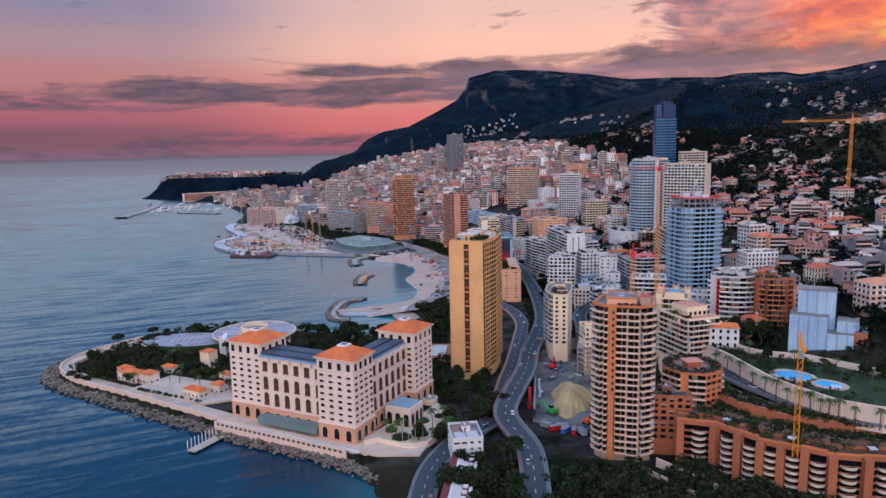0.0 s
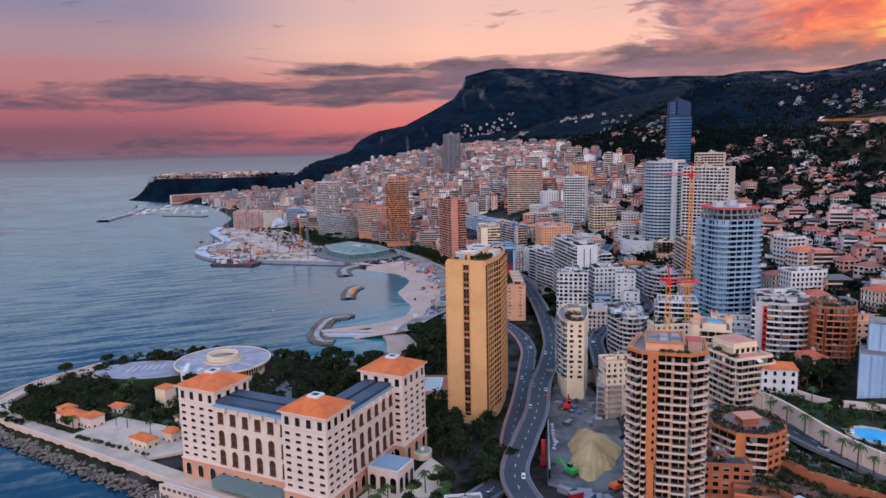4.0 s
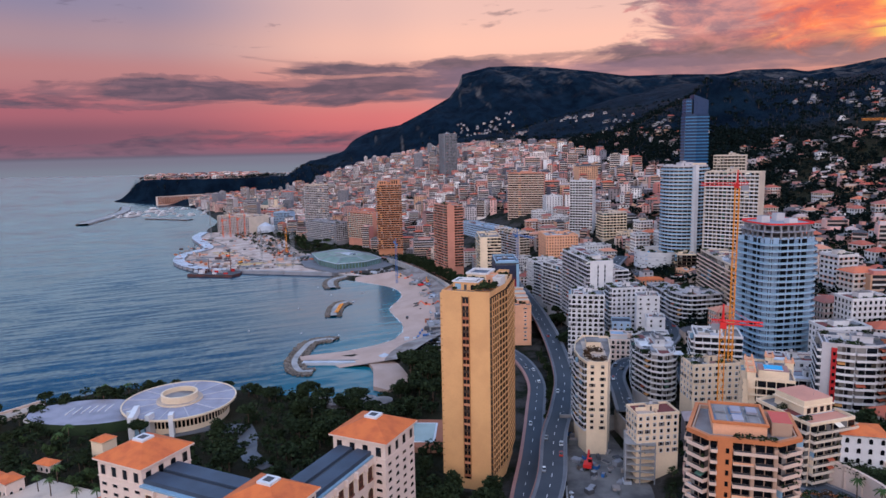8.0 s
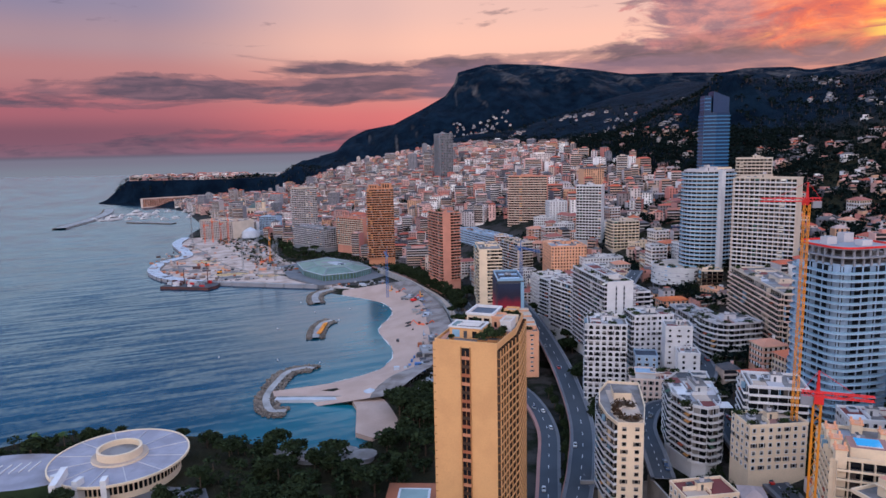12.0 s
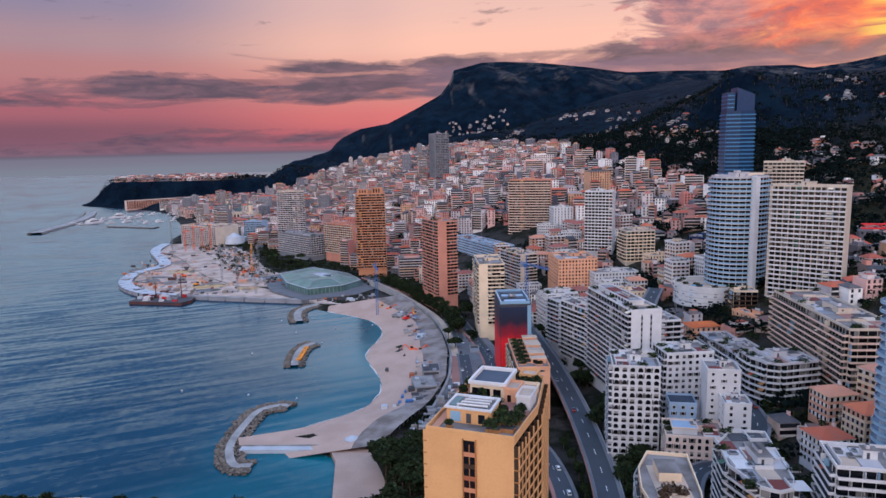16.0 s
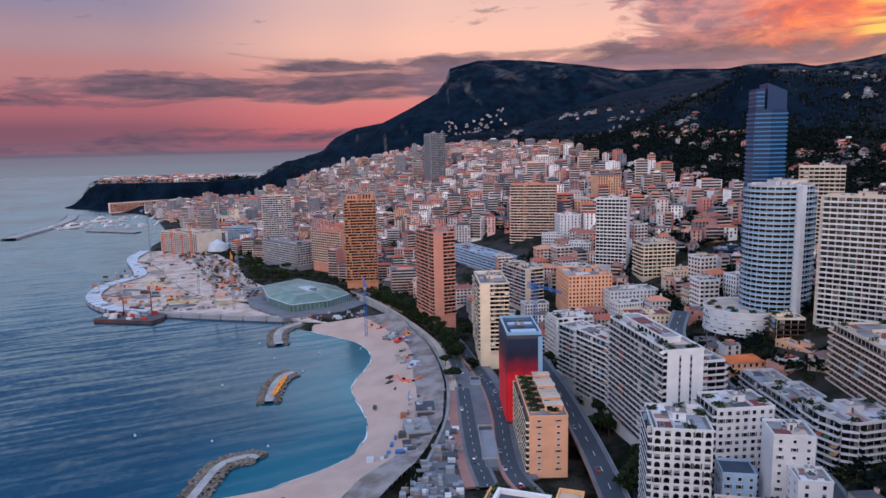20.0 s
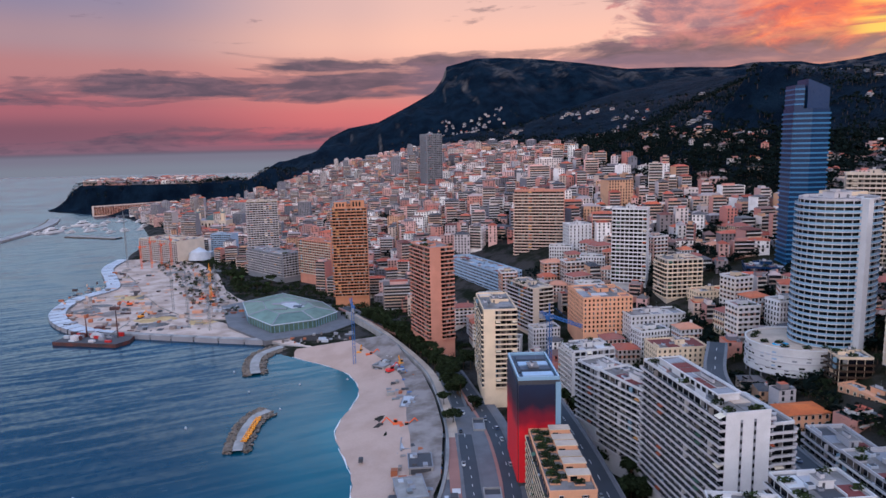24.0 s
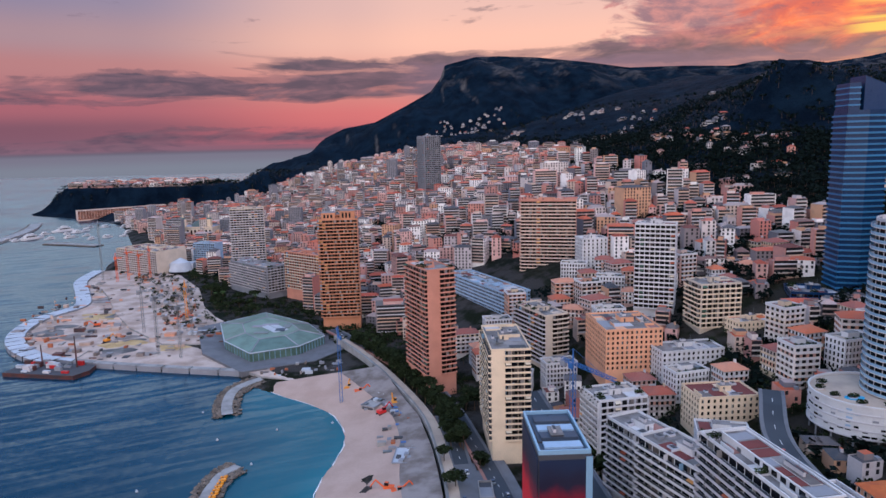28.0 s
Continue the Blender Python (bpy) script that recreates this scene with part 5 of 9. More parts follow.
for k, (x, y, r) in enumerate(((5.5, 3.2, 2.8), (8, 5, 2.0), (2.6, 5.4, 2.0), (1.2, 9, 1.8), (0.8, 13, 1.8), (1.8, 17, 2.2), (4.5, 20, 2.8), (7.4, 18, 2.2))):
    M = Mesh()
    M.prism([(x + r * math.cos(t), y + r * math.sin(t)) for t in np.linspace(0, 2 * math.pi, 11)[:-1]], 35.1, 35.9, BEIGE, TRUNK)
    clump(M, (x, y, 36.3), r * 1.05, 1.5, 90, RUSSET, grng2, 0.4)
    part("planter", M, slim, "roof bed of russet shrubs")
M = Mesh()
M.box(2, 9, 26, 36, 35.1, 38, CREAM, ROOFGREY)
part("plant_room", M, slim)
building("apartment_building", "curved white block with banded balconies", (97, 470), -4, [(4, 3), (9, 0), (14, 2), (17, 9), (22, 46), (10, 48), (1, 36), (-1, 18)], 46, WHITE,
         (("bal", 3, 1.3, WHITE), ("bal", 3, 1.3, WHITE), ("bal", 3, 1.3, WHITE), ("bal", 4, 1.0, WHITE), None, ("bal", 4, 1.3, WHITE), ("bal", 4, 1.3, WHITE), ("bal", 4, 1.3, WHITE)), base=22, garden=True, clutter=9)
keep_clear(106, 492, 24)
block("apartment_building", "white cubic block with small windows and a rust side wall", (116, 556), -10, 14, 14, 57, WHITE, ("win", 3.6, 1.1, 1.2), None, ("win", 3.6, 1.1, 1.2), base=26)
block("apartment_building", "small white block below the cubic one", (119, 544), -10, 11, 11, 46, WHITE, ("win", 5, 1.2, 1.5), ("win", 4, 1.1, 1.4), base=24, clutter=2)
block("office_building", "low blue-grey annexe with a slate roof", (103, 566), -10, 12, 12, 38, BLUEGREY, ("win", 3.6, 1.2, 1.4), ("win", 3.6, 1.2, 1.4), roof=SLATE, base=22, clutter=0, category="building")
orn = block("villa", "ornate pale pink villa with roof terraces", (93, 540), -12, 24, 18, 34, PINK, ("win", 3.0, 1.4, 2.0, WHITE, True), ("win", 3.0, 1.4, 2.0, WHITE, True), base=18, clutter=3, garden=True, category="house")
M = Mesh()
M.box(3, 13, 3, 12, 16.05, 18.6, WHITE, BLUEGREY)
M.ring([(2.6, 2.6), (13.4, 2.6), (13.4, 12.4), (2.6, 12.4)], [(3, 3), (13, 3), (13, 12), (3, 12)], 18.6, 19.3, PINK)
part("roof_pavilion", M, orn, "roof pavilion with a pale blue terrace")
M = Mesh()
M.box(15, 22, 4, 13, 16.05, 16.3, MAROON)
part("roof_paving", M, orn)
block("apartment_building", "white balcony block with roof planters", (106, 580), 4, 23, 18, 57, WHITE, ("win", 3.2, 1.5, 1.6, WHITE), ("bal", 3.6, 1.3, WHITE), base=17, garden=True)
building("apartment_building", "rounded white block with banded balconies along the bend", (150, 572), 6, [(2, 3), (7, 0), (27, 2), (27, 22), (0, 24), (-1, 12)], 53, OFFWHITE,
         (("bal", 3.4, 1.4, WHITE), ("bal", 3.6, 1.4, WHITE), None, None, ("bal", 3.6, 1.4, WHITE), ("bal", 3.6, 1.4, WHITE)), base=32, garden=True, clutter=7)
block("apartment_building", "grey-white balcony wing stepping down the bend", (150, 597), 3, 18, 34, 48, OFFWHITE, None, ("bal", 3.6, 1.5, WHITE), None, base=30, garden=True, clutter=6)
block("apartment_building", "low grey-white wing with a plain flat roof", (154, 632), 1, 16, 32, 43, OFFWHITE, None, ("bal", 4, 1.3, OFFWHITE), None, base=30, clutter=2)
keep_clear(164, 584, 18)
block("villa", "cream villa with dusty pink roof", (78, 414), 8, 19, 12, 37, CREAM, ("win", 3, 1.2, 1.6), ("win", 3, 1.2, 1.6), roof=MAROON, base=18, category="house", clutter=1)
block("apartment_building", "cream block with rows of windows beside a crane", (113, 446), 5, 23, 14, 48, CREAM, ("win", 3.2, 1.2, 1.5), ("win", 3.2, 1.2, 1.5), base=28, garden=True)
block("apartment_building", "rounded white block with red roof rails", (119, 462), -14, 22, 18, 58, WHITE, ("bal", 3.6, 1.3, WHITE), ("bal", 3.6, 1.3, WHITE), base=30)
poolb = block("apartment_building", "cream apartment block with corner turrets and a rooftop pool", (117, 397), -20, 17, 26, 59, CREAM, ("log", 3.6, 1.3, CREAM), ("log", 3.8, 1.3, CREAM), ("win", 3.2, 1.4, 1.6, BEIGE), base=26, clutter=2)
M = Mesh()
M.box(4, 15, 2, 11, 33, 36.5, CREAM, PINKPAVE)
M.box(6, 13, 3.5, 9.5, 36.5, 36.8, WHITE, POOL)
part("rooftop_pool", M, poolb, "small bright blue rooftop pool")
for x, y in ((-0.4, -0.4), (-0.4, 8), (-0.4, 16), (15, 16), (8, 22)):
    M = Mesh()
    M.box(x, x + 3.2, y, y + 3.2, 20, 36.2, CREAM)
    M.box(x - 0.3, x + 3.5, y - 0.3, y + 3.5, 36.2, 36.6, PEACH)
    for u in (0, 2.6):
        for v in (0, 2.6):
            M.box(x + u, x + u + 0.6, y + v, y + v + 0.6, 36.6, 37.8, PEACH)
    part("turret", M, poolb, "cream corner turret with a notched top")
beige = block("apartment_building", "beige balcony block with salmon roof terraces", (124, 362), 18, 20, 26, 54, CREAM, ("bal", 3.6, 1.5, BEIGE), ("bal", 3.6, 1.4, BEIGE), ("bal", 3.6, 1.4, BEIGE), base=30, clutter=4, garden=True)
M = Mesh()
M.box(5, 18, 8, 22, 24, 29.5, CREAM, SALMON)
M.box(4.4, 18.6, 7.4, 22.6, 27, 27.4, CREAM)
for k in range(4):
    M.box(6.4 + k * 3, 8 + k * 3, 7.9, 8.0, 24.6, 26.6, GLASS)
part("penthouse", M, beige, "set-back penthouse with salmon roof")
M = Mesh()
M.box(1, 19, 1, 7, 24.02, 24.3, SALMON)
part("roof_paving", M, beige)
# white blocks with red-brown roofs above the hairpin
block("apartment_building", "white block with flat red-brown roof", (150, 428), -12, 20, 14, 47, WHITE, ("bal", 3.4, 1.2, WHITE), ("win", 3, 1.2, 1.4), ("win", 3, 1.2, 1.4), roof=MAROON, base=36, clutter=2)
block("apartment_building", "white block with flat red-brown roof", (150, 446), -12, 22, 14, 50, WHITE, ("win", 3.2, 1.4, 1.5), ("win", 3, 1.2, 1.4), ("win", 3, 1.2, 1.4), roof=MAROON, base=36, clutter=2)
roundred = building("apartment_building", "rounded white block with banded balconies and a red facade strip", (153, 410), -22, [(0, 0), (12, -1), (20, 1), (26, 6), (28, 14), (24, 22), (0, 22)], 69, OFFWHITE,
         (("bal", 3.6, 1.5, WHITE, 0.45), ("bal", 3.6, 1.5, WHITE), ("bal", 3.6, 1.5, WHITE), ("bal", 3.6, 1.5, WHITE), ("bal", 3.6, 1.5, WHITE), None, ("bal", 4, 1.2, WHITE)), base=39, garden=True, clutter=6)
M = Mesh()
M.box(3.4, 5.4, -1.4, 0.2, 1, 29, REDPAINT)
for k in range(9):
    M.box(3.9, 4.9, -1.46, -1.38, 2 + k * 3, 3.4 + k * 3, GLASS)
part("facade_strip", M, roundred, "bright red vertical facade strip")
keep_clear(166, 416, 20)
# netted building in two stacked volumes with a lower wing
net = thing("wrapped_building", "building wrapped in pale blue scaffold netting", "construction site", Matrix.Translation((176, 358, 38)) @ rot_z(-30))
keep_clear(188, 360, 20)
for nm, x0, x1, y0, y1, z1 in (("wrapped_wing", 0, 18, 0, 16, 20), ("wrapped_block", 3, 21, 8, 24, 32), ("wrapped_wing", 18, 30, -1, 12, 12), ("wrapped_wing", 22, 32, 4, 16, 18)):
    M = Mesh()
    n = 14
    fold = [(x0 + (x1 - x0) * k / n, y0 + 0.22 * (k % 2)) for k in range(n + 1)]
    M.prism(fold + [(x1, y1), (x0, y1)], -6, z1, FABRIC, ROOFGREY)
    part(nm, M, net)
    M = Mesh()
    for x in np.arange(x0, x1 + 0.1, 4.5):
        M.tube((x, y0 - 0.1, -4), (x, y0 - 0.1, z1 + 1.4), 0.07, 0.07, METAL, 4)
    M.box(x0 - 0.15, x1 + 0.15, y0 - 0.12, y0 - 0.02, z1 + 0.9, z1 + 1.0, METAL)
    part("scaffold_frame", M, net)
M = Mesh()
M.box(30, 36, 2, 18, -8, 13, TERRA, ROOFGREY)
part("brick_end", M, net, "bare terracotta end wall")
# rust-brown terraced block behind it
brown = building("terraced_apartments", "rust-brown terraced block with deep planted balconies", (176, 393), -14, [(0, 2), (3, 0), (13, 0), (16, 3), (16, 20), (0, 20)], 70, TERRA,
         (("log", 3.0, 1.6, ORANGE), ("log", 3.4, 1.6, ORANGE), ("log", 3.0, 1.6, ORANGE), ("log", 3.4, 1.4, ORANGE), None, ("log", 3.4, 1.6, ORANGE)), base=38, garden=True, clutter=6)
keep_clear(184, 402, 13)
block("terraced_apartments", "lower rust-brown wing with a tiled roof", (194, 404), -14, 22, 16, 60, PEACH, ("win", 3, 1.2, 1.4), ("win", 3, 1.2, 1.4), roof=TILE, base=44, garden=True, clutter=3)
# orange tiled tower
OT = [(0, 4), (4, 0), (20, 0), (25, 4), (25, 19), (3, 21)]
otow = building("apartment_tower", "orange-tiled apartment tower with wrap-around pale balconies", (61.5, 303), -16, OT, 77.5, BROWN,
         (("bal", 3.4, 1.6, STONEPINK), None, ("bal", 3.4, 1.6, STONEPINK), ("bal", 4, 1.4, STONEPINK), None, ("bal", 4, 1.5, STONEPINK)), base=7, garden=False, clutter=0)
keep_clear(76, 310, 20)
ba = {}
for nm, a, b, dp in (("long", 5.6, 15.9, 2.3), ("short", 5.6, 10.6, 1.8), ("end", 10.8, 15.9, 2.8), ("edge", 0.1, 1.8, 2.1)):
    B = Mesh()
    # dark slab tops again put the recess shade into the floors
    B.box(a, b, -dp, 0, 0, 0.36, STONEPINK, DARKGREY)
    B.box(a, b, -dp, -dp + 0.1, 0.36, 0.9, STONEPINK if nm != "short" else PEACH)
    for x in (a, b - 0.1):
        B.box(x, x + 0.1, -dp + 0.1, 0, 0.36, 0.9, STONEPINK)
    ba[nm] = B.data("balcony")
gl = glazing_mesh(16, 3.0, 6, BROWN, 0.1).data("glazing_strip")
for k in range(23):
    mm = edge_matrix((4, 0), (20, 0), 1.5 + k * 3.0)
    part("glazing_strip", gl, otow, m=mm @ Matrix.Translation((0, 0, 0.3)))
    for nm in (("long", "edge") if k % 3 else ("short", "end", "edge")):
        part("balcony", ba[nm], otow, m=mm)
M = Mesh()
M.box(5.8, 9.4, -1.6, 0.6, 30, 71, ORANGE)
for k in range(13):
    M.box(7.8, 8.6, -1.68, -1.58, 31.5 + k * 3, 32.8 + k * 3, GLASS)
part("stair_tower", M, otow, "orange tiled stair shaft")
M = Mesh()
M.box(6.2, 8.8, -0.9, 0.6, -4, 30, ORANGE)
part("stair_tower", M, otow, "orange tiled stair shaft")
for x in (13.9, 19.2):
    M = Mesh()
    M.box(x, x + 0.9, -1.5, 0.4, 0, 69.5, BROWN)
    part("facade_pier", M, otow)
M = Mesh()
M.ring(outset(OT, 1.4), outset(OT, 0.4), 70.4, 71.6, ORANGE)
part("parapet_band", M, otow, "broad orange parapet round the roof")
M = Mesh()
M.box(5, 18, 3, 17, 70.5, 73.6, PEACH, ROOFGREY)
M.ring([(4.6, 2.6), (18.4, 2.6), (18.4, 17.4), (4.6, 17.4)], [(5.2, 3.2), (17.8, 3.2), (17.8, 16.8), (5.2, 16.8)], 73.6, 74.3, ORANGE)
part("penthouse", M, otow)
M = Mesh()
M.box(19.4, 24.2, 5, 13, 70.5, 74.2, BROWN, REDPAINT)
part("red_roofed_hut", M, otow, "roof hut with a red roof")
for k, (x, y) in enumerate(((5.6, 4), (9.6, 4), (5.6, 10), (9.6, 10), (13.6, 4), (13.6, 10))):
    M = Mesh()
    M.box(x, x + 3.2, y, y + 4.6, 73.6, 73.8, METAL if k % 3 else BLUEBAND)
    M.box(x + 0.3, x + 2.9, y + 0.3, y + 4.3, 73.8, 74.0 + 0.4 * (k % 2), LILAC if k % 2 else ROOFGREY)
    part("solar_panel" if k % 2 else "roof_light", M, otow)
for k in range(4):
    M = Mesh()
    x = 9.6 + k * 2.7
    M.box(x, x + 2.3, -1.0, 0.6, 70.5, 71.4, ORANGE, DARKGREY)
    clump(M, (x + 1.2, -0.2, 71.7), 1.3, 0.8, 60, LEAF, grng2, 0.35)
    part("planter", M, otow, "roof planter with dark shrubs")
# unfinished concrete frame beside the pit
frame_b = thing("unfinished_building", "bare concrete frame building beside the excavation", "construction site", Matrix.Translation((73, 414, 6)) @ rot_z(-12))
keep_clear(80, 422, 12)
for k in range(6):
    M = Mesh()
    M.box(0, 13, 0, 15, k * 3.1 + 2.8, k * 3.1 + 3.1, QUAY)
    part("floor_slab", M, frame_b)
for x in (0.1, 6.3, 12.4):
    for y in (0.1, 7, 14.4):
        M = Mesh()
        M.box(x, x + 0.5, y, y + 0.5, -2, 18.8, GREY)
        part("column", M, frame_b)
M = Mesh()
M.box(4.8, 8.5, 5, 11, -2, 20.5, GREY)
part("lift_core", M, frame_b)


# ---------------------------------------------------------------- the seaside hotel
hm = Matrix.Translation((-52.7, 318, 6)) @ rot_z(-25)
keep_clear(-85, 350, 50)
keep_clear(-45, 350, 45)
hotel = thing("seaside_hotel", "large pink seaside hotel with orange hipped roofs and arches", "hotel", hm)
WH = 42


def pavilion(x0, x1, y0, y1):
    M = Mesh()
    M.box(x0, x1, y0, y1, 8, WH, PINK)
    M.box(x0 - 0.35, x1 + 0.35, y0 - 0.35, y1 + 0.35, -6, 8, HOTELBASE)
    M.box(x0 - 0.6, x1 + 0.6, y0 - 0.6, y1 + 0.6, 8, 8.6, PINK)
    M.box(x0 - 0.25, x1 + 0.25, y0 - 0.25, y1 + 0.25, WH - 6.4, WH - 6, PINK)
    pav = part("pavilion", M, hotel)
    M = Mesh()
    e, cx, cy, k = 1.2, (x0 + x1) / 2, (y0 + y1) / 2, 2.6
    a = [(x0 - e, y0 - e), (x1 + e, y0 - e), (x1 + e, y1 + e), (x0 - e, y1 + e)]
    b = [(cx - k, cy - k), (cx + k, cy - k), (cx + k, cy + k), (cx - k, cy + k)]
    for i in range(4):
        j = (i + 1) % 4
        M.poly([(*a[i], WH + 0.4), (*a[j], WH + 0.4), (*b[j], WH + 4.6), (*b[i], WH + 4.6)], TILE)
        M.poly([(*a[i], WH - 0.2), (*a[j], WH - 0.2), (*a[j], WH + 0.4), (*a[i], WH + 0.4)], PINK)
    M.poly([(*p, WH - 0.2) for p in a][::-1], PINK)
    part("hipped_roof", M, hotel, "orange tiled hipped roof")
    M = Mesh()
    M.box(cx - k, cx + k, cy - k, cy + k, WH + 4.0, WH + 5.4, WHITE)
    M.box(cx - 1.4, cx + 1.4, cy - 1.4, cy + 1.4, WH + 5.4, WH + 5.5, DARKGREY)
    part("roof_lantern", M, hotel)
    small, tall, arch = window_mesh(2.5, 1.25, PINK).data("window"), window_mesh(2.3, 3.6, PINK).data("window"), window_mesh(3.2, 5.6, CREAM, True).data("arched_window")
    half = window_mesh(2.5, 1.7, PINK, True).data("arched_window")
    for (p, q) in (((x0, y0), (x1, y0)), ((x1, y0), (x1, y1)), ((x0, y1), (x0, y0))):
        L = math.hypot(q[0] - p[0], q[1] - p[1])
        for c in range(4):
            u = (c + 0.5) * L / 4
            for r in range(8):
                part("window", half if r in (2, 5) else small, pav, m=edge_matrix(p, q, 10.2 + r * 3.2) @ Matrix.Translation((u, 0, 0)))
            part("window", tall, pav, m=edge_matrix(p, q, WH - 5.4) @ Matrix.Translation((u, 0, 0)))
        for c in range(3):
            part("arched_window", arch, pav, m=edge_matrix(p, q, 0.8) @ Matrix.Translation(((c + 0.5) * L / 3, -0.4, 0)))


def loggia_mesh(w, h, arched):
    """Brown-screened loggia with a pale surround, a rail and a mullion."""
    M = window_mesh(w, h, CREAM, arched)
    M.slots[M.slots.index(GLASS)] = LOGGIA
    for k in (-0.25, 0.25):
        M.box(w * k - 0.09, w * k + 0.09, -0.16, -0.04, 0, h * (0.8 if arched else 1), SCREENRED)
    M.box(-w / 2, w / 2, -0.18, -0.05, h * 0.48, h * 0.54, SCREENRED)
    M.box(-w / 2 - 0.1, w / 2 + 0.1, -0.5, 0, -0.15, 0.12, PINK)
    M.box(-w / 2, w / 2, -0.48, -0.4, 0.12, 1.0, SCREENRED)
    return M.data("loggia")


def hotel_wing(x0, x1, y0, y1, faces, along_x):
    M = Mesh()
    M.box(x0, x1, y0, y1, 8, 36, PINK)
    M.box(x0, x1, y0, y1, -6, 8, HOTELBASE)
    wing = part("wing", M, hotel)
    M = Mesh()
    M.box(x0 - 0.05, x1 + 0.05, y0 - 0.8, y1 + 0.8, 36, 36.7, PALEGLASS)
    if along_x:
        c = (y0 + y1) / 2
        for a, b in ((y0 + 1, c - 1), (c + 1, y1 - 1)):
            M.box(x0, x1, a, b, 36.7, 38.2, SLATE)
        M.box(x0, x1, c - 1, c + 1, 36.7, 37.2, DARKGREY)
    else:
        c = (x0 + x1) / 2
        for a, b in ((x0 + 1, c - 1), (c + 1, x1 - 1)):
            M.box(a, b, y0, y1, 36.7, 38.2, SLATE)
        M.box(c - 1, c + 1, y0, y1, 36.7, 37.2, DARKGREY)
    part("slate_roof", M, hotel, "dark blue-grey flat slate roof")
    arch, top, low = loggia_mesh(3.3, 7.2, True), loggia_mesh(3.3, 5.6, False), window_mesh(3.4, 5.0, CREAM, True).data("arched_window")
    for p, q in faces:
        L = math.hypot(q[0] - p[0], q[1] - p[1])
        n = max(3, round(L / 6.4))
        for c in range(n):
            u = Matrix.Translation(((c + 0.5) * L / n, 0, 0))
            for z in (9.4, 18.2):
                part("loggia", arch, wing, m=edge_matrix(p, q, z) @ u)
            part("loggia", top, wing, m=edge_matrix(p, q, 28.0) @ u)
            part("arched_window", low, wing, m=edge_matrix(p, q, 0.8) @ u)
            M = Mesh()
            M.box(-0.35, 0.35, -1.4, 0, 33.6, 36.0, PINK)
            part("roof_bracket", M, hotel, m=edge_matrix(p, q, 0) @ Matrix.Translation(((c + 1.0) * L / n - 0.3, 0, 0)))


pavilion(-83.5, -62, 5.5, 27)
pavilion(-21, 0.5, 0, 18)
pavilion(-18.5, 4, 55, 77)
hotel_wing(-62, -21, 5, 22, (((-62, 5), (-21, 5)),), True)
hotel_wing(-17, -1, 18, 55, (((-1, 18), (-1, 55)),), False)
M = Mesh()
M.box(-60, -22, -1.5, 4.6, 1.5, 5.2, AWNING)
part("terrace_canopy", M, hotel, "slate green terrace canopy")
M = Mesh()
M.box(0.9, 16, 28, 42, -3, 10, PINK)
M.box(2, 15, 29, 41, 10, 10.6, PALEGLASS)
porch = part("entrance_porch", M, hotel, "pink arched porch with pale green glass roof")
pm = window_mesh(3.0, 7.0, PINK, True).data("arched_window")
for k in range(3):
    part("arched_window", pm, porch, m=edge_matrix((16, 28), (16, 42), 0) @ Matrix.Translation((2.4 + 4.6 * k, 0, 0)))
    part("arched_window", pm, porch, m=edge_matrix((0.9, 28), (16, 28), 0) @ Matrix.Translation((2.6 + 5 * k, 0, 0)))
# forecourt: curved wall, drive, planted islands, flags
fw = [V3((-48, 317, 6)), V3((-42, 321, 6)), V3((-35, 317, 6)), V3((-29, 314, 6)), V3((-23, 313.5, 6)), V3((-17, 316, 6)), V3((-13, 322, 6)), V3((-12, 330, 6))]
M = Mesh()
for a, b in zip(fw, fw[1:]):
    e = (b - a).normalized() * 0.02
    n = V3((e.y, -e.x, 0)).normalized() * 0.4
    for z0, z1, k, mt in ((1, 7.6, 1.0, PINK), (7.6, 7.9, 1.3, CREAM)):
        q = [a - n * k, b - n * k, b + n * k, a + n * k]
        M.prism([(p.x, p.y) for p in q][::-1], z0, z1, mt)
solid("forecourt_wall", M, "curved pink forecourt wall with pale coping", "wall", kind="structure")
M = Mesh()
M.prism([(-50, 320), (-42, 322), (-30, 316), (-18, 318), (-13, 328), (-4, 356), (-14, 372), (-24, 350), (-38, 344), (-48, 326)], 2, 6.05, BEIGE)
solid("forecourt", M, "pale sandy hotel forecourt and drive", "courtyard", kind="structure")
frng = random.Random(71)
for x, y, r in ((-21, 344, 4.2), (-30, 324, 5.0), (-20, 327, 3.4), (-36, 332, 3.0), (-12, 350, 2.6)):
    M = Mesh()
    M.prism(disc(r, 18), 0, 0.6, CREAM, GRASSY)
    for k in range(7):
        t = k * 0.9
        clump(M, (r * 0.6 * math.cos(t), r * 0.6 * math.sin(t), 1.0), r * 0.4, 0.9, 50, PALMY, frng, 0.35)
    solid("planted_island", M, "round kerbed flower bed with low shrubs", "flower bed", Matrix.Translation((x, y, 6.05)), "forecourt beds")
for x, y in ((-28.9, 316.2), (-26, 316), (-22.5, 316), (-19, 317.2)):
    M = Mesh()
    M.tube((0, 0, 0), (0, 0, 9), 0.09, 0.05, WHITE, 6)
    M.tube((0, 0, 9), (0, 0, 9.3), 0.14, 0.02, METAL, 6)
    M.tube((0, 0, 0), (0, 0, 0.4), 0.3, 0.3, WHITE, 8)
    solid("flagpole", M, "slim white flagpole on the forecourt", "flagpole", Matrix.Translation((x, y, 6.05)), "forecourt flagpoles")
M = Mesh()
M.prism(disc(4.6, 24), -2, 1.6, CREAM)
M.prism(disc(4.0, 24), 1.6, 1.75, POOLDULL)
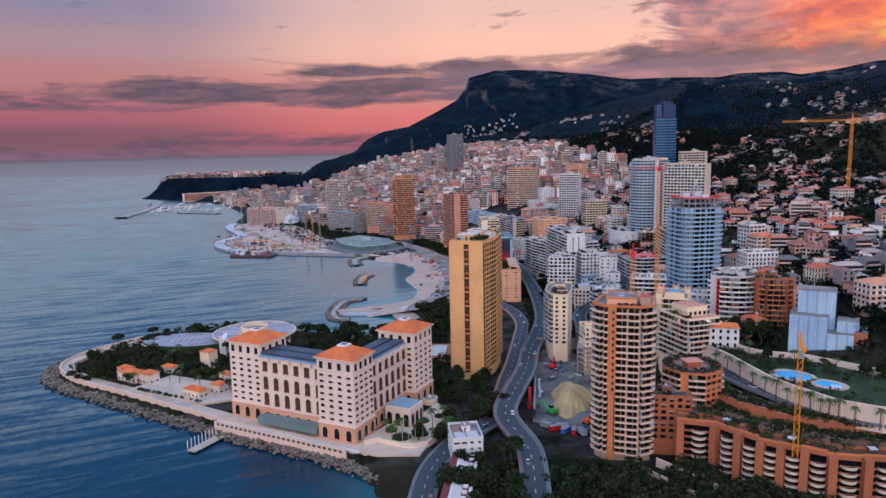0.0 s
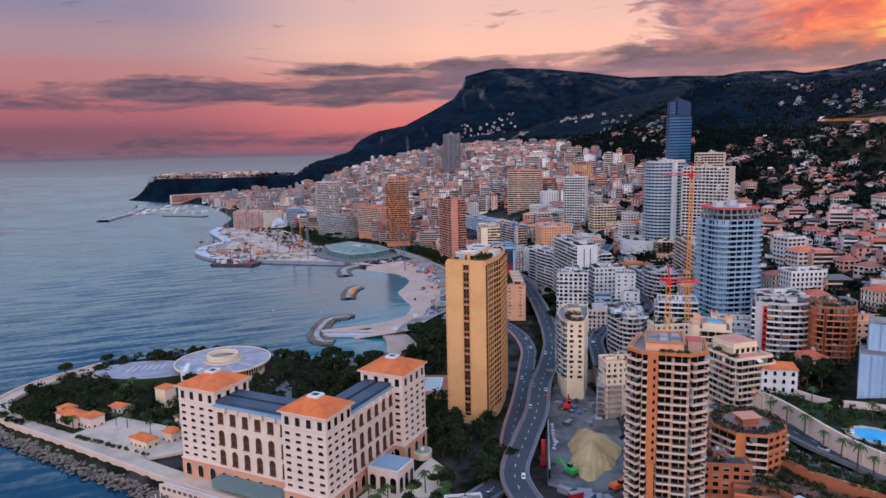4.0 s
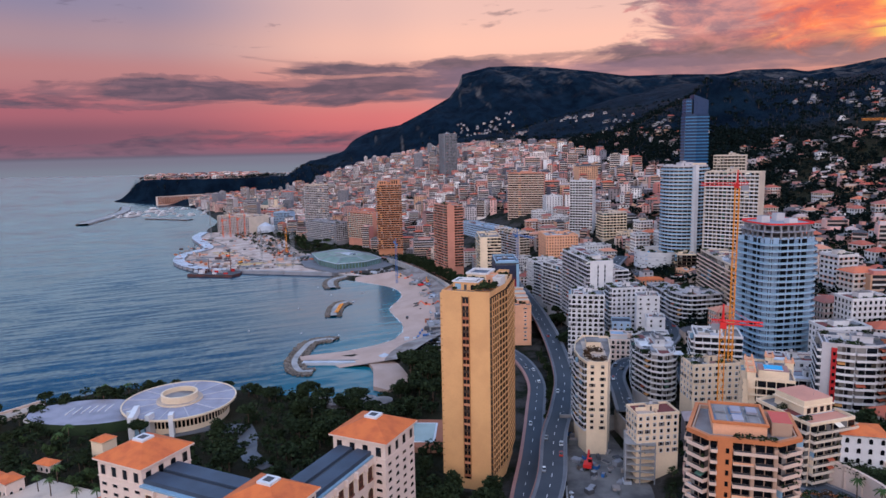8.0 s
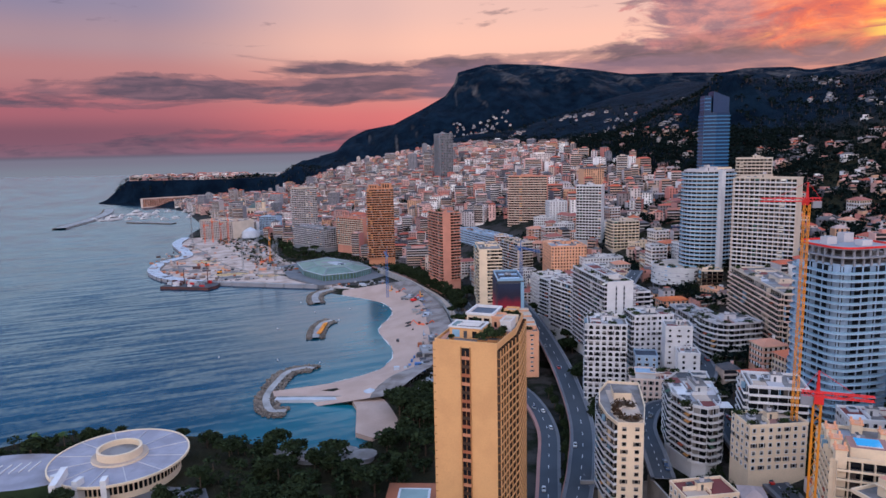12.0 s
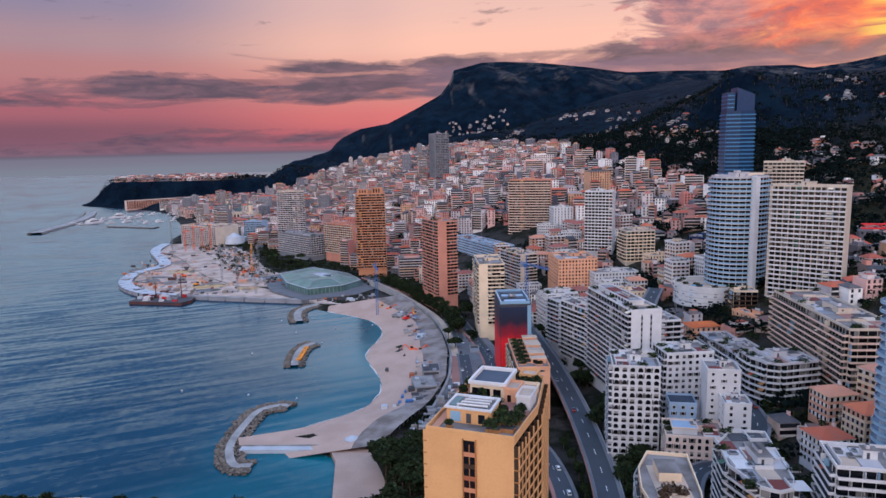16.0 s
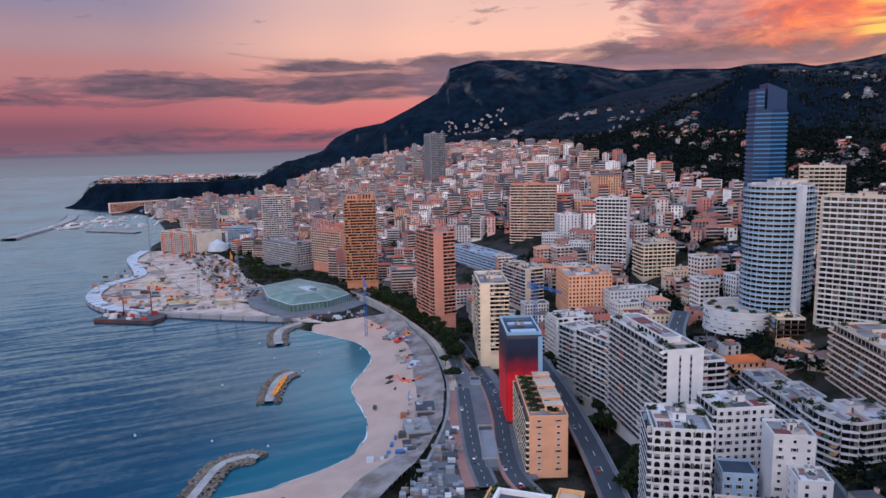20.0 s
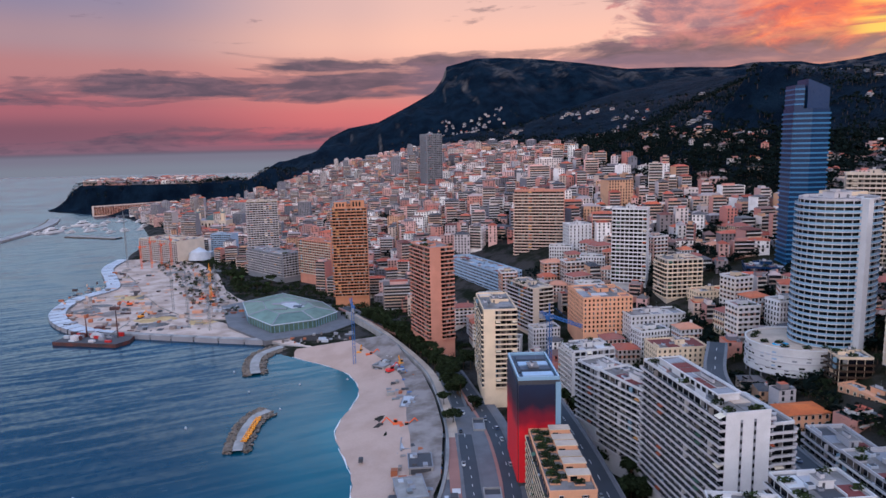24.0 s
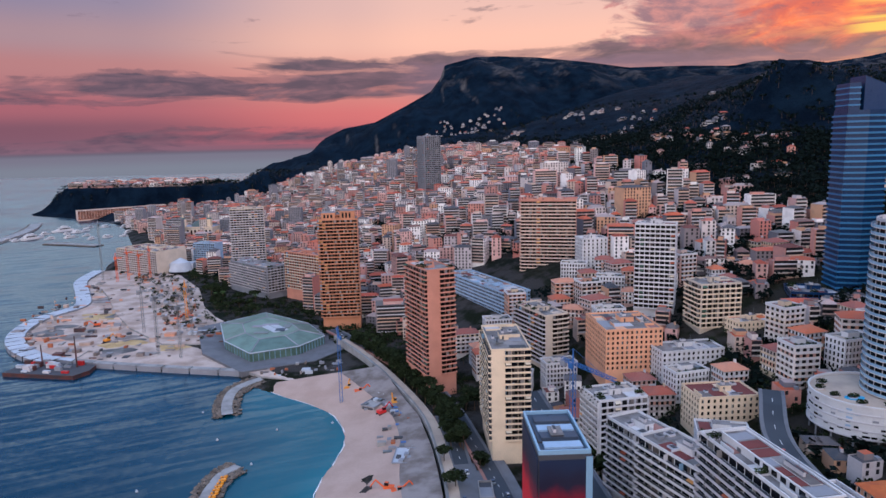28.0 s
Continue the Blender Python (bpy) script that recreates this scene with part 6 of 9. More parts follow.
M.prism(disc(1.0, 12), 1.75, 2.8, CREAM)
solid("fountain", M, "round pale stone fountain basin", "fountain", Matrix.Translation((-18, 376, 6)))


# ---------------------------------------------------------------- shore, roads and quays
def curve_points(pts, n=8):
    """A smooth line through points of 2 or 3 numbers."""
    P = [V3((*p, 0)) if len(p) == 2 else V3(p) for p in pts]
    P = [P[0] * 2 - P[1]] + P + [P[-1] * 2 - P[-2]]
    out = []
    for i in range(1, len(P) - 2):
        a, b, c, d = P[i - 1:i + 3]
        for k in range(n):
            t = k / n
            out.append(0.5 * (2 * b + (c - a) * t + (2 * a - 5 * b + 4 * c - d) * t * t + (3 * b - a - 3 * c + d) * t ** 3))
    return out + [P[-2]]


def normals(line):
    out = []
    for i, p in enumerate(line):
        d = line[min(i + 1, len(line) - 1)] - line[max(i - 1, 0)]
        out.append(V3((d.y, -d.x, 0)).normalized())
    return out


def ribbon(line, lo, hi, dz, thick, mat, M=None, side=None):
    """A band along a line from offset lo to hi (right of travel is above zero)."""
    M = M or Mesh()
    ns = normals(line)
    for i in range(len(line) - 1):
        q = []
        for p, n in ((line[i], ns[i]), (line[i + 1], ns[i + 1])):
            q.append((p + n * lo + V3((0, 0, dz)), p + n * hi + V3((0, 0, dz))))
        (a, b), (c, d) = q
        k = V3((0, 0, thick))
        M.poly([a, b, d, c], mat)
        M.poly([a - k, a, c, c - k], side or mat)
        M.poly([b, b - k, d - k, d], side or mat)
        M.poly([b - k, a - k, c - k, d - k], side or mat)
    return M


ROADS = []


def road(name, pts, width, label, raised=True, pillars=True, rose=False):
    line = curve_points(pts)
    M = ribbon(line, -width / 2, width / 2, 0, 1.2 if raised else 0.4, ASPHALT, side=GREY)
    ob = solid(name, M, label, "road", kind="structure")
    for s in (-1, 1):
        e = s * width / 2
        K = ribbon(line, min(e, e + s * 1.6), max(e, e + s * 1.6), 0.18, 1.5, PINKPAVE if rose and s < 0 else KERBGREY)
        part("pavement", K, ob)
        if raised:
            part("parapet", ribbon(line, min(e + s * 1.55, e + s * 1.8), max(e + s * 1.55, e + s * 1.8), 0.95, 1.2, PINKPAVE if s < 0 else GREY), ob)
    L = Mesh()
    for i in range(0, len(line) - 1, 2):
        ribbon([line[i], line[i].lerp(line[i + 1], 0.6)], -0.12, 0.12, 0.03, 0.02, LINE, L)
    tagged(part("lane_marking", L, ob), kind="stuff")
    if pillars:
        for i in range(2, len(line), 4):
            p = line[i]
            g = gz(p.x, p.y)
            if p.z - g > 2.5:
                K = Mesh()
                K.prism([(p.x + 1.2 * math.cos(t), p.y + 1.2 * math.sin(t)) for t in np.linspace(0, 2 * math.pi, 9)[:-1]], g - 1, p.z - 1.1, GREY)
                part("pillar", K, ob)
    ROADS.append((line, width))
    for p in line:
        keep_clear(p.x, p.y, width / 2 + 2.5)
    return line


main_road = road("road", [(26, 215, 7), (30, 262, 9), (31, 300, 11), (23, 338, 12.5), (31, 374, 13), (40.5, 408, 13), (48, 450, 13.2), (57, 484, 13.5), (66.5, 532, 14), (70.5, 600, 15), (70.5, 660, 16), (68, 720, 17), (62, 790, 18), (56, 850, 20)], 9, "grey two-lane viaduct road with pale parapets")
low_road = road("road", [(23, 372, 6), (28, 405, 6), (36, 445, 6), (45, 500, 6), (51, 545, 6), (47, 590, 6), (34, 630, 6), (32, 660, 6), (33, 700, 6), (31, 745, 6), (26, 780, 6), (19, 815, 6.2), (9, 862, 6.5), (-8, 910, 7), (-40, 965, 8), (-90, 1040, 9)], 8, "lower grey seafront road beside the viaduct", False, False, True)
sea_road = road("road", [(20, 622, 6), (16.5, 650, 6), (15, 683, 6), (14.5, 718, 6), (12.8, 772, 6), (9.5, 812, 6.2), (4, 850, 6.4)], 7.5, "seaward carriageway of the lower road", False, False)
side_road = road("road", [(57, 474, 13.3), (66, 474, 13), (78, 470, 14)], 8, "short link ramp between the two roads", False, False)
up_road = road("road", [(86, 462, 20), (88, 480, 22), (92, 508, 23), (104, 530, 24), (121, 528, 25), (128, 506, 26), (124, 478, 26), (124, 450, 25), (124, 432, 24), (112, 416, 22)], 7, "steep hairpin street between apartment blocks", False, False)
up_road2 = road("road", [(106, 512, 29), (137, 551, 33), (142, 590, 34), (146, 630, 34), (144, 672, 36), (140, 720, 44), (160, 770, 48)], 8, "street winding up between white blocks", False, False)
top_road = road("road", [(120, 372, 31), (132, 352, 32), (144, 320, 32), (158, 294, 32), (171, 280, 32.5), (215, 252, 34)], 8, "blue-grey street above the terracotta terraces", False, False)
near_road = road("road", [(-25, 215, 6), (-18, 255, 6), (-14, 290, 6), (-2, 320, 6.5), (18, 345, 7)], 9, "curving service road beside the hotel drive", False, False)

# beach between the water and the promenade
ys = np.arange(598, 930, 6.0)
wline = []
for y in ys:
    cand = [(a[0] + (b[0] - a[0]) * (y - a[1]) / (b[1] - a[1])) for a, b in zip(COAST, np.roll(COAST, -1, 0)) if (a[1] - y) * (b[1] - y) < 0 and -140 < a[0] < 60]
    wline.append(max(cand) if cand else -45)
wline = list(np.convolve(np.pad(wline, 4, mode='edge'), np.ones(9) / 9, 'valid'))
prom = np.interp(ys, (590, 640, 700, 752, 805, 852, 913, 935), (-38, -14, 0, 2, -3, -11, -34, -45))
M = Mesh()
cols = np.linspace(0, 1, 9) ** 1.2
for j in range(len(ys)):
    for c in cols:
        x = wline[j] - 9 + (prom[j] - wline[j] + 9) * c
        M.v.append((x, ys[j], max(0.14 * (x - wline[j]) + 0.6, gz(x, ys[j]) + 0.12 if c > 0.3 else -9) + 0.06 * math.sin(x * 0.9 + ys[j] * 0.5)))
for j in range(len(ys) - 1):
    for i in range(8):
        k = j * 9 + i
        M.f.append((k, k + 1, k + 10, k + 9))
        M.m.append(M.slot(SAND if i < 6 else DIRT))
bm_ = M.data("beach")
bm_.polygons.foreach_set("use_smooth", [True] * len(bm_.polygons))
tagged(new("beach", bm_), "pale pink curved sand beach with building works behind", "beach", kind="structure")
pl = curve_points([(-10, 640, 4), (2, 700, 5), (4, 752, 6), (-1, 805, 6.5), (-9.6, 852, 7), (-32, 913, 7.5), (-56, 966, 8), (-84, 1016, 9)])
ob = solid("promenade_wall", ribbon(pl, -0.8, 0.8, 1.2, 8, QUAY), "pale curved concrete promenade wall", "wall", kind="structure")
part("handrail", ribbon(pl, -0.1, 0.1, 2.2, 0.12, METAL), ob)
part("pavement", ribbon(pl, 0.9, 6.0, 0.2, 0.6, PAVING), ob)
part("pavement", ribbon([p for p in pl if p.y < 790], 6.0, 17.0, 0.05, 0.8, KERBGREY), ob)


def boulder(M, c, r, rng, mat=ROCK):
    """A rough stone with about a dozen faces."""
    base = [(0, 0, 1), (0.9, 0, 0.35), (0.25, 0.85, 0.4), (-0.75, 0.5, 0.35), (-0.7, -0.55, 0.3), (0.3, -0.9, 0.35), (0, 0, -0.8)]
    n = len(M.v)
    a = rng.uniform(0, 6.3)
    for x, y, z in base:
        k = r * rng.uniform(0.7, 1.3)
        M.v.append((c[0] + k * (x * math.cos(a) - y * math.sin(a)), c[1] + k * (x * math.sin(a) + y * math.cos(a)), c[2] + k * z * 0.8))
    for i in range(1, 6):
        j = i % 5 + 1
        M.f += [(n, n + i, n + j), (n + 6, n + j, n + i)]
        M.m += [M.slot(mat)] * 2


def rocks(name, label, line, spread, count, r, rng, z=0.3, lift=0.0):
    M = Mesh()
    for _ in range(count):
        i = rng.randrange(len(line) - 1)
        p = V3(line[i]).lerp(V3(line[i + 1]), rng.random())
        s = rng.uniform(-1, 1)
        boulder(M, (p.x + rng.uniform(-spread, spread), p.y + rng.uniform(-spread, spread), z + lift * rng.random()), r * rng.uniform(0.5, 1.3), rng)
    return solid(name, M, label, "rocks", kind="stuff")


rng = random.Random(5)
pen = curve_points([(-30, 290, 0), (-53, 305, 0), (-84, 323, 0), (-118, 339, 0), (-165, 366, 0), (-211, 393, 0), (-259, 422, 0), (-284, 452, 0), (-281, 490, 0), (-256, 530, 0)])
rocks("shore_rocks", "grey boulders along the sea wall of the peninsula", [p + n * 0.0 for p, n in zip(pen, normals(pen))], 5.5, 4200, 1.15, rng, 0.1, 2.0)
wl = [p + n * 6 + V3((0, 0, 5.2)) for p, n in zip(pen, normals(pen))][10:]
wall = solid("sea_wall", ribbon(wl, -0.6, 0.6, 1.0, 6, STONEPINK), "pale stone sea wall round the peninsula", "wall", kind="structure")
part("walkway", ribbon(wl, 0.7, 9, -0.2, 2, PAVING), wall)

# breakwaters
def breakwater(label, path, width, top, rock_side, seed):
    rng = random.Random(seed)
    line = curve_points(path, 6)
    ob = solid("breakwater", ribbon(line, -width / 2, width / 2, top, top + 3, QUAY), label, "breakwater")
    M = Mesh()
    for _ in range(int(len(line) * 46)):
        i = rng.randrange(len(line) - 1)
        p = line[i].lerp(line[i + 1], rng.random())
        n = normals(line)[i]
        o = rng.choice(rock_side) * (width / 2 + rng.uniform(0.2, 5.0))
        boulder(M, (p.x + n.x * o, p.y + n.y * o, rng.uniform(-0.3, top * 0.8)), rng.uniform(0.6, 1.5), rng)
    tagged(part("rubble_slope", M, ob, "heap of grey boulders"), kind="stuff")
    return ob


M = Mesh()
M.prism([(-111, 611), (-114, 620), (-88, 629), (-62, 641), (-44, 640), (-44, 604), (-70, 606)], -1, 2.0, SAND)
solid("sand_spit", M, "narrow sand spit beside the jetty", "beach", kind="structure")
M = Mesh()
M.prism([(-52, 552), (-42, 545), (-30, 556), (-26, 604), (-62, 605), (-56, 588)], -1, 2.6, SAND)
solid("lower_beach", M, "pale strip of sand below the pines", "beach", kind="structure")
breakwater("white concrete breakwater hook with boulders outside", [(-98, 588), (-108, 590), (-116, 612), (-116, 640), (-113, 660), (-103, 668), (-96, 666)], 4.4, 1.6, (-1, -1, 1), 1)
M = Mesh()
M.box(0, 56, -2.5, 2.5, -2, 2.1, CANVAS)
M.box(0.5, 55.5, 1.8, 2.5, 2.1, 2.7, QUAY)
solid("jetty", M, "long white concrete jetty out from the beach", "jetty", Matrix.Translation((-109, 607, 0)) @ rot_z(-2))
isl = breakwater("small rocky islet with pale concrete deck", [(-110, 745), (-113, 770), (-112, 792), (-106, 802)], 5.5, 1.6, (-1, -1, 1), 2)
M = Mesh()
for k in range(11):
    M.box(2.4 + 0.3 * (k % 3), 4.4 + 0.3 * (k % 2), k * 3.2, k * 3.2 + 1.8, 1.6, 2.7, YELLOWSTEEL)
    M.box(0.9, 2.0, k * 3.2 + 0.4, k * 3.2 + 1.7, 1.6, 2.2, YELLOWSTEEL)
solid("concrete_block_stack", M, "row of bright yellow marked blocks on the islet", "building material", Matrix.Translation((-112, 756, 0)))
breakwater("short rocky groyne at the end of the beach", [(-132, 872), (-138, 892), (-140, 915), (-132, 932), (-120, 944)], 7, 1.8, (-1, 1, -1), 3)
breakwater("long harbour mole with a beacon at its head", [(-790, 1585), (-800, 1640), (-812, 1740), (-850, 1900), (-905, 2030)], 22, 4, (-1, -1), 4)
breakwater("inner concrete harbour mole with boulders", [(-700, 1700), (-650, 1682), (-585, 1655)], 14, 2.5, (-1, 1), 6)

# land extension building site
SITE = [(-138, 952), (-228, 973), (-300, 995), (-345, 1028), (-374, 1072), (-384, 1125), (-371, 1180), (-398, 1240), (-440, 1320), (-452, 1392), (-400, 1410), (-300, 1330), (-230, 1180), (-150, 1020)]
M = Mesh()
M.prism(SITE, -5, 2.6, QUAY, SITEEARTH)
site = solid("land_extension", M, "pale earth platform of the land extension works", "building site", kind="structure")
cl = curve_points([(*p, 2.8) for p in SITE[:10]], 4)
for i in range(len(cl) - 1):
    c, e = cl[i].lerp(cl[i + 1], 0.02), cl[i].lerp(cl[i + 1], 0.98)
    M = Mesh()
    wd = 6 if i < 8 else 15
    ribbon([c, e], 0.4 - wd, 0.4, 1.4, 7, CANVAS if i > 6 else QUAY, M, side=GREY)
    for k in range(4):
        p = c.lerp(e, (k + 0.5) / 4)
        n = normals([c, e])[0]
        M.box(p.x + n.x * 0.6 - 0.5, p.x + n.x * 0.6 + 0.5, p.y + n.y * 0.6 - 0.5, p.y + n.y * 0.6 + 0.5, -2, 3.4, QUAY)
    part("caisson", M, site)
rng = random.Random(9)
M = Mesh()
for _ in range(620):
    x, y = rng.uniform(-420, -170), rng.uniform(990, 1360)
    if coast_distance(np.array([x]), np.array([y]))[0] > 60 or not (-0.52 * (y - 1000) - 345 < x < -0.42 * (y - 1000) - 150):
        continue
    h = 0.4 + 3.2 * rng.random() ** 2
    a, b = 0.6 + 4.5 * rng.random() ** 2, 0.6 + 2.6 * rng.random() ** 2
    M.box(x - a, x + a, y - b, y + b, 2.6, 2.6 + h, rng.choice([DIRT, GREY, DIRT, DIRT, QUAY, TERRA, SITEEARTH, SITEEARTH, DARKGREY, HULL, HOTELBASE]))
for _ in range(46):
    x, y = rng.uniform(-395, -190), rng.uniform(1000, 1330)
    if coast_distance(np.array([x]), np.array([y]))[0] > 60 or not (-0.52 * (y - 1000) - 340 < x < -0.42 * (y - 1000) - 155):
        continue
    r, k = rng.uniform(5, 15), rng.uniform(0, 6)
    M.prism([(x + r * 1.3 * math.cos(t) * (1 + 0.25 * math.sin(3 * t + k)), y + r * math.sin(t) * (1 + 0.2 * math.sin(2 * t + k))) for t in np.linspace(0, 2 * math.pi, 15)[:-1]], 2.5, 2.66 + 0.02 * rng.random(), rng.choice([DIRT, PITEARTH, HEAPSAND, SAND, HOTELBASE]))
YARD = [(-162, 1018), (-192, 1085), (-215, 1115), (-240, 1160), (-275, 1250), (-330, 1340), (-395, 1385), (-428, 1352), (-400, 1270), (-366, 1218), (-326, 1145), (-284, 1082), (-232, 1026)]
for _ in range(190):
    k = rng.random()
    y = 1035 + 330 * k
    x = float(np.interp(y, (1035, 1115, 1160, 1250, 1340, 1385), (-178, -220, -246, -284, -340, -400))) - rng.uniform(2, 48)
    a, b = 0.6 + 4.0 * rng.random() ** 2, 0.6 + 2.4 * rng.random() ** 2
    M.box(x - a, x + a, y - b, y + b, 4.2, 4.5 + 3.2 * rng.random() ** 2, rng.choice([DIRT, GREY, DIRT, QUAY, TERRA, SITEEARTH, DARKGREY, HULL, HOTELBASE, CANVAS]))
solid("site_clutter", M, "spoil heaps, cabins and stacked material on the site", "building material", kind="stuff")
M = Mesh()
M.prism(YARD, 0.5, 4.25, QUAY, SITEEARTH)
solid("works_ground", M, "pale trodden earth of the works yard above the platform", "building site", kind="structure")
M = Mesh()
M.prism([(-148, 956), (-126, 938), (-104, 928), (-84, 930), (-66, 946), (-64, 1004), (-84, 1000), (-102, 974), (-138, 958)], -2, 3.5, QUAY, SITEEARTH)
solid("works_ground", M, "pale trodden earth between the convention hall and the beach", "building site", kind="structure")
M = Mesh()
for _ in range(46):
    x, y = rng.uniform(-128, -70), rng.uniform(938, 965)
    a, b = 0.6 + 2.6 * rng.random() ** 2, 0.6 + 1.8 * rng.random() ** 2
    M.box(x - a, x + a, y - b, y + b, 3.45, 3.8 + 2.6 * rng.random() ** 2, rng.choice([DIRT, GREY, DIRT, QUAY, TERRA, CANVAS, DARKGREY]))
solid("yard_clutter", M, "cabins and stacked material beside the beach works", "building material", kind="stuff")


def excavator(x, y, z, a, paint):
    t = thing("excavator", "orange tracked excavator on bare earth", "excavator", Matrix.Translation((x, y, z)) @ rot_z(a) @ Matrix.Scale(1.5, 4), "building machines")
    M = Mesh()
    for s in (-1.2, 0.8):
        M.box(-2, 2, s, s + 0.5, 0, 0.9, DARKGREY)
    part("track", M, t)
    M = Mesh()
    M.box(-1.8, 1.5, -1.2, 1.2, 1.0, 2.1, paint)
    part("body", M, t)
    M = Mesh()
    M.box(0.2, 1.5, -1.1, 0.0, 2.1, 3.1, GLASS, paint)
    part("cab", M, t)
    M = Mesh()
    M.tube((1.4, 0.4, 1.8), (4.2, 0.4, 4.2), 0.3, 0.25, paint)
    M.tube((4.2, 0.4, 4.2), (6.0, 0.4, 1.8), 0.25, 0.2, paint)
    M.box(5.6, 6.6, 0.0, 0.8, 0.9, 1.8, DARKGREY)
    part("arm", M, t)


for x, y, z, a, p in ((-250, 1110, 2.6, 20, ORANGEMACH), (-240, 1120, 2.6, 120, ORANGEMACH), (-285, 1040, 2.6, 60, YELLOWSTEEL), (-320, 1095, 2.6, 200, ORANGEMACH),
                      (-20, 765, 2.4, 10, ORANGEMACH), (-24, 768, 2.4, 170, ORANGEMACH), (-34, 862, 3, 40, REDSTEEL), (-27, 876, 3, 100, YELLOWSTEEL), (-52, 898, 3, 10, ORANGEMACH), (-60, 905, 3, 80, YELLOWSTEEL)):
    excavator(x, y, z, a, p)
rng = random.Random(12)
M = Mesh()
for _ in range(420):
    y = rng.uniform(640, 925)
    x = float(np.interp(y, (590, 640, 700, 752, 805, 852, 913, 935), (-38, -14, 0, 2, -3, -11, -34, -45))) - abs(rng.gauss(0, 9)) - 1
    h, a, b = rng.uniform(0.4, 2.6), rng.uniform(0.5, 2.6), rng.uniform(0.5, 2.0)
    M.box(x - a, x + a, y - b, y + b, 2.0, 3.2 + h, rng.choice([CANVAS, GREY, DIRT, TERRA, DARKGREY, QUAY, STEELBLUE, METAL]))
solid("beach_works_clutter", M, "cabins, pallets and pipes of the beach works", "building material", kind="stuff")
for k in range(3):
    M = Mesh()
    M.box(-1.4, 1.4, -3, 3, 0, 3.4, CANVAS)
    M.box(-1.5, 1.5, -3.1, 3.1, 3.4, 3.6, WHITE)
    M.box(1.38, 1.46, -0.5, 0.5, 0.1, 2.2, DARKGREY)
    solid("site_cabin", M, "white site cabin on the beach works", "cabin", Matrix.Translation((-38 + k * 3.2, 893 - k * 2.2, 3)) @ rot_z(30))


def tower_crane(x, y, z, h, jib, a, paint, label, jib_paint=None):
    """Lattice mast, slewing jib, counter-jib with its blocks."""
    t = thing("tower_crane", label, "tower crane", Matrix.Translation((x, y, z)) @ rot_z(a))
    jp = jib_paint or paint

    def lattice(p, q, w, n, mat):
        M = Mesh()
        p, q = V3(p), V3(q)
        d = q - p
        u = V3((0, 1, 0)) if abs(d.normalized().y) < 0.5 else V3((1, 0, 0))
        v = d.cross(u).normalized() * w
        u = d.cross(v).normalized() * w
        cs = [(u + v), (u - v), (-u - v), (-u + v)]
        for c in cs:
            M.tube(p + c, q + c, 0.16, 0.16, mat, 4)
        for k in range(n):
            for c, e in zip(cs, cs[1:] + cs[:1]):
                M.tube(p + d * k / n + c, p + d * (k + 1) / n + e, 0.09, 0.09, mat, 3)
        return M

    part("mast", lattice((0, 0, -2), (0, 0, h), 0.9, int(h / 3), paint), t)
    part("jib", lattice((0, 0, h + 1.5), (jib, 0, h + 1.5), 0.6, int(jib / 3), jp), t)
    part("counter_jib", lattice((0, 0, h + 1.5), (-jib * 0.3, 0, h + 1.5), 0.6, 4, jp), t)
    M = Mesh()
    M.box(-jib * 0.3, -jib * 0.3 + 3, -0.8, 0.8, h - 1.5, h + 1.0, GREY)
    part("counterweight", M, t)
    M = Mesh()
    M.box(-1, 1.2, -1.9, -0.6, h - 0.6, h + 1.6, jp)
    part("cab", M, t)
    M = Mesh()
    M.tube((0, 0, h + 1), (0, 0, h + 8), 0.6, 0.2, jp, 4)
    M.tube((0, 0, h + 8), (jib * 0.7, 0, h + 2), 0.07, 0.07, jp, 3)
    M.tube((0, 0, h + 8), (-jib * 0.28, 0, h + 2), 0.07, 0.07, jp, 3)
    part("apex", M, t)


tower_crane(96, 372, 22, 66, 13, -20, YELLOWSTEEL, "yellow tower crane with red jib above white blocks", REDSTEEL)
tower_crane(132.5, 452, 34, 98, 16, 170, YELLOWSTEEL, "tall orange tower crane with red head beside the round tower", REDSTEEL)
tower_crane(134, 262, 26, 42, 22, 65, YELLOWSTEEL, "yellow tower crane among the terracotta terraces")
tower_crane(356, 630, 95, 70, 60, 175, YELLOWSTEEL, "orange tower crane on the hillside")
tower_crane(-62, 886, 3, 42, 24, 100, STEELBLUE, "blue tower crane on the beach works")
tower_crane(59, 742, 14, 58, 26, -62, STEELBLUE, "blue tower crane behind the wrapped office tower")
tower_crane(-425, 1330, 3, 70, 36, 60, METAL, "grey crane at the corner of the land extension")
tower_crane(-225, 1000, 3, 46, 10, 60, METAL, "thin grey piling mast on the site")
tower_crane(-203, 990, 3, 40, 8, 60, METAL, "thin grey piling mast on the site")
tower_crane(-262, 1062, 3, 38, 12, 20, METAL, "grey mobile crane on the land extension")
tower_crane(-236, 1098, 3, 34, 10, 100, YELLOWSTEEL, "small yellow crane on the land extension")
tower_crane(-214, 1048, 3, 42, 9, -30, METAL, "grey mobile crane on the land extension")
for k in range(4):
    tower_crane(-395 + 10 * k, 1305 + 9 * k, 3, 30 + 5 * (k % 2), 8, 30 * k, ORANGEMACH, "orange piling rig on the quay")

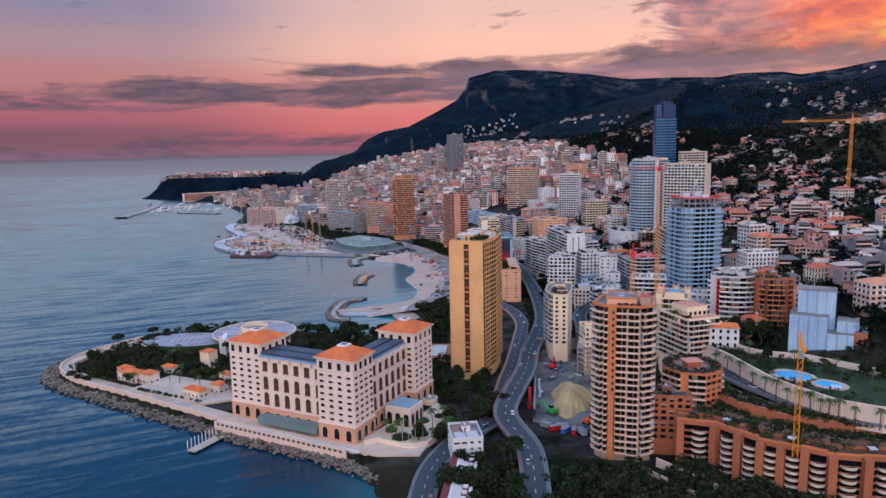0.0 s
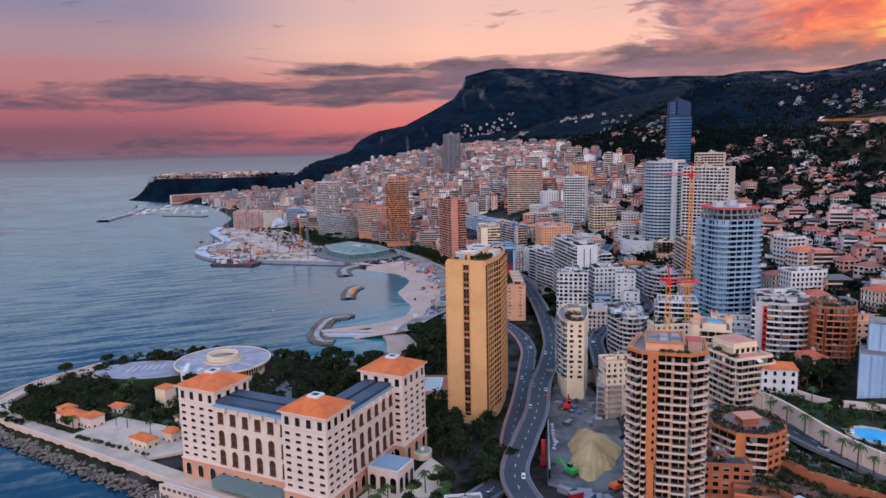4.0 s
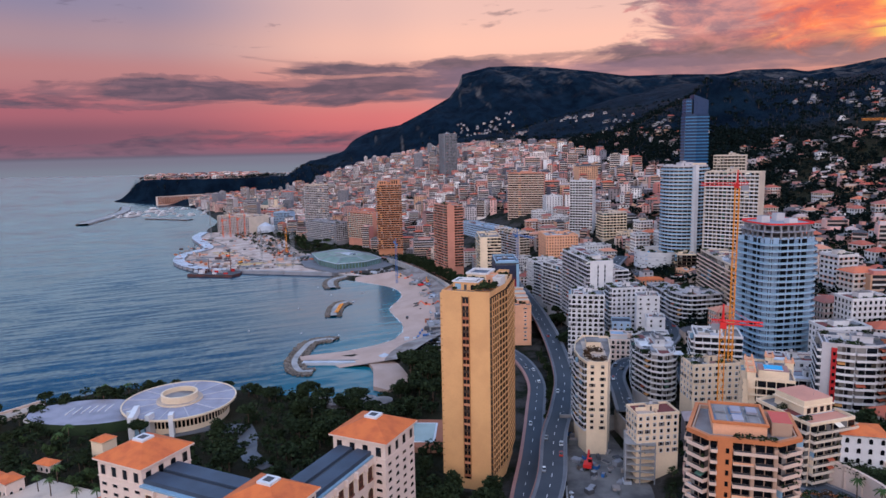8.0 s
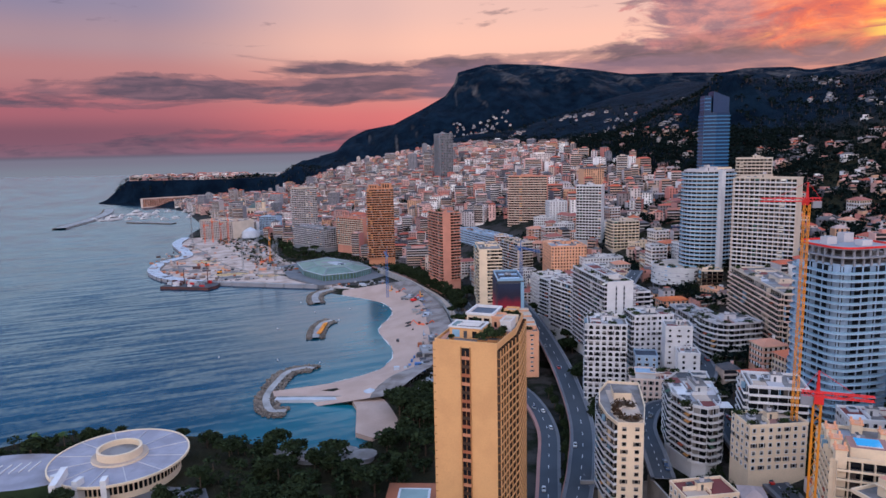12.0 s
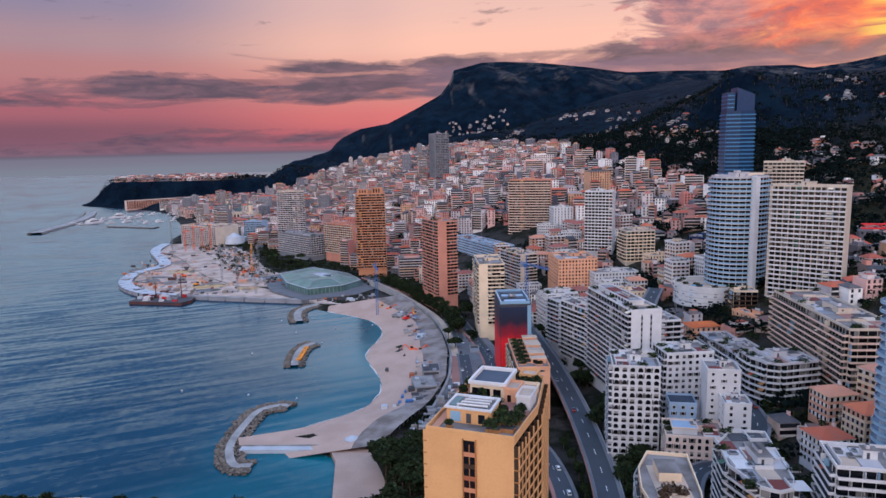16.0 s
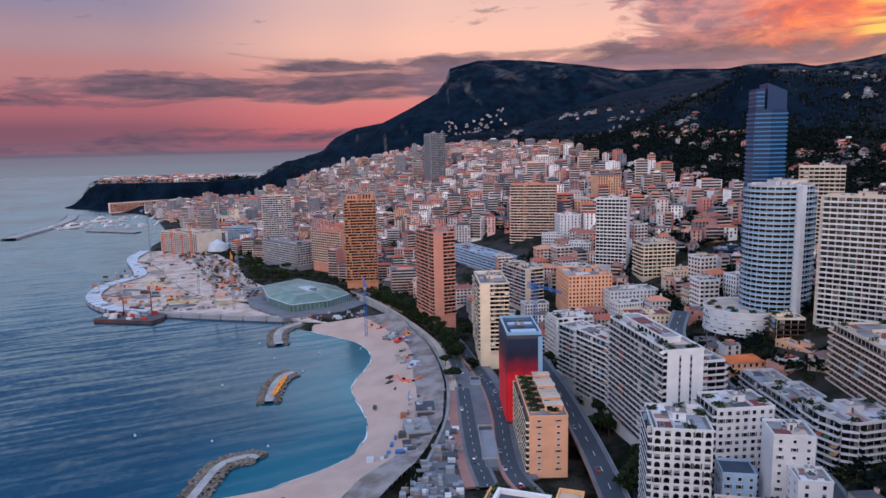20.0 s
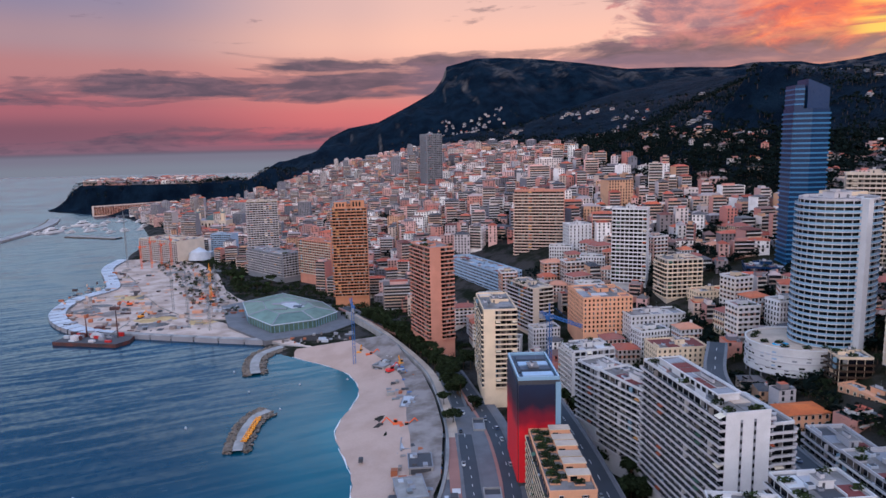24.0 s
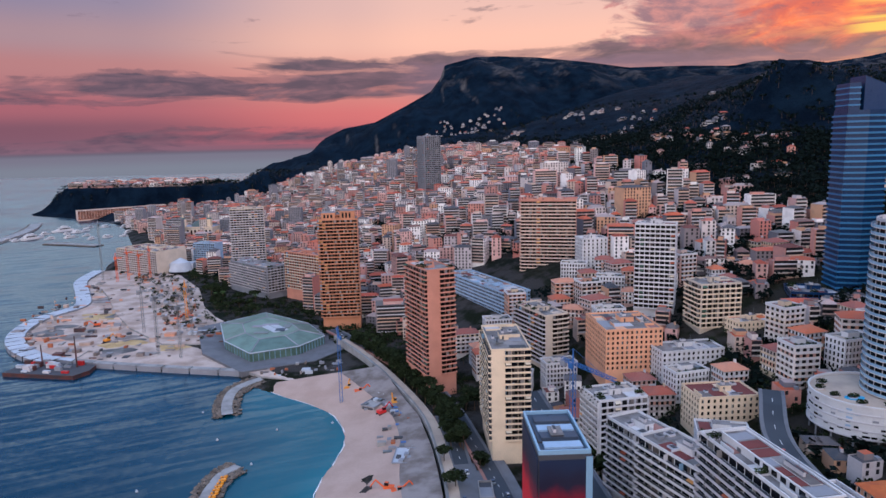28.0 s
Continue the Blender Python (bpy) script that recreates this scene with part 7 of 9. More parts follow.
# barge
bt = thing("work_barge", "dark rusty work barge with containers and masts", "barge", Matrix.Translation((-295, 969, 0)) @ rot_z(-11))
M = Mesh()
M.prism([(-31, -13), (29, -13), (33, 0), (29, 13), (-31, 13)], -1.5, 3.2, HULL, DARKGREY)
part("hull", M, bt)
rng = random.Random(3)
for k in range(26):
    M = Mesh()
    x, y, h = rng.uniform(-27, 25), rng.uniform(-10, 11), rng.uniform(1.2, 4.4)
    M.box(x - 2.6, x + 2.6, y - 1.2, y + 1.2, 3.2, 3.2 + h, rng.choice([CANVAS, REDPAINT, HULL, OFFWHITE, GREY]))
    part("container", M, bt)
for x, h in ((-12, 20), (18, 28)):
    M = Mesh()
    M.tube((x, 6, 3), (x, 6, h), 0.7, 0.4, HULL)
    part("mast", M, bt)
M = Mesh()
M.tube((8, 4, 4), (28, 8, 16), 0.5, 0.3, METAL)
part("derrick", M, bt)

# boats and buoys
def boat(x, y, a, s, group="moored boats"):
    t = thing("motor_yacht", "white motor yacht moored in the harbour", "boat", Matrix.Translation((x, y, 0)) @ rot_z(a) @ Matrix.Scale(s, 4), group)
    M = Mesh()
    M.prism([(-8, -2.2), (3, -2.4), (9, 0), (3, 2.4), (-8, 2.2)], -0.6, 1.6, WHITE)
    part("hull", M, t)
    M = Mesh()
    M.box(-6, 2.5, -1.7, 1.7, 1.6, 3.2, WHITE)
    M.box(-5.8, 2.6, -1.75, 1.75, 2.0, 2.7, GLASS)
    M.box(-4, 0.5, -1.4, 1.4, 3.2, 4.4, WHITE)
    part("cabin", M, t)


rng = random.Random(21)
for k in range(26):
    boat(-720 + rng.uniform(-90, 130), 1800 + rng.uniform(-60, 160), rng.choice([60, 65, 240]), rng.choice([1, 1.4, 2.6, 1.2]))
for x, y in ((-128, 838), (-96, 850), (-100, 806), (-150, 880), (-64, 858), (-150, 780), (-175, 700), (-128, 690), (-95, 682)):
    M = Mesh()
    M.prism(disc(0.7, 8), -0.4, 0.5, CANVAS)
    M.prism(disc(0.35, 8), 0.5, 1.1, CANVAS)
    solid("buoy", M, "small white mooring buoy", "buoy", Matrix.Translation((x, y, 0)), "bathing buoys")

# pier below the hotel
t = thing("landing_pier", "pale plank landing pier with mooring poles", "pier", Matrix.Translation((-127, 341, 0)) @ rot_z(-116))
M = Mesh()
M.box(0, 21, -2.6, 2.6, 1.0, 1.6, WOOD)
part("deck", M, t)
for k in range(9):
    M = Mesh()
    M.tube((1 + k * 2.4, -3.2, -2), (1 + k * 2.4, -3.2, 6.2), 0.22, 0.18, WHITE)
    part("mooring_pole", M, t)


# ---------------------------------------------------------------- peninsula: club, villas, pools
def low_house(x, y, a, w, d, h, z=None, roof=TILE, wall=CREAM, label="small cream villa with orange tiled roof", name="villa", group="", hip=1.8, floors=1):
    z = gz(x, y) if z is None else z
    keep_clear(x, y, max(w, d) * 0.62)
    t = thing(name, label, "house", Matrix.Translation((x, y, z)) @ rot_z(a), group)
    M = Mesh()
    M.box(-w / 2, w / 2, -d / 2, d / 2, -3, h, wall)
    part("body", M, t)
    M = Mesh()
    e, r = 0.5, min(w, d) / 2
    A = [(-w / 2 - e, -d / 2 - e), (w / 2 + e, -d / 2 - e), (w / 2 + e, d / 2 + e), (-w / 2 - e, d / 2 + e)]
    B = [(-w / 2 + r, 0), (w / 2 - r, 0)] if w >= d else [(0, -d / 2 + r), (0, d / 2 - r)]
    lo, hi = h, h + hip
    p, q = (*B[0], hi), (*B[1], hi)
    c = [(*k, lo) for k in A]
    if w >= d:
        for f in ((c[0], c[1], q, p), (c[1], c[2], q), (c[2], c[3], p, q), (c[3], c[0], p)):
            M.poly(f, roof)
    else:
        for f in ((c[0], c[1], p), (c[1], c[2], q, p), (c[2], c[3], q), (c[3], c[0], p, q)):
            M.poly(f, roof)
    M.poly([(k[0], k[1], lo - 0.25) for k in A][::-1], wall)
    part("roof", M, t)
    wm = window_mesh(1.3, min(2.0, h / floors - 1.2), WHITE, True).data("window")
    for p0, p1 in (((-w / 2, -d / 2), (w / 2, -d / 2)), ((w / 2, -d / 2), (w / 2, d / 2)), ((-w / 2, d / 2), (-w / 2, -d / 2))):
        L = math.hypot(p1[0] - p0[0], p1[1] - p0[1])
        n = max(1, int(L / 3.2))
        for f in range(floors):
            for i in range(n):
                part("window", wm, t, m=edge_matrix(p0, p1, 0.7 + f * h / floors) @ Matrix.Translation(((i + 0.5) * L / n, 0, 0)))
    return t


for x, y, a, w, d, h in ((-214, 424, -30, 18, 9, 6), (-200, 418, -30, 10, 8, 7), (-224, 436, -30, 9, 7, 5), (-160, 392, -30, 14, 7, 5), (-148, 398, -30, 8, 7, 6), (-172, 448, -25, 8, 8, 12), (-150, 420, -28, 9, 6, 5), (-196, 440, -20, 10, 6, 4), (-144, 432, -25, 8, 6, 4)):
    low_house(x, y, a, w, d, h, wall=rng.choice([CREAM, PINK]))
M = Mesh()
M.prism([(-206, 402), (-150, 376), (-132, 384), (-142, 408), (-190, 428)], 2, 5.6, PAVING)
solid("hotel_court", M, "pale paved courtyard beside the hotel", "courtyard", kind="structure")
M = Mesh()
M.prism([(-133, 350), (-54, 312), (-40, 306), (-20, 306), (-12, 330), (-18, 352), (-44, 318), (-52, 322), (-124, 358)], 1, 5.7, PAVING)
solid("hotel_terrace", M, "pale paved hotel terrace and drive", "terrace", kind="structure")
for k in range(5):
    M = Mesh()
    M.box(0, 18.6, -0.35, 0.35, 0, 1.2, WHITE)
    for i in range(9):
        M.box(i * 2.1, i * 2.1 + 0.4, -0.45, 0.45, 0, 1.4, WHITE)
    solid("balustrade", M, "white stone terrace balustrade", "balustrade", Matrix.Translation((-131 + k * 16.3, 348.5 - k * 8.0, 5.6)) @ rot_z(-26.2), "terrace balustrades")

M = Mesh()
M.box(0, 86, -0.4, 0.4, -4, 1.6, STONEPINK)
# openings are flat dark panels, their inner shade put into the colour
for k in range(26):
    M.box(2 + k * 3.2, 4 + k * 3.2, -0.46, -0.38, -0.4, 0.9, DARKGREY)
solid("terrace_wall", M, "pale terrace wall with small square openings", "wall", Matrix.Translation((-133, 347.5, 5.2)) @ rot_z(-26.2), kind="structure")
club = thing("sea_club", "round cream club building with roof lantern ring", "club building", Matrix.Translation((-157, 505, 3)))
keep_clear(-157, 505, 44)
keep_clear(-205, 498, 26)
M = Mesh()
M.prism(disc(26.5, 40), -2, 10, CREAM, LILAC)
part("drum", M, club)
part("glazing_strip", ring_glazing(disc(26.55, 40), 2.4, 0.3, CREAM, 3.6, 4.4), club)
for k in range(12):
    M = Mesh()
    M.box(11, 30, -0.18, 0.18, 10.6, 10.9, OFFWHITE)
    part("roof_rib", M, club, m=Matrix.Rotation(k * math.pi / 6, 4, "Z"))
M = Mesh()
M.prism(disc(30.5, 40), 10.02, 10.6, CREAM, LILAC)
part("roof_disc", M, club, "thin overhanging disc of pale grey roof")
M = Mesh()
M.ring(disc(31, 40), disc(30.3, 40), 9.9, 11.0, CREAM)
part("parapet", M, club)
M = Mesh()
M.prism(disc(12.5, 32), 10.6, 11.6, CREAM, PAVING)
M.ring(disc(10, 32), disc(8.9, 32), 11.6, 15.2, CREAM)
part("lantern_ring", M, club, "raised cream ring round a sunken skylight")
M = Mesh()
M.prism(disc(8.8, 32), 11.6, 12.6, GREY, ROOFGREY)
part("skylight", M, club)
for k, t in enumerate((-2.2, -1.75, -1.35)):
    M = Mesh()
    M.box(26, 31, -1.2, 1.2, -2, 13.5, WHITE)
    part("fin_wall", M, club, m=Matrix.Rotation(t, 4, "Z"))
M = Mesh()
M.prism([(-48 + 30 * math.cos(t) * 1.15, -7 + 19 * math.sin(t)) for t in np.linspace(0, 2 * math.pi, 33)[:-1]], -2, 7, GRASS, LILAC)
part("terrace_wing", M, club, "low oval wing with ivy-clad walls and pale grey-blue roof")
M = Mesh()
M.prism([(-72 + 10 * math.cos(t), -12 + 9 * math.sin(t)) for t in np.linspace(0, 2 * math.pi, 25)[:-1]], -2, 6, LEAF, PAVING)
part("round_kiosk", M, club, "round kiosk with ivy walls and pale roof")
M = Mesh()
for k in range(6):
    M.box(-60 + k * 4, -59.5 + k * 4, -12 + k, -2 + k, 7, 7.5, WHITE)
part("roof_ribs", M, club)

M = Mesh()
M.box(-1.4, 1.4, -9, 9, -2, 14.5, WHITE)
M.box(1.4, 6, -8, 8, -2, 9, PALEGLASS, WHITE)
part("stair_wing", M, club, "white slab wall and glazed stair wing", m=Matrix.Translation((-14, -27, 0)) @ rot_z(14))
M = Mesh()
M.prism([(-154, 473), (-134, 482), (-116, 478), (-112, 462), (-104, 446), (-92, 436), (-88, 440), (-100, 456), (-104, 474), (-112, 490), (-130, 492), (-158, 484)], 1, 4.4, KERBGREY)
solid("club_drive", M, "grey curved drive before the sea club", "drive", kind="structure")
for x, y in ((-146, 476), (-124, 484), (-108, 470), (-98, 448)):
    keep_clear(x, y, 9)
for k, (x, y, w) in enumerate(((-82, 520, 7), (-70, 518, 6), (-56, 521, 8), (-44, 516, 6))):
    t = thing("garden_pavilion", "low wooden garden pavilion among the pines", "pavilion", Matrix.Translation((x, y, gz(x, y))) @ rot_z(10 * k))
    keep_clear(x, y, 8)
    M = Mesh()
    M.prism(disc(w * 0.8, 14, 1.3), -1, 3.2, GREY)
    part("wall", M, t)
    M = Mesh()
    M.prism(disc(w, 14, 1.3), 3.2, 3.7, LILAC, ROOFGREY)
    part("roof", M, t)
# pool beside the golden tower
t = thing("swimming_pool", "grey-green pool in terracotta paving", "pool", Matrix.Translation((-17, 469, gz(-17, 469))) @ rot_z(-3))
keep_clear(-17, 469, 20)
M = Mesh()
M.box(-12, 12, -17, 17, -1, 3.2, HOTELBASE, TERRA)
part("deck", M, t)
M = Mesh()
M.box(-7, 7, -12, 12, 3.2, 3.5, WHITE)
M.box(-6, 6, -11, 11, 3.5, 3.55, POOLDULL)
part("basin", M, t)

# station house with striped canopy
st = block("station_house", "small white station building", (-4, 294), 8, 14, 18, 18, WHITE, ("win", 3, 1.4, 1.0), ("win", 3, 1.4, 1.0), base=5, clutter=2, category="building")
t = thing("platform_canopy", "red and white striped platform canopy", "canopy", Matrix.Translation((-4, 293, 0)) @ rot_z(-97))
M = Mesh()
M.box(0, 90, 0, 12, 4, 12.6, OFFWHITE)
part("deck", M, t)
for a, b, mt in ((0, 3, MAROON), (3.1, 4.4, WHITE), (4.5, 8.0, TRAM), (8.1, 10.6, MAROON), (10.7, 12, WHITE)):
    M = Mesh()
    M.box(0, 90, a, b, 12.6, 13.1, mt)
    part("roof_strip", M, t)
for k in range(18):
    M = Mesh()
    M.box(3 + k * 4.8, 4.2 + k * 4.8, 8.3, 10.3, 13.1, 14.2, WHITE)
    part("roof_vent", M, t)

# terracotta terraces: a row of bays with rounded balconies
line = curve_points([(98, 297, 0), (113, 292, 0), (119, 282, 0), (125, 275, 0), (131, 270, 0), (138, 265, 0), (146, 260, 0), (158, 257, 0), (172, 255, 0), (190, 250, 0)], 1)
bal = Mesh()
o, i_ = [], []
for t in np.linspace(0, math.pi, 9):
    o.append((3.1 * math.cos(t), -3.0 * math.sin(t)))
for k in range(8):
    a, b = o[k], o[k + 1]
    bal.poly([(*b, 0), (*a, 0), (*a, 1.25), (*b, 1.25)], BEIGE)
bal.poly([(*p, 0.4) for p in o][::-1], DARKGREY)
bal.poly([(*p, 0) for p in o], BEIGE)
bal = bal.data("balcony")
for i in range(len(line) - 1):
    a, b = line[i], line[i + 1]
    L = (b - a).length
    ang = math.degrees(math.atan2(b.y - a.y, b.x - a.x))
    base = 5.0
    t = thing("terraced_house", "terracotta terrace bay with rounded white balconies", "terraced apartments", Matrix.Translation((a.x, a.y, base)) @ rot_z(ang), "terracotta terraces")
    keep_clear((a.x + b.x) / 2, (a.y + b.y) / 2 + 8, 13)
    top = 20.6 + 0.4 * (i % 3)
    M = Mesh()
    M.box(0, L, 0, 14, -8, top, TERRA, TERRACOTTAFLOOR)
    M.box(0, L, 6, 14, top, top + 1.4, TERRA, TERRACOTTAFLOOR)
    M.box(0, L, -0.1, 0.25, top, top + 0.9, ORANGE)
    M.box(-0.1, 3.0, -3.2, 0, -8, top - 0.5, TERRA)
    part("body", M, t)
    M = Mesh()
    M.box(3.2, L - 0.3, -0.08, 0, -4, top - 2, GLASS)
    for k in range(7):
        M.box(3.0, L, -0.14, -0.02, -2.3 + k * 2.95, -1.3 + k * 2.95, TERRA)
    part("glazing_strip", M, t)
    for k in range(7):
        part("balcony", bal, t, m=Matrix.Translation((3.0 + (L - 3.0) / 2, -0.1, -2 + k * 2.95)))
    if i % 3 == 1:
        M = Mesh()
        M.box(3, 6, 1.0, 4.2, top + 2.3, top + 2.42, CANVAS)
        for q in (3.1, 5.9):
            M.tube((q, 1.1, top), (q, 1.1, top + 2.3), 0.06, 0.06, METAL, 4)
        part("awning", M, t, "white terrace awning")
    for k in range(3):
        M = Mesh()
        px = rng.uniform(1.5, L - 1.5)
        M.box(px - 1.2, px + 1.2, 1.2 + k * 4, 2.6 + k * 4, top, top + 0.6, ORANGE, DARKGREY)
        clump(M, (px, 1.9 + k * 4, top + 1.2), 2.4, 1.9, 120, rng.choice([LEAF, LEAFPALE]), rng)
        part("planter", M, t, "terracotta planter with green shrubs")
block("terraced_apartments", "terracotta block with square windows", (89, 306), -8, 18, 14, 33, TERRA, ("win", 3.1, 2.0, 1.8, ORANGE), None, base=10, garden=True)
# octagonal garden block
octa = building("terraced_apartments", "octagonal terracotta block with a planted roof garden", (113, 324), 8, disc(14.5, 8), 41.5, ORANGE,
                (("win", 4, 2.2, 1.5, TERRA), None, None, None, ("bal", 4, 1.0, STONEPINK), ("bal", 4.5, 1.0, STONEPINK, 0.3), ("win", 3.2, 2.0, 1.5, TERRA), ("bal", 4, 1.0, STONEPINK, 0.2)), base=24, clutter=0, parapet=0.8)
keep_clear(113, 324, 17)
orng = random.Random(31)
for k in range(16):
    M = Mesh()
    t = k * math.pi / 8
    x, y = 11.2 * math.cos(t), 11.2 * math.sin(t)
    M.prism([(x + 2.2 * math.cos(q), y + 2.2 * math.sin(q)) for q in np.linspace(0, 2 * math.pi, 9)[:-1]], 17.5, 18.2, ORANGE, DARKGREY)
    clump(M, (x, y, 18.8), 2.5, 1.6, 110, (LEAF, LEAFPALE, LEAF, RUSSET)[k % 4], orng, 0.42)
    part("planter", M, octa, "roof bed of mixed shrubs")
M = Mesh()
M.prism(disc(7.5, 8), 17.5, 17.7, PINKPAVE)
part("roof_paving", M, octa)
M = Mesh()
M.box(-3, 3.5, -2.5, 3, 17.6, 20.4, TERRA, MAROON)
M.box(-4, 4.5, -3.4, 3.8, 20.4, 20.7, PEACH, SALMON)
part("roof_pavilion", M, octa, "low pavilion with a rose roof")

# planted terraces between the terracotta bays and the street
tl1 = curve_points([(108, 314, 0), (118, 292, 0), (127, 284, 0), (146, 275, 0), (162, 269, 0), (185, 262, 0)])
tl2 = curve_points([(122, 318, 0), (129, 304, 0), (138, 294, 0), (148, 287, 0), (164, 278, 0), (190, 268, 0)])
tl3 = curve_points([(126, 340, 0), (137, 316, 0), (150, 295, 0), (163, 282, 0), (176, 272, 0), (200, 262, 0)])
for la_, lb_, z0_, mt in ((tl1, tl2, 26.2, TERRACOTTAFLOOR), (tl2, tl3, 30.2, KERBGREY)):
    M = Mesh()
    for i in range(len(la_) - 1):
        a, b, c, d = la_[i], la_[i + 1], lb_[i + 1], lb_[i]
        M.poly([(a.x, a.y, z0_), (b.x, b.y, z0_), (c.x, c.y, z0_), (d.x, d.y, z0_)], mt)
        M.poly([(a.x, a.y, z0_ - 9), (b.x, b.y, z0_ - 9), (b.x, b.y, z0_ + 0.9), (a.x, a.y, z0_ + 0.9)], TERRA)
        M.poly([(a.x, a.y, z0_ + 0.9), (b.x, b.y, z0_ + 0.9), (b.x - 0.1, b.y + 0.5, z0_ + 0.9), (a.x - 0.1, a.y + 0.5, z0_ + 0.9)], STONEPINK)
        M.poly([(b.x - 0.1, b.y + 0.5, z0_), (a.x - 0.1, a.y + 0.5, z0_), (a.x - 0.1, a.y + 0.5, z0_ + 0.9), (b.x - 0.1, b.y + 0.5, z0_ + 0.9)][::-1], TERRA)
    solid("garden_terrace", M, "rose-paved planted terrace with low walls", "terrace", kind="structure")
    for i in range(0, len(la_) - 1, 2):
        for f in (0.12, 0.55):
            p = la_[i].lerp(lb_[i], f + orng.uniform(-0.08, 0.15))
            M = Mesh()
            r = orng.uniform(1.0, 1.9)
            M.prism([(r * math.cos(q), r * math.sin(q)) for q in np.linspace(0, 2 * math.pi, 9)[:-1]], 0, 0.6, SALMON, DARKGREY)
            clump(M, (0, 0, 1.2), r * 1.2, orng.uniform(1.0, 2.0), 80, orng.choice([LEAF, LEAFPALE, LEAF]), orng, 0.42)
            solid("planter", M, "terracotta planter full of green shrubs", "planter", Matrix.Translation((p.x, p.y, z0_)), "terrace planters")
shr = Mesh()
for la_, lb_, z0_ in ((tl1, tl2, 26.2), (tl2, tl3, 30.2)):
    for _ in range(150):
        i = orng.randrange(len(la_) - 1)
        p = la_[i].lerp(la_[i + 1], orng.random()).lerp(lb_[i].lerp(lb_[i + 1], orng.random()), orng.choice((0.06, 0.12, 0.5, 0.55, 0.9)) + orng.uniform(-0.04, 0.06))
        clump(shr, (p.x, p.y, z0_ + 0.6), orng.uniform(0.8, 1.9), orng.uniform(0.7, 1.8), 40, orng.choice((LEAF, LEAF, LEAFPALE)), orng, 0.45)
solid("terrace_shrubs", shr, "dense dark shrubs along the terrace edges", "shrubs", kind="stuff")
for a_, b_, z_ in (((88, 293), (121, 252), 8.4), ((82, 286), (108, 252), 6.6)):
    solid("ramp_wall", ribbon([V3((*a_, z_)), V3((*b_, z_ - 1.5))], -0.35, 0.35, 0.6, 6, STONEPINK), "pale sloping garden ramp wall", "wall", kind="structure")
for la_ in (tl1, tl2, tl3):
    for p in la_:
        keep_clear(p.x, p.y, 4)
# pool garden above the pink wall
wl = curve_points([(128, 372, 39), (138.7, 354, 39), (146, 313, 39), (156, 290, 39), (167, 277, 39), (205, 252, 40)])
ob = solid("retaining_wall", ribbon(wl, -0.4, 0.4, 0.9, 11, PINK), "long pale pink retaining wall above a street", "wall", kind="structure")
part("coping", ribbon(wl, -0.6, 0.6, 1.05, 0.15, STONEPINK), ob)
for i in range(0, len(wl) - 1, 2):
    M = Mesh()
    p = wl[i]
    M.box(p.x - 0.8, p.x + 0.2, p.y - 0.6, p.y + 0.6, 29, 40.2, PINK)
    part("buttress", M, ob)
up = curve_points([(140, 378, 0), (147, 366, 0), (157, 350, 0), (170, 344, 0), (180, 338, 0), (214, 300, 0), (235, 270, 0)])
M = Mesh()
low_ = [wl[int(k * (len(wl) - 1) / (len(up) - 1))] for k in range(len(up))]
for i in range(len(up) - 1):
    a, b, c, d = low_[i], low_[i + 1], up[i + 1], up[i]
    M.poly([(a.x + 0.3, a.y, 38.2), (b.x + 0.3, b.y, 38.2), (c.x, c.y, 38.2), (d.x, d.y, 38.2)], GRASS)
solid("lawn", M, "dark green garden lawn beside the pools", "lawn", kind="structure")
ob = solid("garden_wall", ribbon([V3((p.x, p.y, 40)) for p in up], -0.4, 0.4, 1.2, 8, PINK), "pale stone garden wall with planting behind", "wall", kind="structure")
for p in up:
    keep_clear(p.x, p.y, 5)
for p in wl:
    keep_clear(p.x + 6, p.y + 3, 10)
for x, y, z, r, sx in ((159, 317, 38.3, 6.5, 1.25), (169, 304, 38.3, 4.6, 1.3), (80, 232, 8, 14, 1.2)):
    t = thing("swimming_pool", "bright blue free-form pool with pale edge", "pool", Matrix.Translation((x, y, z)) @ rot_z(-40))
    M = Mesh()
    M.ring([(p[0] + 0.8 * math.sin(3 * i), p[1]) for i, p in enumerate(disc(r + 1.8, 24, sx))], disc(r, 24, sx), -5, 0.4, PAVING)
    part("deck", M, t)
    M = Mesh()
    M.prism(disc(r - 0.05, 24, sx), -4, 0.2, POOL)
    part("water", M, t)
lsh = Mesh()
lrn = random.Random(29)
for _ in range(190):
    i = lrn.randrange(len(up) - 1)
    p = low_[i].lerp(up[i], lrn.random())
    if min(math.hypot(p.x - 159, p.y - 317) - 9.5, math.hypot(p.x - 169, p.y - 304) - 7.5) < 0:
        continue
    clump(lsh, (p.x, p.y, 38.9), lrn.uniform(0.9, 2.6), lrn.uniform(0.9, 2.4), 44, lrn.choice((LEAF, LEAF, LEAFPALE)), lrn, 0.5)
solid("lawn_shrubs", lsh, "dark shrubs and hedges round the pools", "shrubs", kind="stuff")
low_house(162, 684, 6, 20, 13, 10, z=33, roof=TILE, wall=PEACH, label="peach house with a bright orange tiled roof", floors=3)
low_house(145, 368, -14, 15, 12, 11, z=39, roof=TILE, wall=WHITE, label="small white house with orange tiled roof", floors=3)

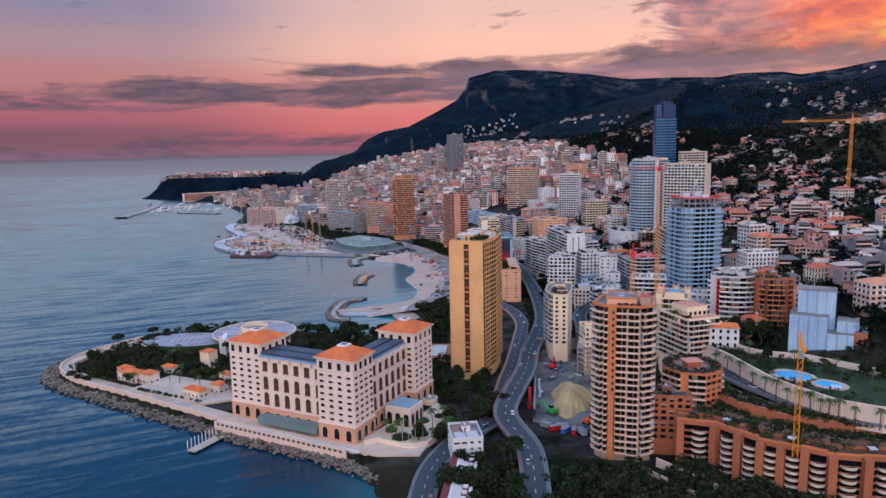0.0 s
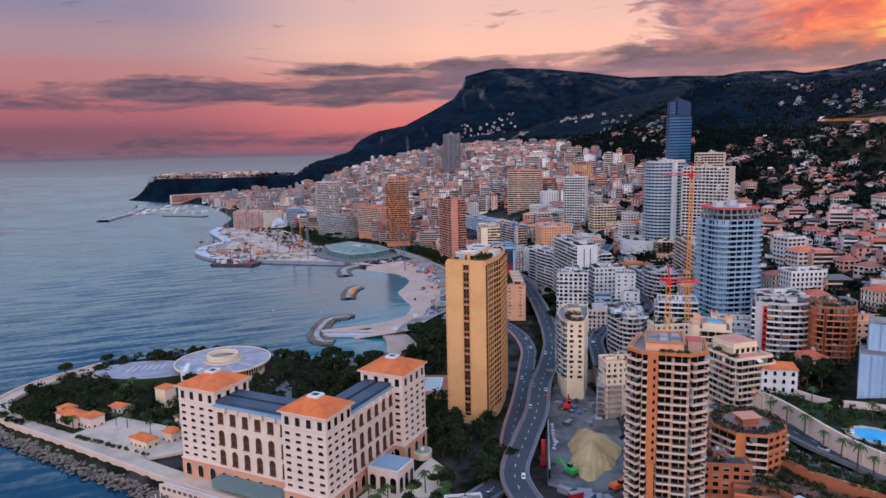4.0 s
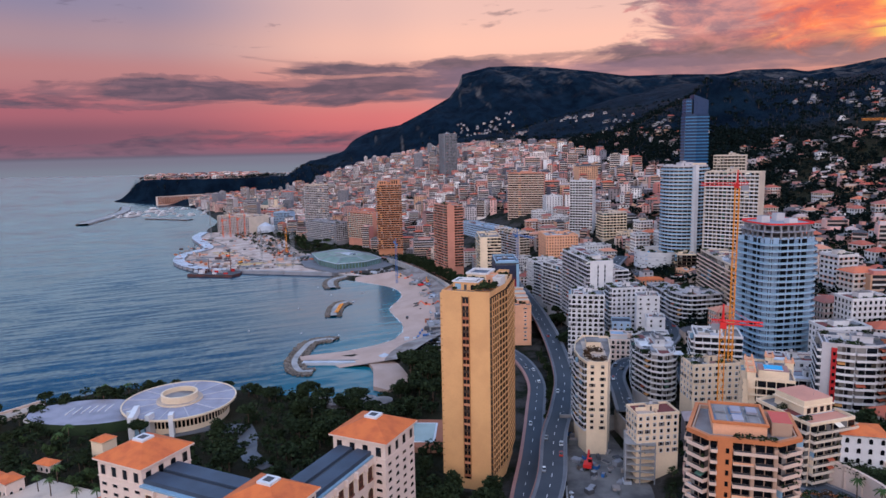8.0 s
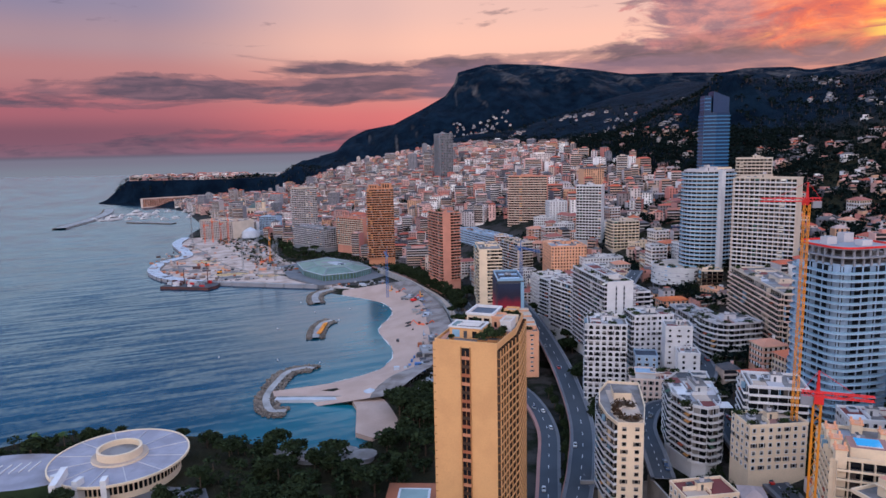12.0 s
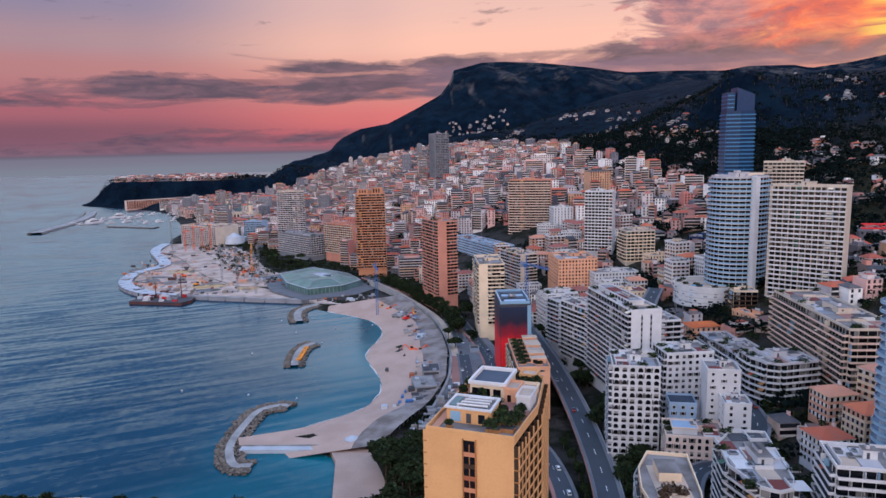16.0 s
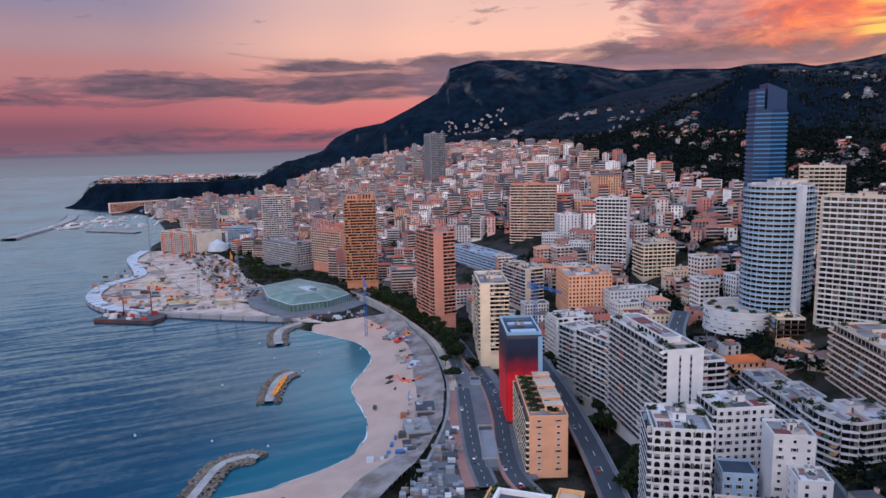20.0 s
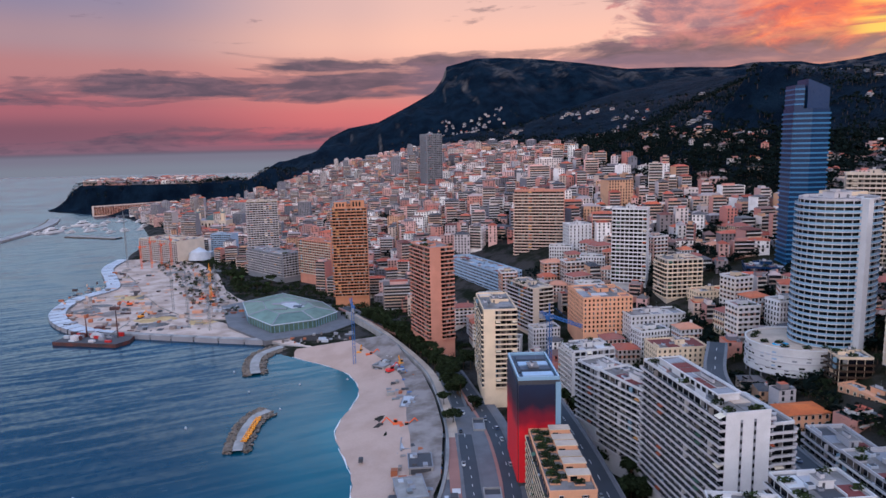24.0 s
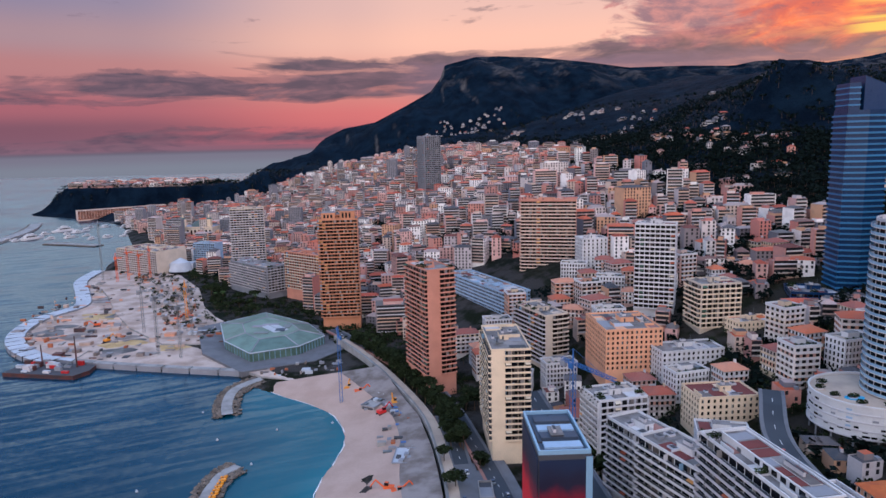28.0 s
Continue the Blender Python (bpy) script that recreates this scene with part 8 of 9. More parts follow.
# excavation beside the viaduct
prng = random.Random(61)
PITX = [(54, 470), (80, 468), (84, 412), (76, 340), (62, 332), (38, 346), (44, 400)]
M = Mesh()
M.prism(PITX[::-1], 1, 6.3, GREY, PITEARTH)
solid("pit_floor", M, "grey muddy floor of an excavation", "building site", kind="structure")
for x, y in PITX:
    keep_clear(x, y, 14)
keep_clear(60, 380, 26), keep_clear(62, 420, 26), keep_clear(60, 450, 22)
for (x0, y0), (x1, y1), h in (((54, 471), (82, 469), 9), ((46, 404), (54, 470), 7), ((39, 348), (46, 404), 5), ((82, 469), (86, 440), 12)):
    M = ribbon([V3((x0, y0, 6)), V3((x1, y1, 6))], -0.4, 0.4, h, h + 3, QUAY)
    solid("pit_wall", M, "stained concrete retaining wall of the pit", "wall", kind="structure")
M = Mesh()
n_, m_ = 26, 9
for j in range(m_):
    for i in range(n_):
        t, q = 2 * math.pi * i / n_, j / (m_ - 1)
        wob = 1 + 0.12 * math.sin(3 * t + 1) + 0.07 * math.sin(7 * t + 4 * q)
        M.v.append((12 * (1 - q) * wob * math.cos(t), 27 * (1 - q) * wob * math.sin(t), 9.5 * q ** 0.8 + 0.35 * math.sin(9 * t + 8 * q) * (1 - q)))
for j in range(m_ - 1):
    for i in range(n_):
        k = (i + 1) % n_
        M.f.append((j * n_ + i, j * n_ + k, (j + 1) * n_ + k, (j + 1) * n_ + i))
        M.m.append(M.slot(HEAPSAND))
solid("earth_mound", M, "tall heap of tan earth in the excavation", "earth heap", Matrix.Translation((63, 374, 6)) @ rot_z(-12))
for k in range(9):
    M = Mesh()
    boulder(M, (0, 0, 0.6), prng.uniform(1.1, 1.6), prng, CANVAS)
    solid("builders_bag", M, "bulging white builder's bag", "building material", Matrix.Translation((48.4 - k * 0.32 + prng.uniform(-0.6, 0.6), 405 - k * 3.5, 6.3)), "bag stacks")
for k in range(46):
    M = Mesh()
    a, b, h = prng.uniform(0.5, 2.2), prng.uniform(0.5, 2.4), prng.uniform(0.4, 2.6)
    M.box(-a, a, -b, b, 0, h, prng.choice([GREY, QUAY, DARKGREY, DIRT, METAL, CANVAS, STEELBLUE]))
    M.box(-a * 0.8, a * 0.8, -b * 0.8, b * 0.8, h, h + 0.2, prng.choice([GREY, DARKGREY, DIRT]))
    x, y = prng.uniform(55, 76), prng.uniform(404, 466)
    solid("material_pallet", M, "stack of building material in the pit", "building material", Matrix.Translation((x, y, 6.3)) @ rot_z(prng.uniform(0, 90)), "pit material")
t = thing("piling_rig", "red piling rig beside the viaduct", "construction machine", Matrix.Translation((38.5, 366, 5)))
M = Mesh()
M.box(-1.6, 1.6, -2.6, 2.6, 0, 2.6, REDPAINT, DARKGREY)
part("body", M, t)
M = Mesh()
M.box(-0.8, 0.8, -0.8, 0.8, 2.6, 11.5, REDPAINT)
part("mast", M, t)
excavator(49, 352, 6.3, 130, GREENMACH)
excavator(66, 338, 6.3, 30, ORANGEMACH)
excavator(60, 428, 6.3, 70, REDSTEEL)
for k, (x, y, mt) in enumerate(((48, 334, REDPAINT), (53, 331, STEELBLUE), (57, 330, REDPAINT), (61, 329, CANVAS), (44, 338, GREY), (52, 336, CANVAS))):
    M = Mesh()
    M.box(-3, 3, -1.2, 1.2, 0, 2.5, mt)
    M.box(-3.05, 3.05, -1.25, 1.25, 2.5, 2.62, GREY)
    for q in range(6):
        M.box(-2.8 + q, -2.6 + q, -1.28, -1.2, 0.1, 2.4, mt)
    solid("shipping_container", M, "steel container at the excavation", "container", Matrix.Translation((x, y, gz(x, y) + 0.6)) @ rot_z(20 + 30 * k), "site containers")

# convention hall by the sea
FH = [(-192, 1060), (-172, 1004), (-142, 968), (-108, 984), (-92, 1012), (-112, 1052), (-160, 1096)]
fc = (sum(p[0] for p in FH) / 7, sum(p[1] for p in FH) / 7)
keep_clear(*fc, 52)
M = Mesh()
M.prism([(fc[0] + (x - fc[0]) * 1.5, fc[1] + (y - fc[1]) * 1.4) for x, y in FH], 0, 4.6, KERBGREY)
solid("pavement", M, "grey paved forecourt round the convention hall", "pavement", kind="structure")
hall = thing("convention_hall", "low green glass convention hall with faceted roof", "public building", Matrix.Translation((*fc, 4.6)))
loc = [(p[0] - fc[0], p[1] - fc[1]) for p in FH]
M = Mesh()
M.prism(loc, 0, 7, GREENROOF, GREENROOF)
part("glass_wall", M, hall)
inn = [(x * 0.55, y * 0.55) for x, y in loc]
for i in range(7):
    j = (i + 1) % 7
    M = Mesh()
    M.poly([(*loc[i], 7.05), (*loc[j], 7.05), (*inn[j], 10.5), (*inn[i], 10.5)], GREENROOF)
    part("roof_facet", M, hall)
M = Mesh()
M.poly([(*p, 10.52) for p in inn], GREENROOF)
part("roof_top", M, hall)
for s in (0, 7):
    M = Mesh()
    M.box(-3 + s, 3 + s, -14, 10, 10.5, 11.0, CANVAS)
    part("skylight", M, hall, m=rot_z(38))
for k in range(7):
    M = Mesh()
    a, b = V3((*loc[k], 7.2)), V3((*inn[k], 10.6))
    M.tube(a, b, 0.5, 0.5, LILAC, 4)
    M.tube(b, V3((*inn[(k + 1) % 7], 10.6)), 0.4, 0.4, LILAC, 4)
    part("roof_rib", M, hall)
    M = Mesh()
    j = (k + 1) % 7
    p, q = V3((*loc[k], 0)), V3((*loc[j], 0))
    for e in range(9):
        c = p.lerp(q, (e + 0.5) / 9) * 1.004
        M.tube(c, c + V3((0, 0, 7.2)), 0.25, 0.25, PALEGLASS, 4)
    M.tube(p * 1.004 + V3((0, 0, 6.8)), q * 1.004 + V3((0, 0, 6.8)), 0.5, 0.5, CANVAS, 4)
    part("mullion", M, hall)
for k, (x, y, w, d) in enumerate(((-22, 14, 9, 5), (-8, -24, 12, 6), (18, -10, 8, 8), (-4, 22, 14, 5), (24, 10, 6, 10))):
    M = Mesh()
    M.box(x * 0.55 - w / 2, x * 0.55 + w / 2, y * 0.55 - d / 2, y * 0.55 + d / 2, 10.4, 11.1, (LILAC, METAL, SLATE)[k % 3])
    part("roof_panel", M, hall)
# shore hotel, opera tent and apartment rows by the harbour
block("shore_hotel", "long pale stepped hotel over the water", (-432, 1392), -32, 84, 46, 34, BEIGE, ("grid", 4.5, 1.5, OFFWHITE), ("row", 4, 0.3), base=4, clutter=8, category="hotel")
M = Mesh()
for k in range(12):
    t0, t1 = math.pi * k / 12, math.pi * (k + 1) / 12
    for r0, r1, z0, z1 in ((16, 12, 3, 14), (12, 0.5, 14, 20)):
        M.poly([(r0 * math.cos(t0), -r0 * math.sin(t0), z0), (r1 * math.cos(t0), -r1 * math.sin(t0), z1), (r1 * math.cos(t1), -r1 * math.sin(t1), z1), (r0 * math.cos(t1), -r0 * math.sin(t1), z0)], CANVAS)
M.box(-16, 16, 0, 16, -2, 12, CANVAS)
solid("white_pavilion", M, "white domed seafront pavilion", "pavilion", Matrix.Translation((-336, 1362, 4)))
keep_clear(-336, 1362, 24)
block("apartment_building", "blue-grey slab beside the seafront gardens", (-328, 1392), -18, 34, 18, 38, BLUEGREY, ("grid", 3, 1, BLUEGREY), ("row", 3, 0.3), base=8)
block("apartment_row", "long pink harbour terrace under the old rock", (-842, 2092), 38, 205, 20, 24, PINK, ("grid", 6, 0.8, SALMON), None, base=3, clutter=0)


# ---------------------------------------------------------------- trees
def leaf_mesh(blobs, n, mat, seed, size):
    rng = random.Random(seed)
    M = Mesh()
    for (x, y, z, r, h) in blobs:
        clump(M, (x, y, z), r, h, n, mat, rng, size)
    return M


def tree(name, label, seed, trunk_h, blobs, n, mat, size, limbs=4):
    t = thing(name, label, "tree", Matrix.Identity(4))
    rng = random.Random(seed)
    M = Mesh()
    M.tube((0, 0, -1.5), (rng.uniform(-0.4, 0.4), rng.uniform(-0.4, 0.4), trunk_h), 0.38, 0.22, TRUNK, 7)
    for k in range(limbs):
        b = blobs[k % len(blobs)]
        M.tube((0, 0, trunk_h * 0.8), (b[0] * 0.7, b[1] * 0.7, b[2]), 0.2, 0.07, TRUNK, 5)
    part("trunk", M, t)
    part("crown", leaf_mesh(blobs, n, mat, seed, size), t)
    return t


def pine_blobs(rng, r, z, n=9):
    return [(r * 0.62 * math.cos(t) * rng.uniform(0.5, 1.1), r * 0.62 * math.sin(t) * rng.uniform(0.5, 1.1), z + rng.uniform(-0.5, 0.9), r * rng.uniform(0.38, 0.55), r * 0.24) for t in np.linspace(0, 6.28, n)] + [(0, 0, z + 0.8, r * 0.55, r * 0.28)]


def round_blobs(rng, r, z, n=8):
    return [(r * 0.5 * math.cos(t) * rng.uniform(0.5, 1.2), r * 0.5 * math.sin(t) * rng.uniform(0.5, 1.2), z + rng.uniform(-0.35, 0.5) * r, r * rng.uniform(0.4, 0.6), r * rng.uniform(0.35, 0.5)) for t in np.linspace(0, 6.28, n)] + [(0, 0, z + r * 0.4, r * 0.5, r * 0.45)]


rng = random.Random(77)
TREES = [tree("pine_tree", "umbrella pine with a wide dark flat crown", 1, 7, pine_blobs(rng, 6.5, 8.5), 80, LEAF, 0.8),
         tree("pine_tree", "umbrella pine with a wide dark flat crown", 2, 8.5, pine_blobs(rng, 5.2, 10), 75, LEAF, 0.75),
         tree("evergreen_tree", "round dark evergreen tree", 3, 4, round_blobs(rng, 4.4, 6.2), 80, LEAF, 0.7),
         tree("olive_tree", "grey-green round olive tree", 4, 2.6, round_blobs(rng, 3.2, 4.2), 75, LEAFPALE, 0.55),
         tree("cypress_tree", "slim dark green cypress tree", 5, 3, [(0, 0, 2 + k * 1.5, 1.3 - 0.12 * k, 1.2) for k in range(8)], 60, LEAF, 0.5, 0)]
palm = thing("palm_tree", "tall palm with arching fronds", "tree", Matrix.Identity(4))
M = Mesh()
M.tube((0, 0, -1), (0.3, 0, 9), 0.32, 0.22, TRUNK, 7)
part("trunk", M, palm)
M = Mesh()
for k in range(16):
    a, up = k * 0.393, rng.uniform(0.1, 0.9)
    prev = V3((0.3, 0, 9))
    for s in range(4):
        d = V3((math.cos(a), math.sin(a), up - 0.55 * s)).normalized() * 0.95
        side = V3((-math.sin(a), math.cos(a), 0)) * (0.55 - 0.1 * s)
        nx = prev + d
        M.poly([prev - side, prev + side, nx + side * 0.8, nx - side * 0.8], PALM)
        prev = nx
part("crown", M, palm)
TREES.append(palm)
USED = set()


def plant(k, x, y, s=1.0, z=None, group="garden trees"):
    z = gz(x, y) if z is None else z
    a = random.Random(int(x * 31 + y * 17)).uniform(0, 360)
    m = Matrix.Translation((x, y, z)) @ rot_z(a) @ Matrix.Scale(s, 4)
    if k not in USED:
        USED.add(k)
        TREES[k].matrix_basis = m
        TREES[k]["group"] = group
        return
    copy = copy_thing(TREES[k], m)
    copy.matrix_basis = m
    copy["group"] = group


def grove(n, x0, x1, y0, y1, kinds, lo, hi, seed, pad=-6.0, inside=None, group="garden trees"):
    rng = random.Random(seed)
    made, tries = 0, 0
    while made < n and tries < n * 12:
        tries += 1
        x, y = rng.uniform(x0, x1), rng.uniform(y0, y1)
        if (inside and not inside(x, y)) or not free(x, y, pad):
            continue
        plant(rng.choice(kinds), x, y, rng.uniform(lo, hi), group=group)
        made += 1


PARK = lambda x, y: coast_distance(np.array(x), np.array(y)) > 6
cand = np.array([(rng.uniform(-130, -6), rng.uniform(388, 545)) for _ in range(420)] + [(rng.uniform(-265, -130), rng.uniform(420, 550)) for _ in range(260)] + [(rng.uniform(-8, 150), rng.uniform(190, 290)) for _ in range(800)] + [(rng.uniform(-30, -6), rng.uniform(540, 596)) for _ in range(30)])
UNDER = [(x, y) for x, y in cand if coast_distance(np.array(x), np.array(y)) > 6 and free(x, y, -2)]
grove(44, -125, -12, 395, 540, (0, 0, 1, 2, 2), 0.9, 1.35, 1, -4, PARK, "park trees")
grove(26, -265, -135, 425, 545, (1, 2, 3, 3, 5), 0.7, 1.1, 2, -8, PARK, "peninsula trees")
grove(16, -260, -215, 425, 470, (3, 2), 0.6, 0.9, 22, -8, PARK, "peninsula trees")
grove(20, -32, -8, 540, 592, (0, 0, 1), 0.9, 1.3, 3, -3, PARK, "beach pines")
grove(26, -8, 58, 222, 292, (0, 2, 2, 1), 0.9, 1.3, 4, -1, None, "slope trees")
grove(20, -12, 24, 345, 410, (2, 0, 2), 0.8, 1.2, 5, -2, None, "park trees")
grove(12, -22, -2, 316, 352, (5, 2), 0.8, 1.0, 6, -8, None, "hotel drive palms")
grove(14, 77, 96, 520, 790, (2, 1, 2), 0.85, 1.25, 7, -5, None, "avenue trees")
grove(14, 2, 27, 760, 985, (2, 0, 1), 0.75, 1.1, 8, -7, None, "promenade trees")
grove(14, 170, 250, 240, 340, (2, 5, 5, 3), 0.8, 1.2, 9, -5, None, "terrace garden trees")
for k in range(15):
    q = wl[min(len(wl) - 1, 8 + 2 * k)]
    plant(5, q.x - 3.2 + 0.5 * math.sin(k * 7), q.y - 2.4, 0.75 + 0.1 * (k % 3), 32, "street palms")
for k, (x, y, s_) in enumerate(((152, 350, 1.0), (157, 340, 0.9), (166, 330, 1.1), (176, 318, 1.0), (182, 322, 0.9), (178, 310, 0.8), (190, 312, 1.0), (150, 334, 0.8), (152, 322, 0.9), (186, 300, 0.9))):
    plant((5, 2, 5, 3, 5)[k % 5], x, y, s_ * 0.8, 38.2, "pool garden trees")
for x, y in ((150, 384), (156, 380), (160, 388), (165, 382), (170, 386), (162, 374), (168, 372), (172, 378)):
    plant(2, x, y, 1.1, 39, "pool garden trees")
for k in range(16):
    y = 472 + 8 * k
    xa = float(np.interp(y, [p.y for p in low_road], [p.x for p in low_road]))
    xb = float(np.interp(y, [p.y for p in main_road], [p.x for p in main_road]))
    plant((4, 2)[k % 2], (xa + xb) / 2 + 0.5, y, 0.6 + 0.1 * (k % 3), 5.5, "roadside cypresses")
for k in range(62):
    y = 512 + 4.6 * k
    x = float(np.interp(y, [p.y for p in main_road], [p.x for p in main_road])) + 11 + 9 * abs(math.sin(k * 2.7))
    if free(x, y, -11):
        plant((2, 1, 2, 0)[k % 4], x, y, 0.8 + 0.35 * abs(math.sin(k * 1.9)), group="avenue trees")
for k in range(80):
    q = pl[min(len(pl) - 1, 10 + int(k * (len(pl) - 12) / 80))]
    if q.y < 805:
        continue
    plant((2, 2, 1)[k % 3], q.x + 8 + 7 * abs(math.sin(k * 2.1)), q.y + 3 * math.sin(k * 5.3), 0.85 + 0.3 * abs(math.sin(k * 1.3)), 5.5, "promenade trees")
grove(26, -255, -180, 1125, 1255, (2, 0, 2, 5), 0.8, 1.2, 41, -8, lambda x, y: x > float(np.interp(y, (1125, 1165, 1256), (-208, -232, -266))), "seafront garden trees")
for k, (x, y) in enumerate(((-20.5, 329.5), (-32.7, 324.4), (-34, 317), (-25.7, 350), (-30, 328), (-15, 338), (-38, 330), (-10, 345))):
    plant(5, x, y, 0.8 + 0.1 * (k % 3), 6, "forecourt palms")
for x, y in ((-238, 500), (-228, 512), (-232, 520), (-206, 528), (-190, 540), (-184, 542), (-176, 545), (-122, 536)):
    plant(2, x, y, 0.9, group="peninsula trees")


for k, (x, y) in enumerate(((-186, 416), (-178, 412), (-170, 417), (-162, 404), (-152, 402), (-142, 400), (-138, 392), (-182, 424), (-166, 424), (-150, 412), (-206, 410), (-212, 414))):
    plant((5, 5, 3)[k % 3], x, y, 0.75 + 0.1 * (k % 3), 5.5, "court palms")
hed = Mesh()
hrn = random.Random(63)
for k in range(120):
    u = hrn.random()
    for ax, ay, bx, by in (((-206, 404, -152, 378),), ((-246, 430, -208, 408),), ((-190, 430, -142, 410),), ((-250, 446, -226, 440),))[k % 4]:
        x, y = ax + (bx - ax) * u + hrn.uniform(-0.8, 0.8), ay + (by - ay) * u + hrn.uniform(-0.8, 0.8)
        clump(hed, (x, y, 6.2), hrn.uniform(0.8, 1.6), hrn.uniform(0.7, 1.4), 36, hrn.choice((LEAF, LEAFPALE)), hrn, 0.42)
solid("court_hedges", hed, "clipped dark hedges round the hotel court", "hedges", kind="stuff")
# ---------------------------------------------------------------- the rest of the town
def proto_block(w, d, floors, hip, seed, wallmat):
    """An ordinary apartment house: plinth, storeys of windows, roof."""
    rng = random.Random(seed)
    t = thing("apartment_house", "plain rendered apartment house with rows of windows", "apartment building", Matrix.Identity(4))
    H = floors * 3.0 + 0.6
    pts = [(-w / 2, -d / 2), (w / 2, -d / 2), (w / 2, d / 2), (-w / 2, d / 2)]
    M = Mesh()
    M.prism(pts, -9, H, wallmat, ROOFGREY)
    part("body", M, t)
    M = Mesh()
    M.ring(outset(pts, 0.35), outset(pts, -0.1), H - 0.5, H - 0.15, WHITE if seed % 2 else wallmat)
    part("cornice", M, t)
    bay, share, hh = ((2.6, 0.5, 1.7), (3.3, 0.42, 1.5), (2.3, 0.55, 1.8), (3.8, 0.3, 1.6))[seed % 4]
    g = ring_glazing(pts, bay, share, wallmat, hh, 0.9).data("glazing_strip")
    for k in range(floors):
        part("glazing_strip", g, t, m=Matrix.Translation((0, 0, k * 3.0 + 0.3)))
    if floors > 2:
        b = balcony_mesh(w * (0.34 if hip else 0.82), 1.1, wallmat, WHITE if seed % 3 else wallmat, 3, 3).data("balcony")
        for k in range(1, floors):
            part("balcony", b, t, m=Matrix.Translation((-w * (0.17 if hip else 0.41), -d / 2 - 0.1, k * 3.0 + 0.3)))
    if hip:
        M = Mesh()
        A, B = outset(pts, 0.6), outset(pts, -min(w, d) * 0.4)
        for i in range(4):
            j = (i + 1) % 4
            M.poly([(*A[i], H), (*A[j], H), (*B[j], H + 2.4), (*B[i], H + 2.4)], TILEMIX)
        M.poly([(*p, H + 2.4) for p in B], TILEMIX)
        M.box(w * 0.2, w * 0.2 + 0.8, 0, 1.6, H + 0.5, H + 3.6, wallmat)
        part("roof", M, t)
    else:
        M = Mesh()
        M.ring(outset(pts, 0.25), outset(pts, -0.2), H - 0.3, H + 0.9, WHITE)
        part("parapet", M, t)
        M = Mesh()
        M.box(-w * 0.2, w * 0.15, -d * 0.15, d * 0.2, H, H + 2.6, wallmat, ROOFGREY)
        M.box(w * 0.22, w * 0.38, -d * 0.3, -d * 0.05, H, H + 1.2, METAL)
        part("plant_room", M, t)
        M = Mesh()
        M.box(-w * 0.44, -w * 0.22, -d * 0.42, d * 0.4, H + 0.02, H + 0.14, (MAROON, PINKPAVE, PAVING, SALMON)[seed % 4])
        part("roof_paving", M, t)
        M = Mesh()
        for q in range(4):
            clump(M, (-w * 0.4 + q * w * 0.24, -d * 0.4, H + 0.7), 1.1, 0.9, 40, LEAF if q % 2 else LEAFPALE, rng, 0.4)
        part("planting", M, t, "row of roof shrubs")
    return t


PROTO = [proto_block(w, d, f, hip, i, mt) for i, (w, d, f, hip, mt) in enumerate((
    (14, 12, 4, True, CITYMIX), (18, 13, 5, True, CITYMIX), (12, 12, 3, True, CITYMIX), (16, 14, 6, False, CITYMIX),
    (22, 14, 6, False, WHITE), (14, 14, 7, False, CITYMIX), (20, 12, 5, False, WHITE), (11, 10, 2, True, CITYMIX), (10, 9, 2, True, WHITE)))]
PUSED = set()


def settle(k, x, y, a):
    m = Matrix.Translation((x, y, gz(x, y) - 0.5)) @ rot_z(a)
    if k in PUSED:
        o = copy_thing(PROTO[k], m)
    else:
        o = PROTO[k]
        PUSED.add(k)
        o.matrix_basis = m
    o["group"] = "town houses"


rng = random.Random(101)
spots = []
for gy_ in np.arange(345, 1010, 22.0):
    f0 = float(np.interp(gy_, (250, 470, 720, 800, 870, 950, 1050), (84, 84, 86, 76, 54, 30, 0)))
    for gx_ in np.arange(f0, f0 + 330, 21.0):
        x, y = gx_ + rng.uniform(-5, 5), gy_ + rng.uniform(-5, 5)
        s = x - f0
        if s > 110 and rng.random() < min(0.75, (s - 110) / 160 + 0.25):
            continue
        if not free(x, y, 7.5) or coast_distance(np.array(x), np.array(y)) < 25:
            continue
        k = rng.choice((0, 1, 3, 4, 5, 6, 0, 2)) if s < 160 else rng.choice((7, 8, 2, 7, 0))
        spots.append((k, x, y, rng.choice((8, 12, -14, 20, 5)) + rng.uniform(-4, 4)))
for k, x, y, a in spots[:150]:
    settle(k, x, y, a)
    keep_clear(x, y, 9)
for k in range(len(PROTO)):
    if k not in PUSED:
        settle(k, 300 + 30 * k, 980, 10)


LOW = []
rng = random.Random(404)
for gy_ in np.arange(395, 960, 13.0):
    f0 = float(np.interp(gy_, (250, 470, 720, 800, 870, 950, 1050), (90, 84, 86, 78, 62, 50, 0)))
    for gx_ in np.arange(f0, f0 + 215, 13.0):
        x, y = gx_ + rng.uniform(-3, 3), gy_ + rng.uniform(-3, 3)
        if free(x, y, 4.0) and rng.random() < 0.85:
            LOW.append((x, y))


# hillside greenery between the houses, past counting
def wood(name, label, pts, seed, r0, r1, per, size, mat):
    rng = random.Random(seed)
    M = Mesh()
    for x, y, z in pts:
        r = rng.uniform(r0, r1)
        M.tube((x, y, z - 1), (x, y, z + r), 0.3, 0.2, TRUNK, 4)
        clump(M, (x, y, z + r * 1.1), r, r * 0.75, per, mat, rng, size)
    return solid(name, M, label, "trees", kind="stuff")


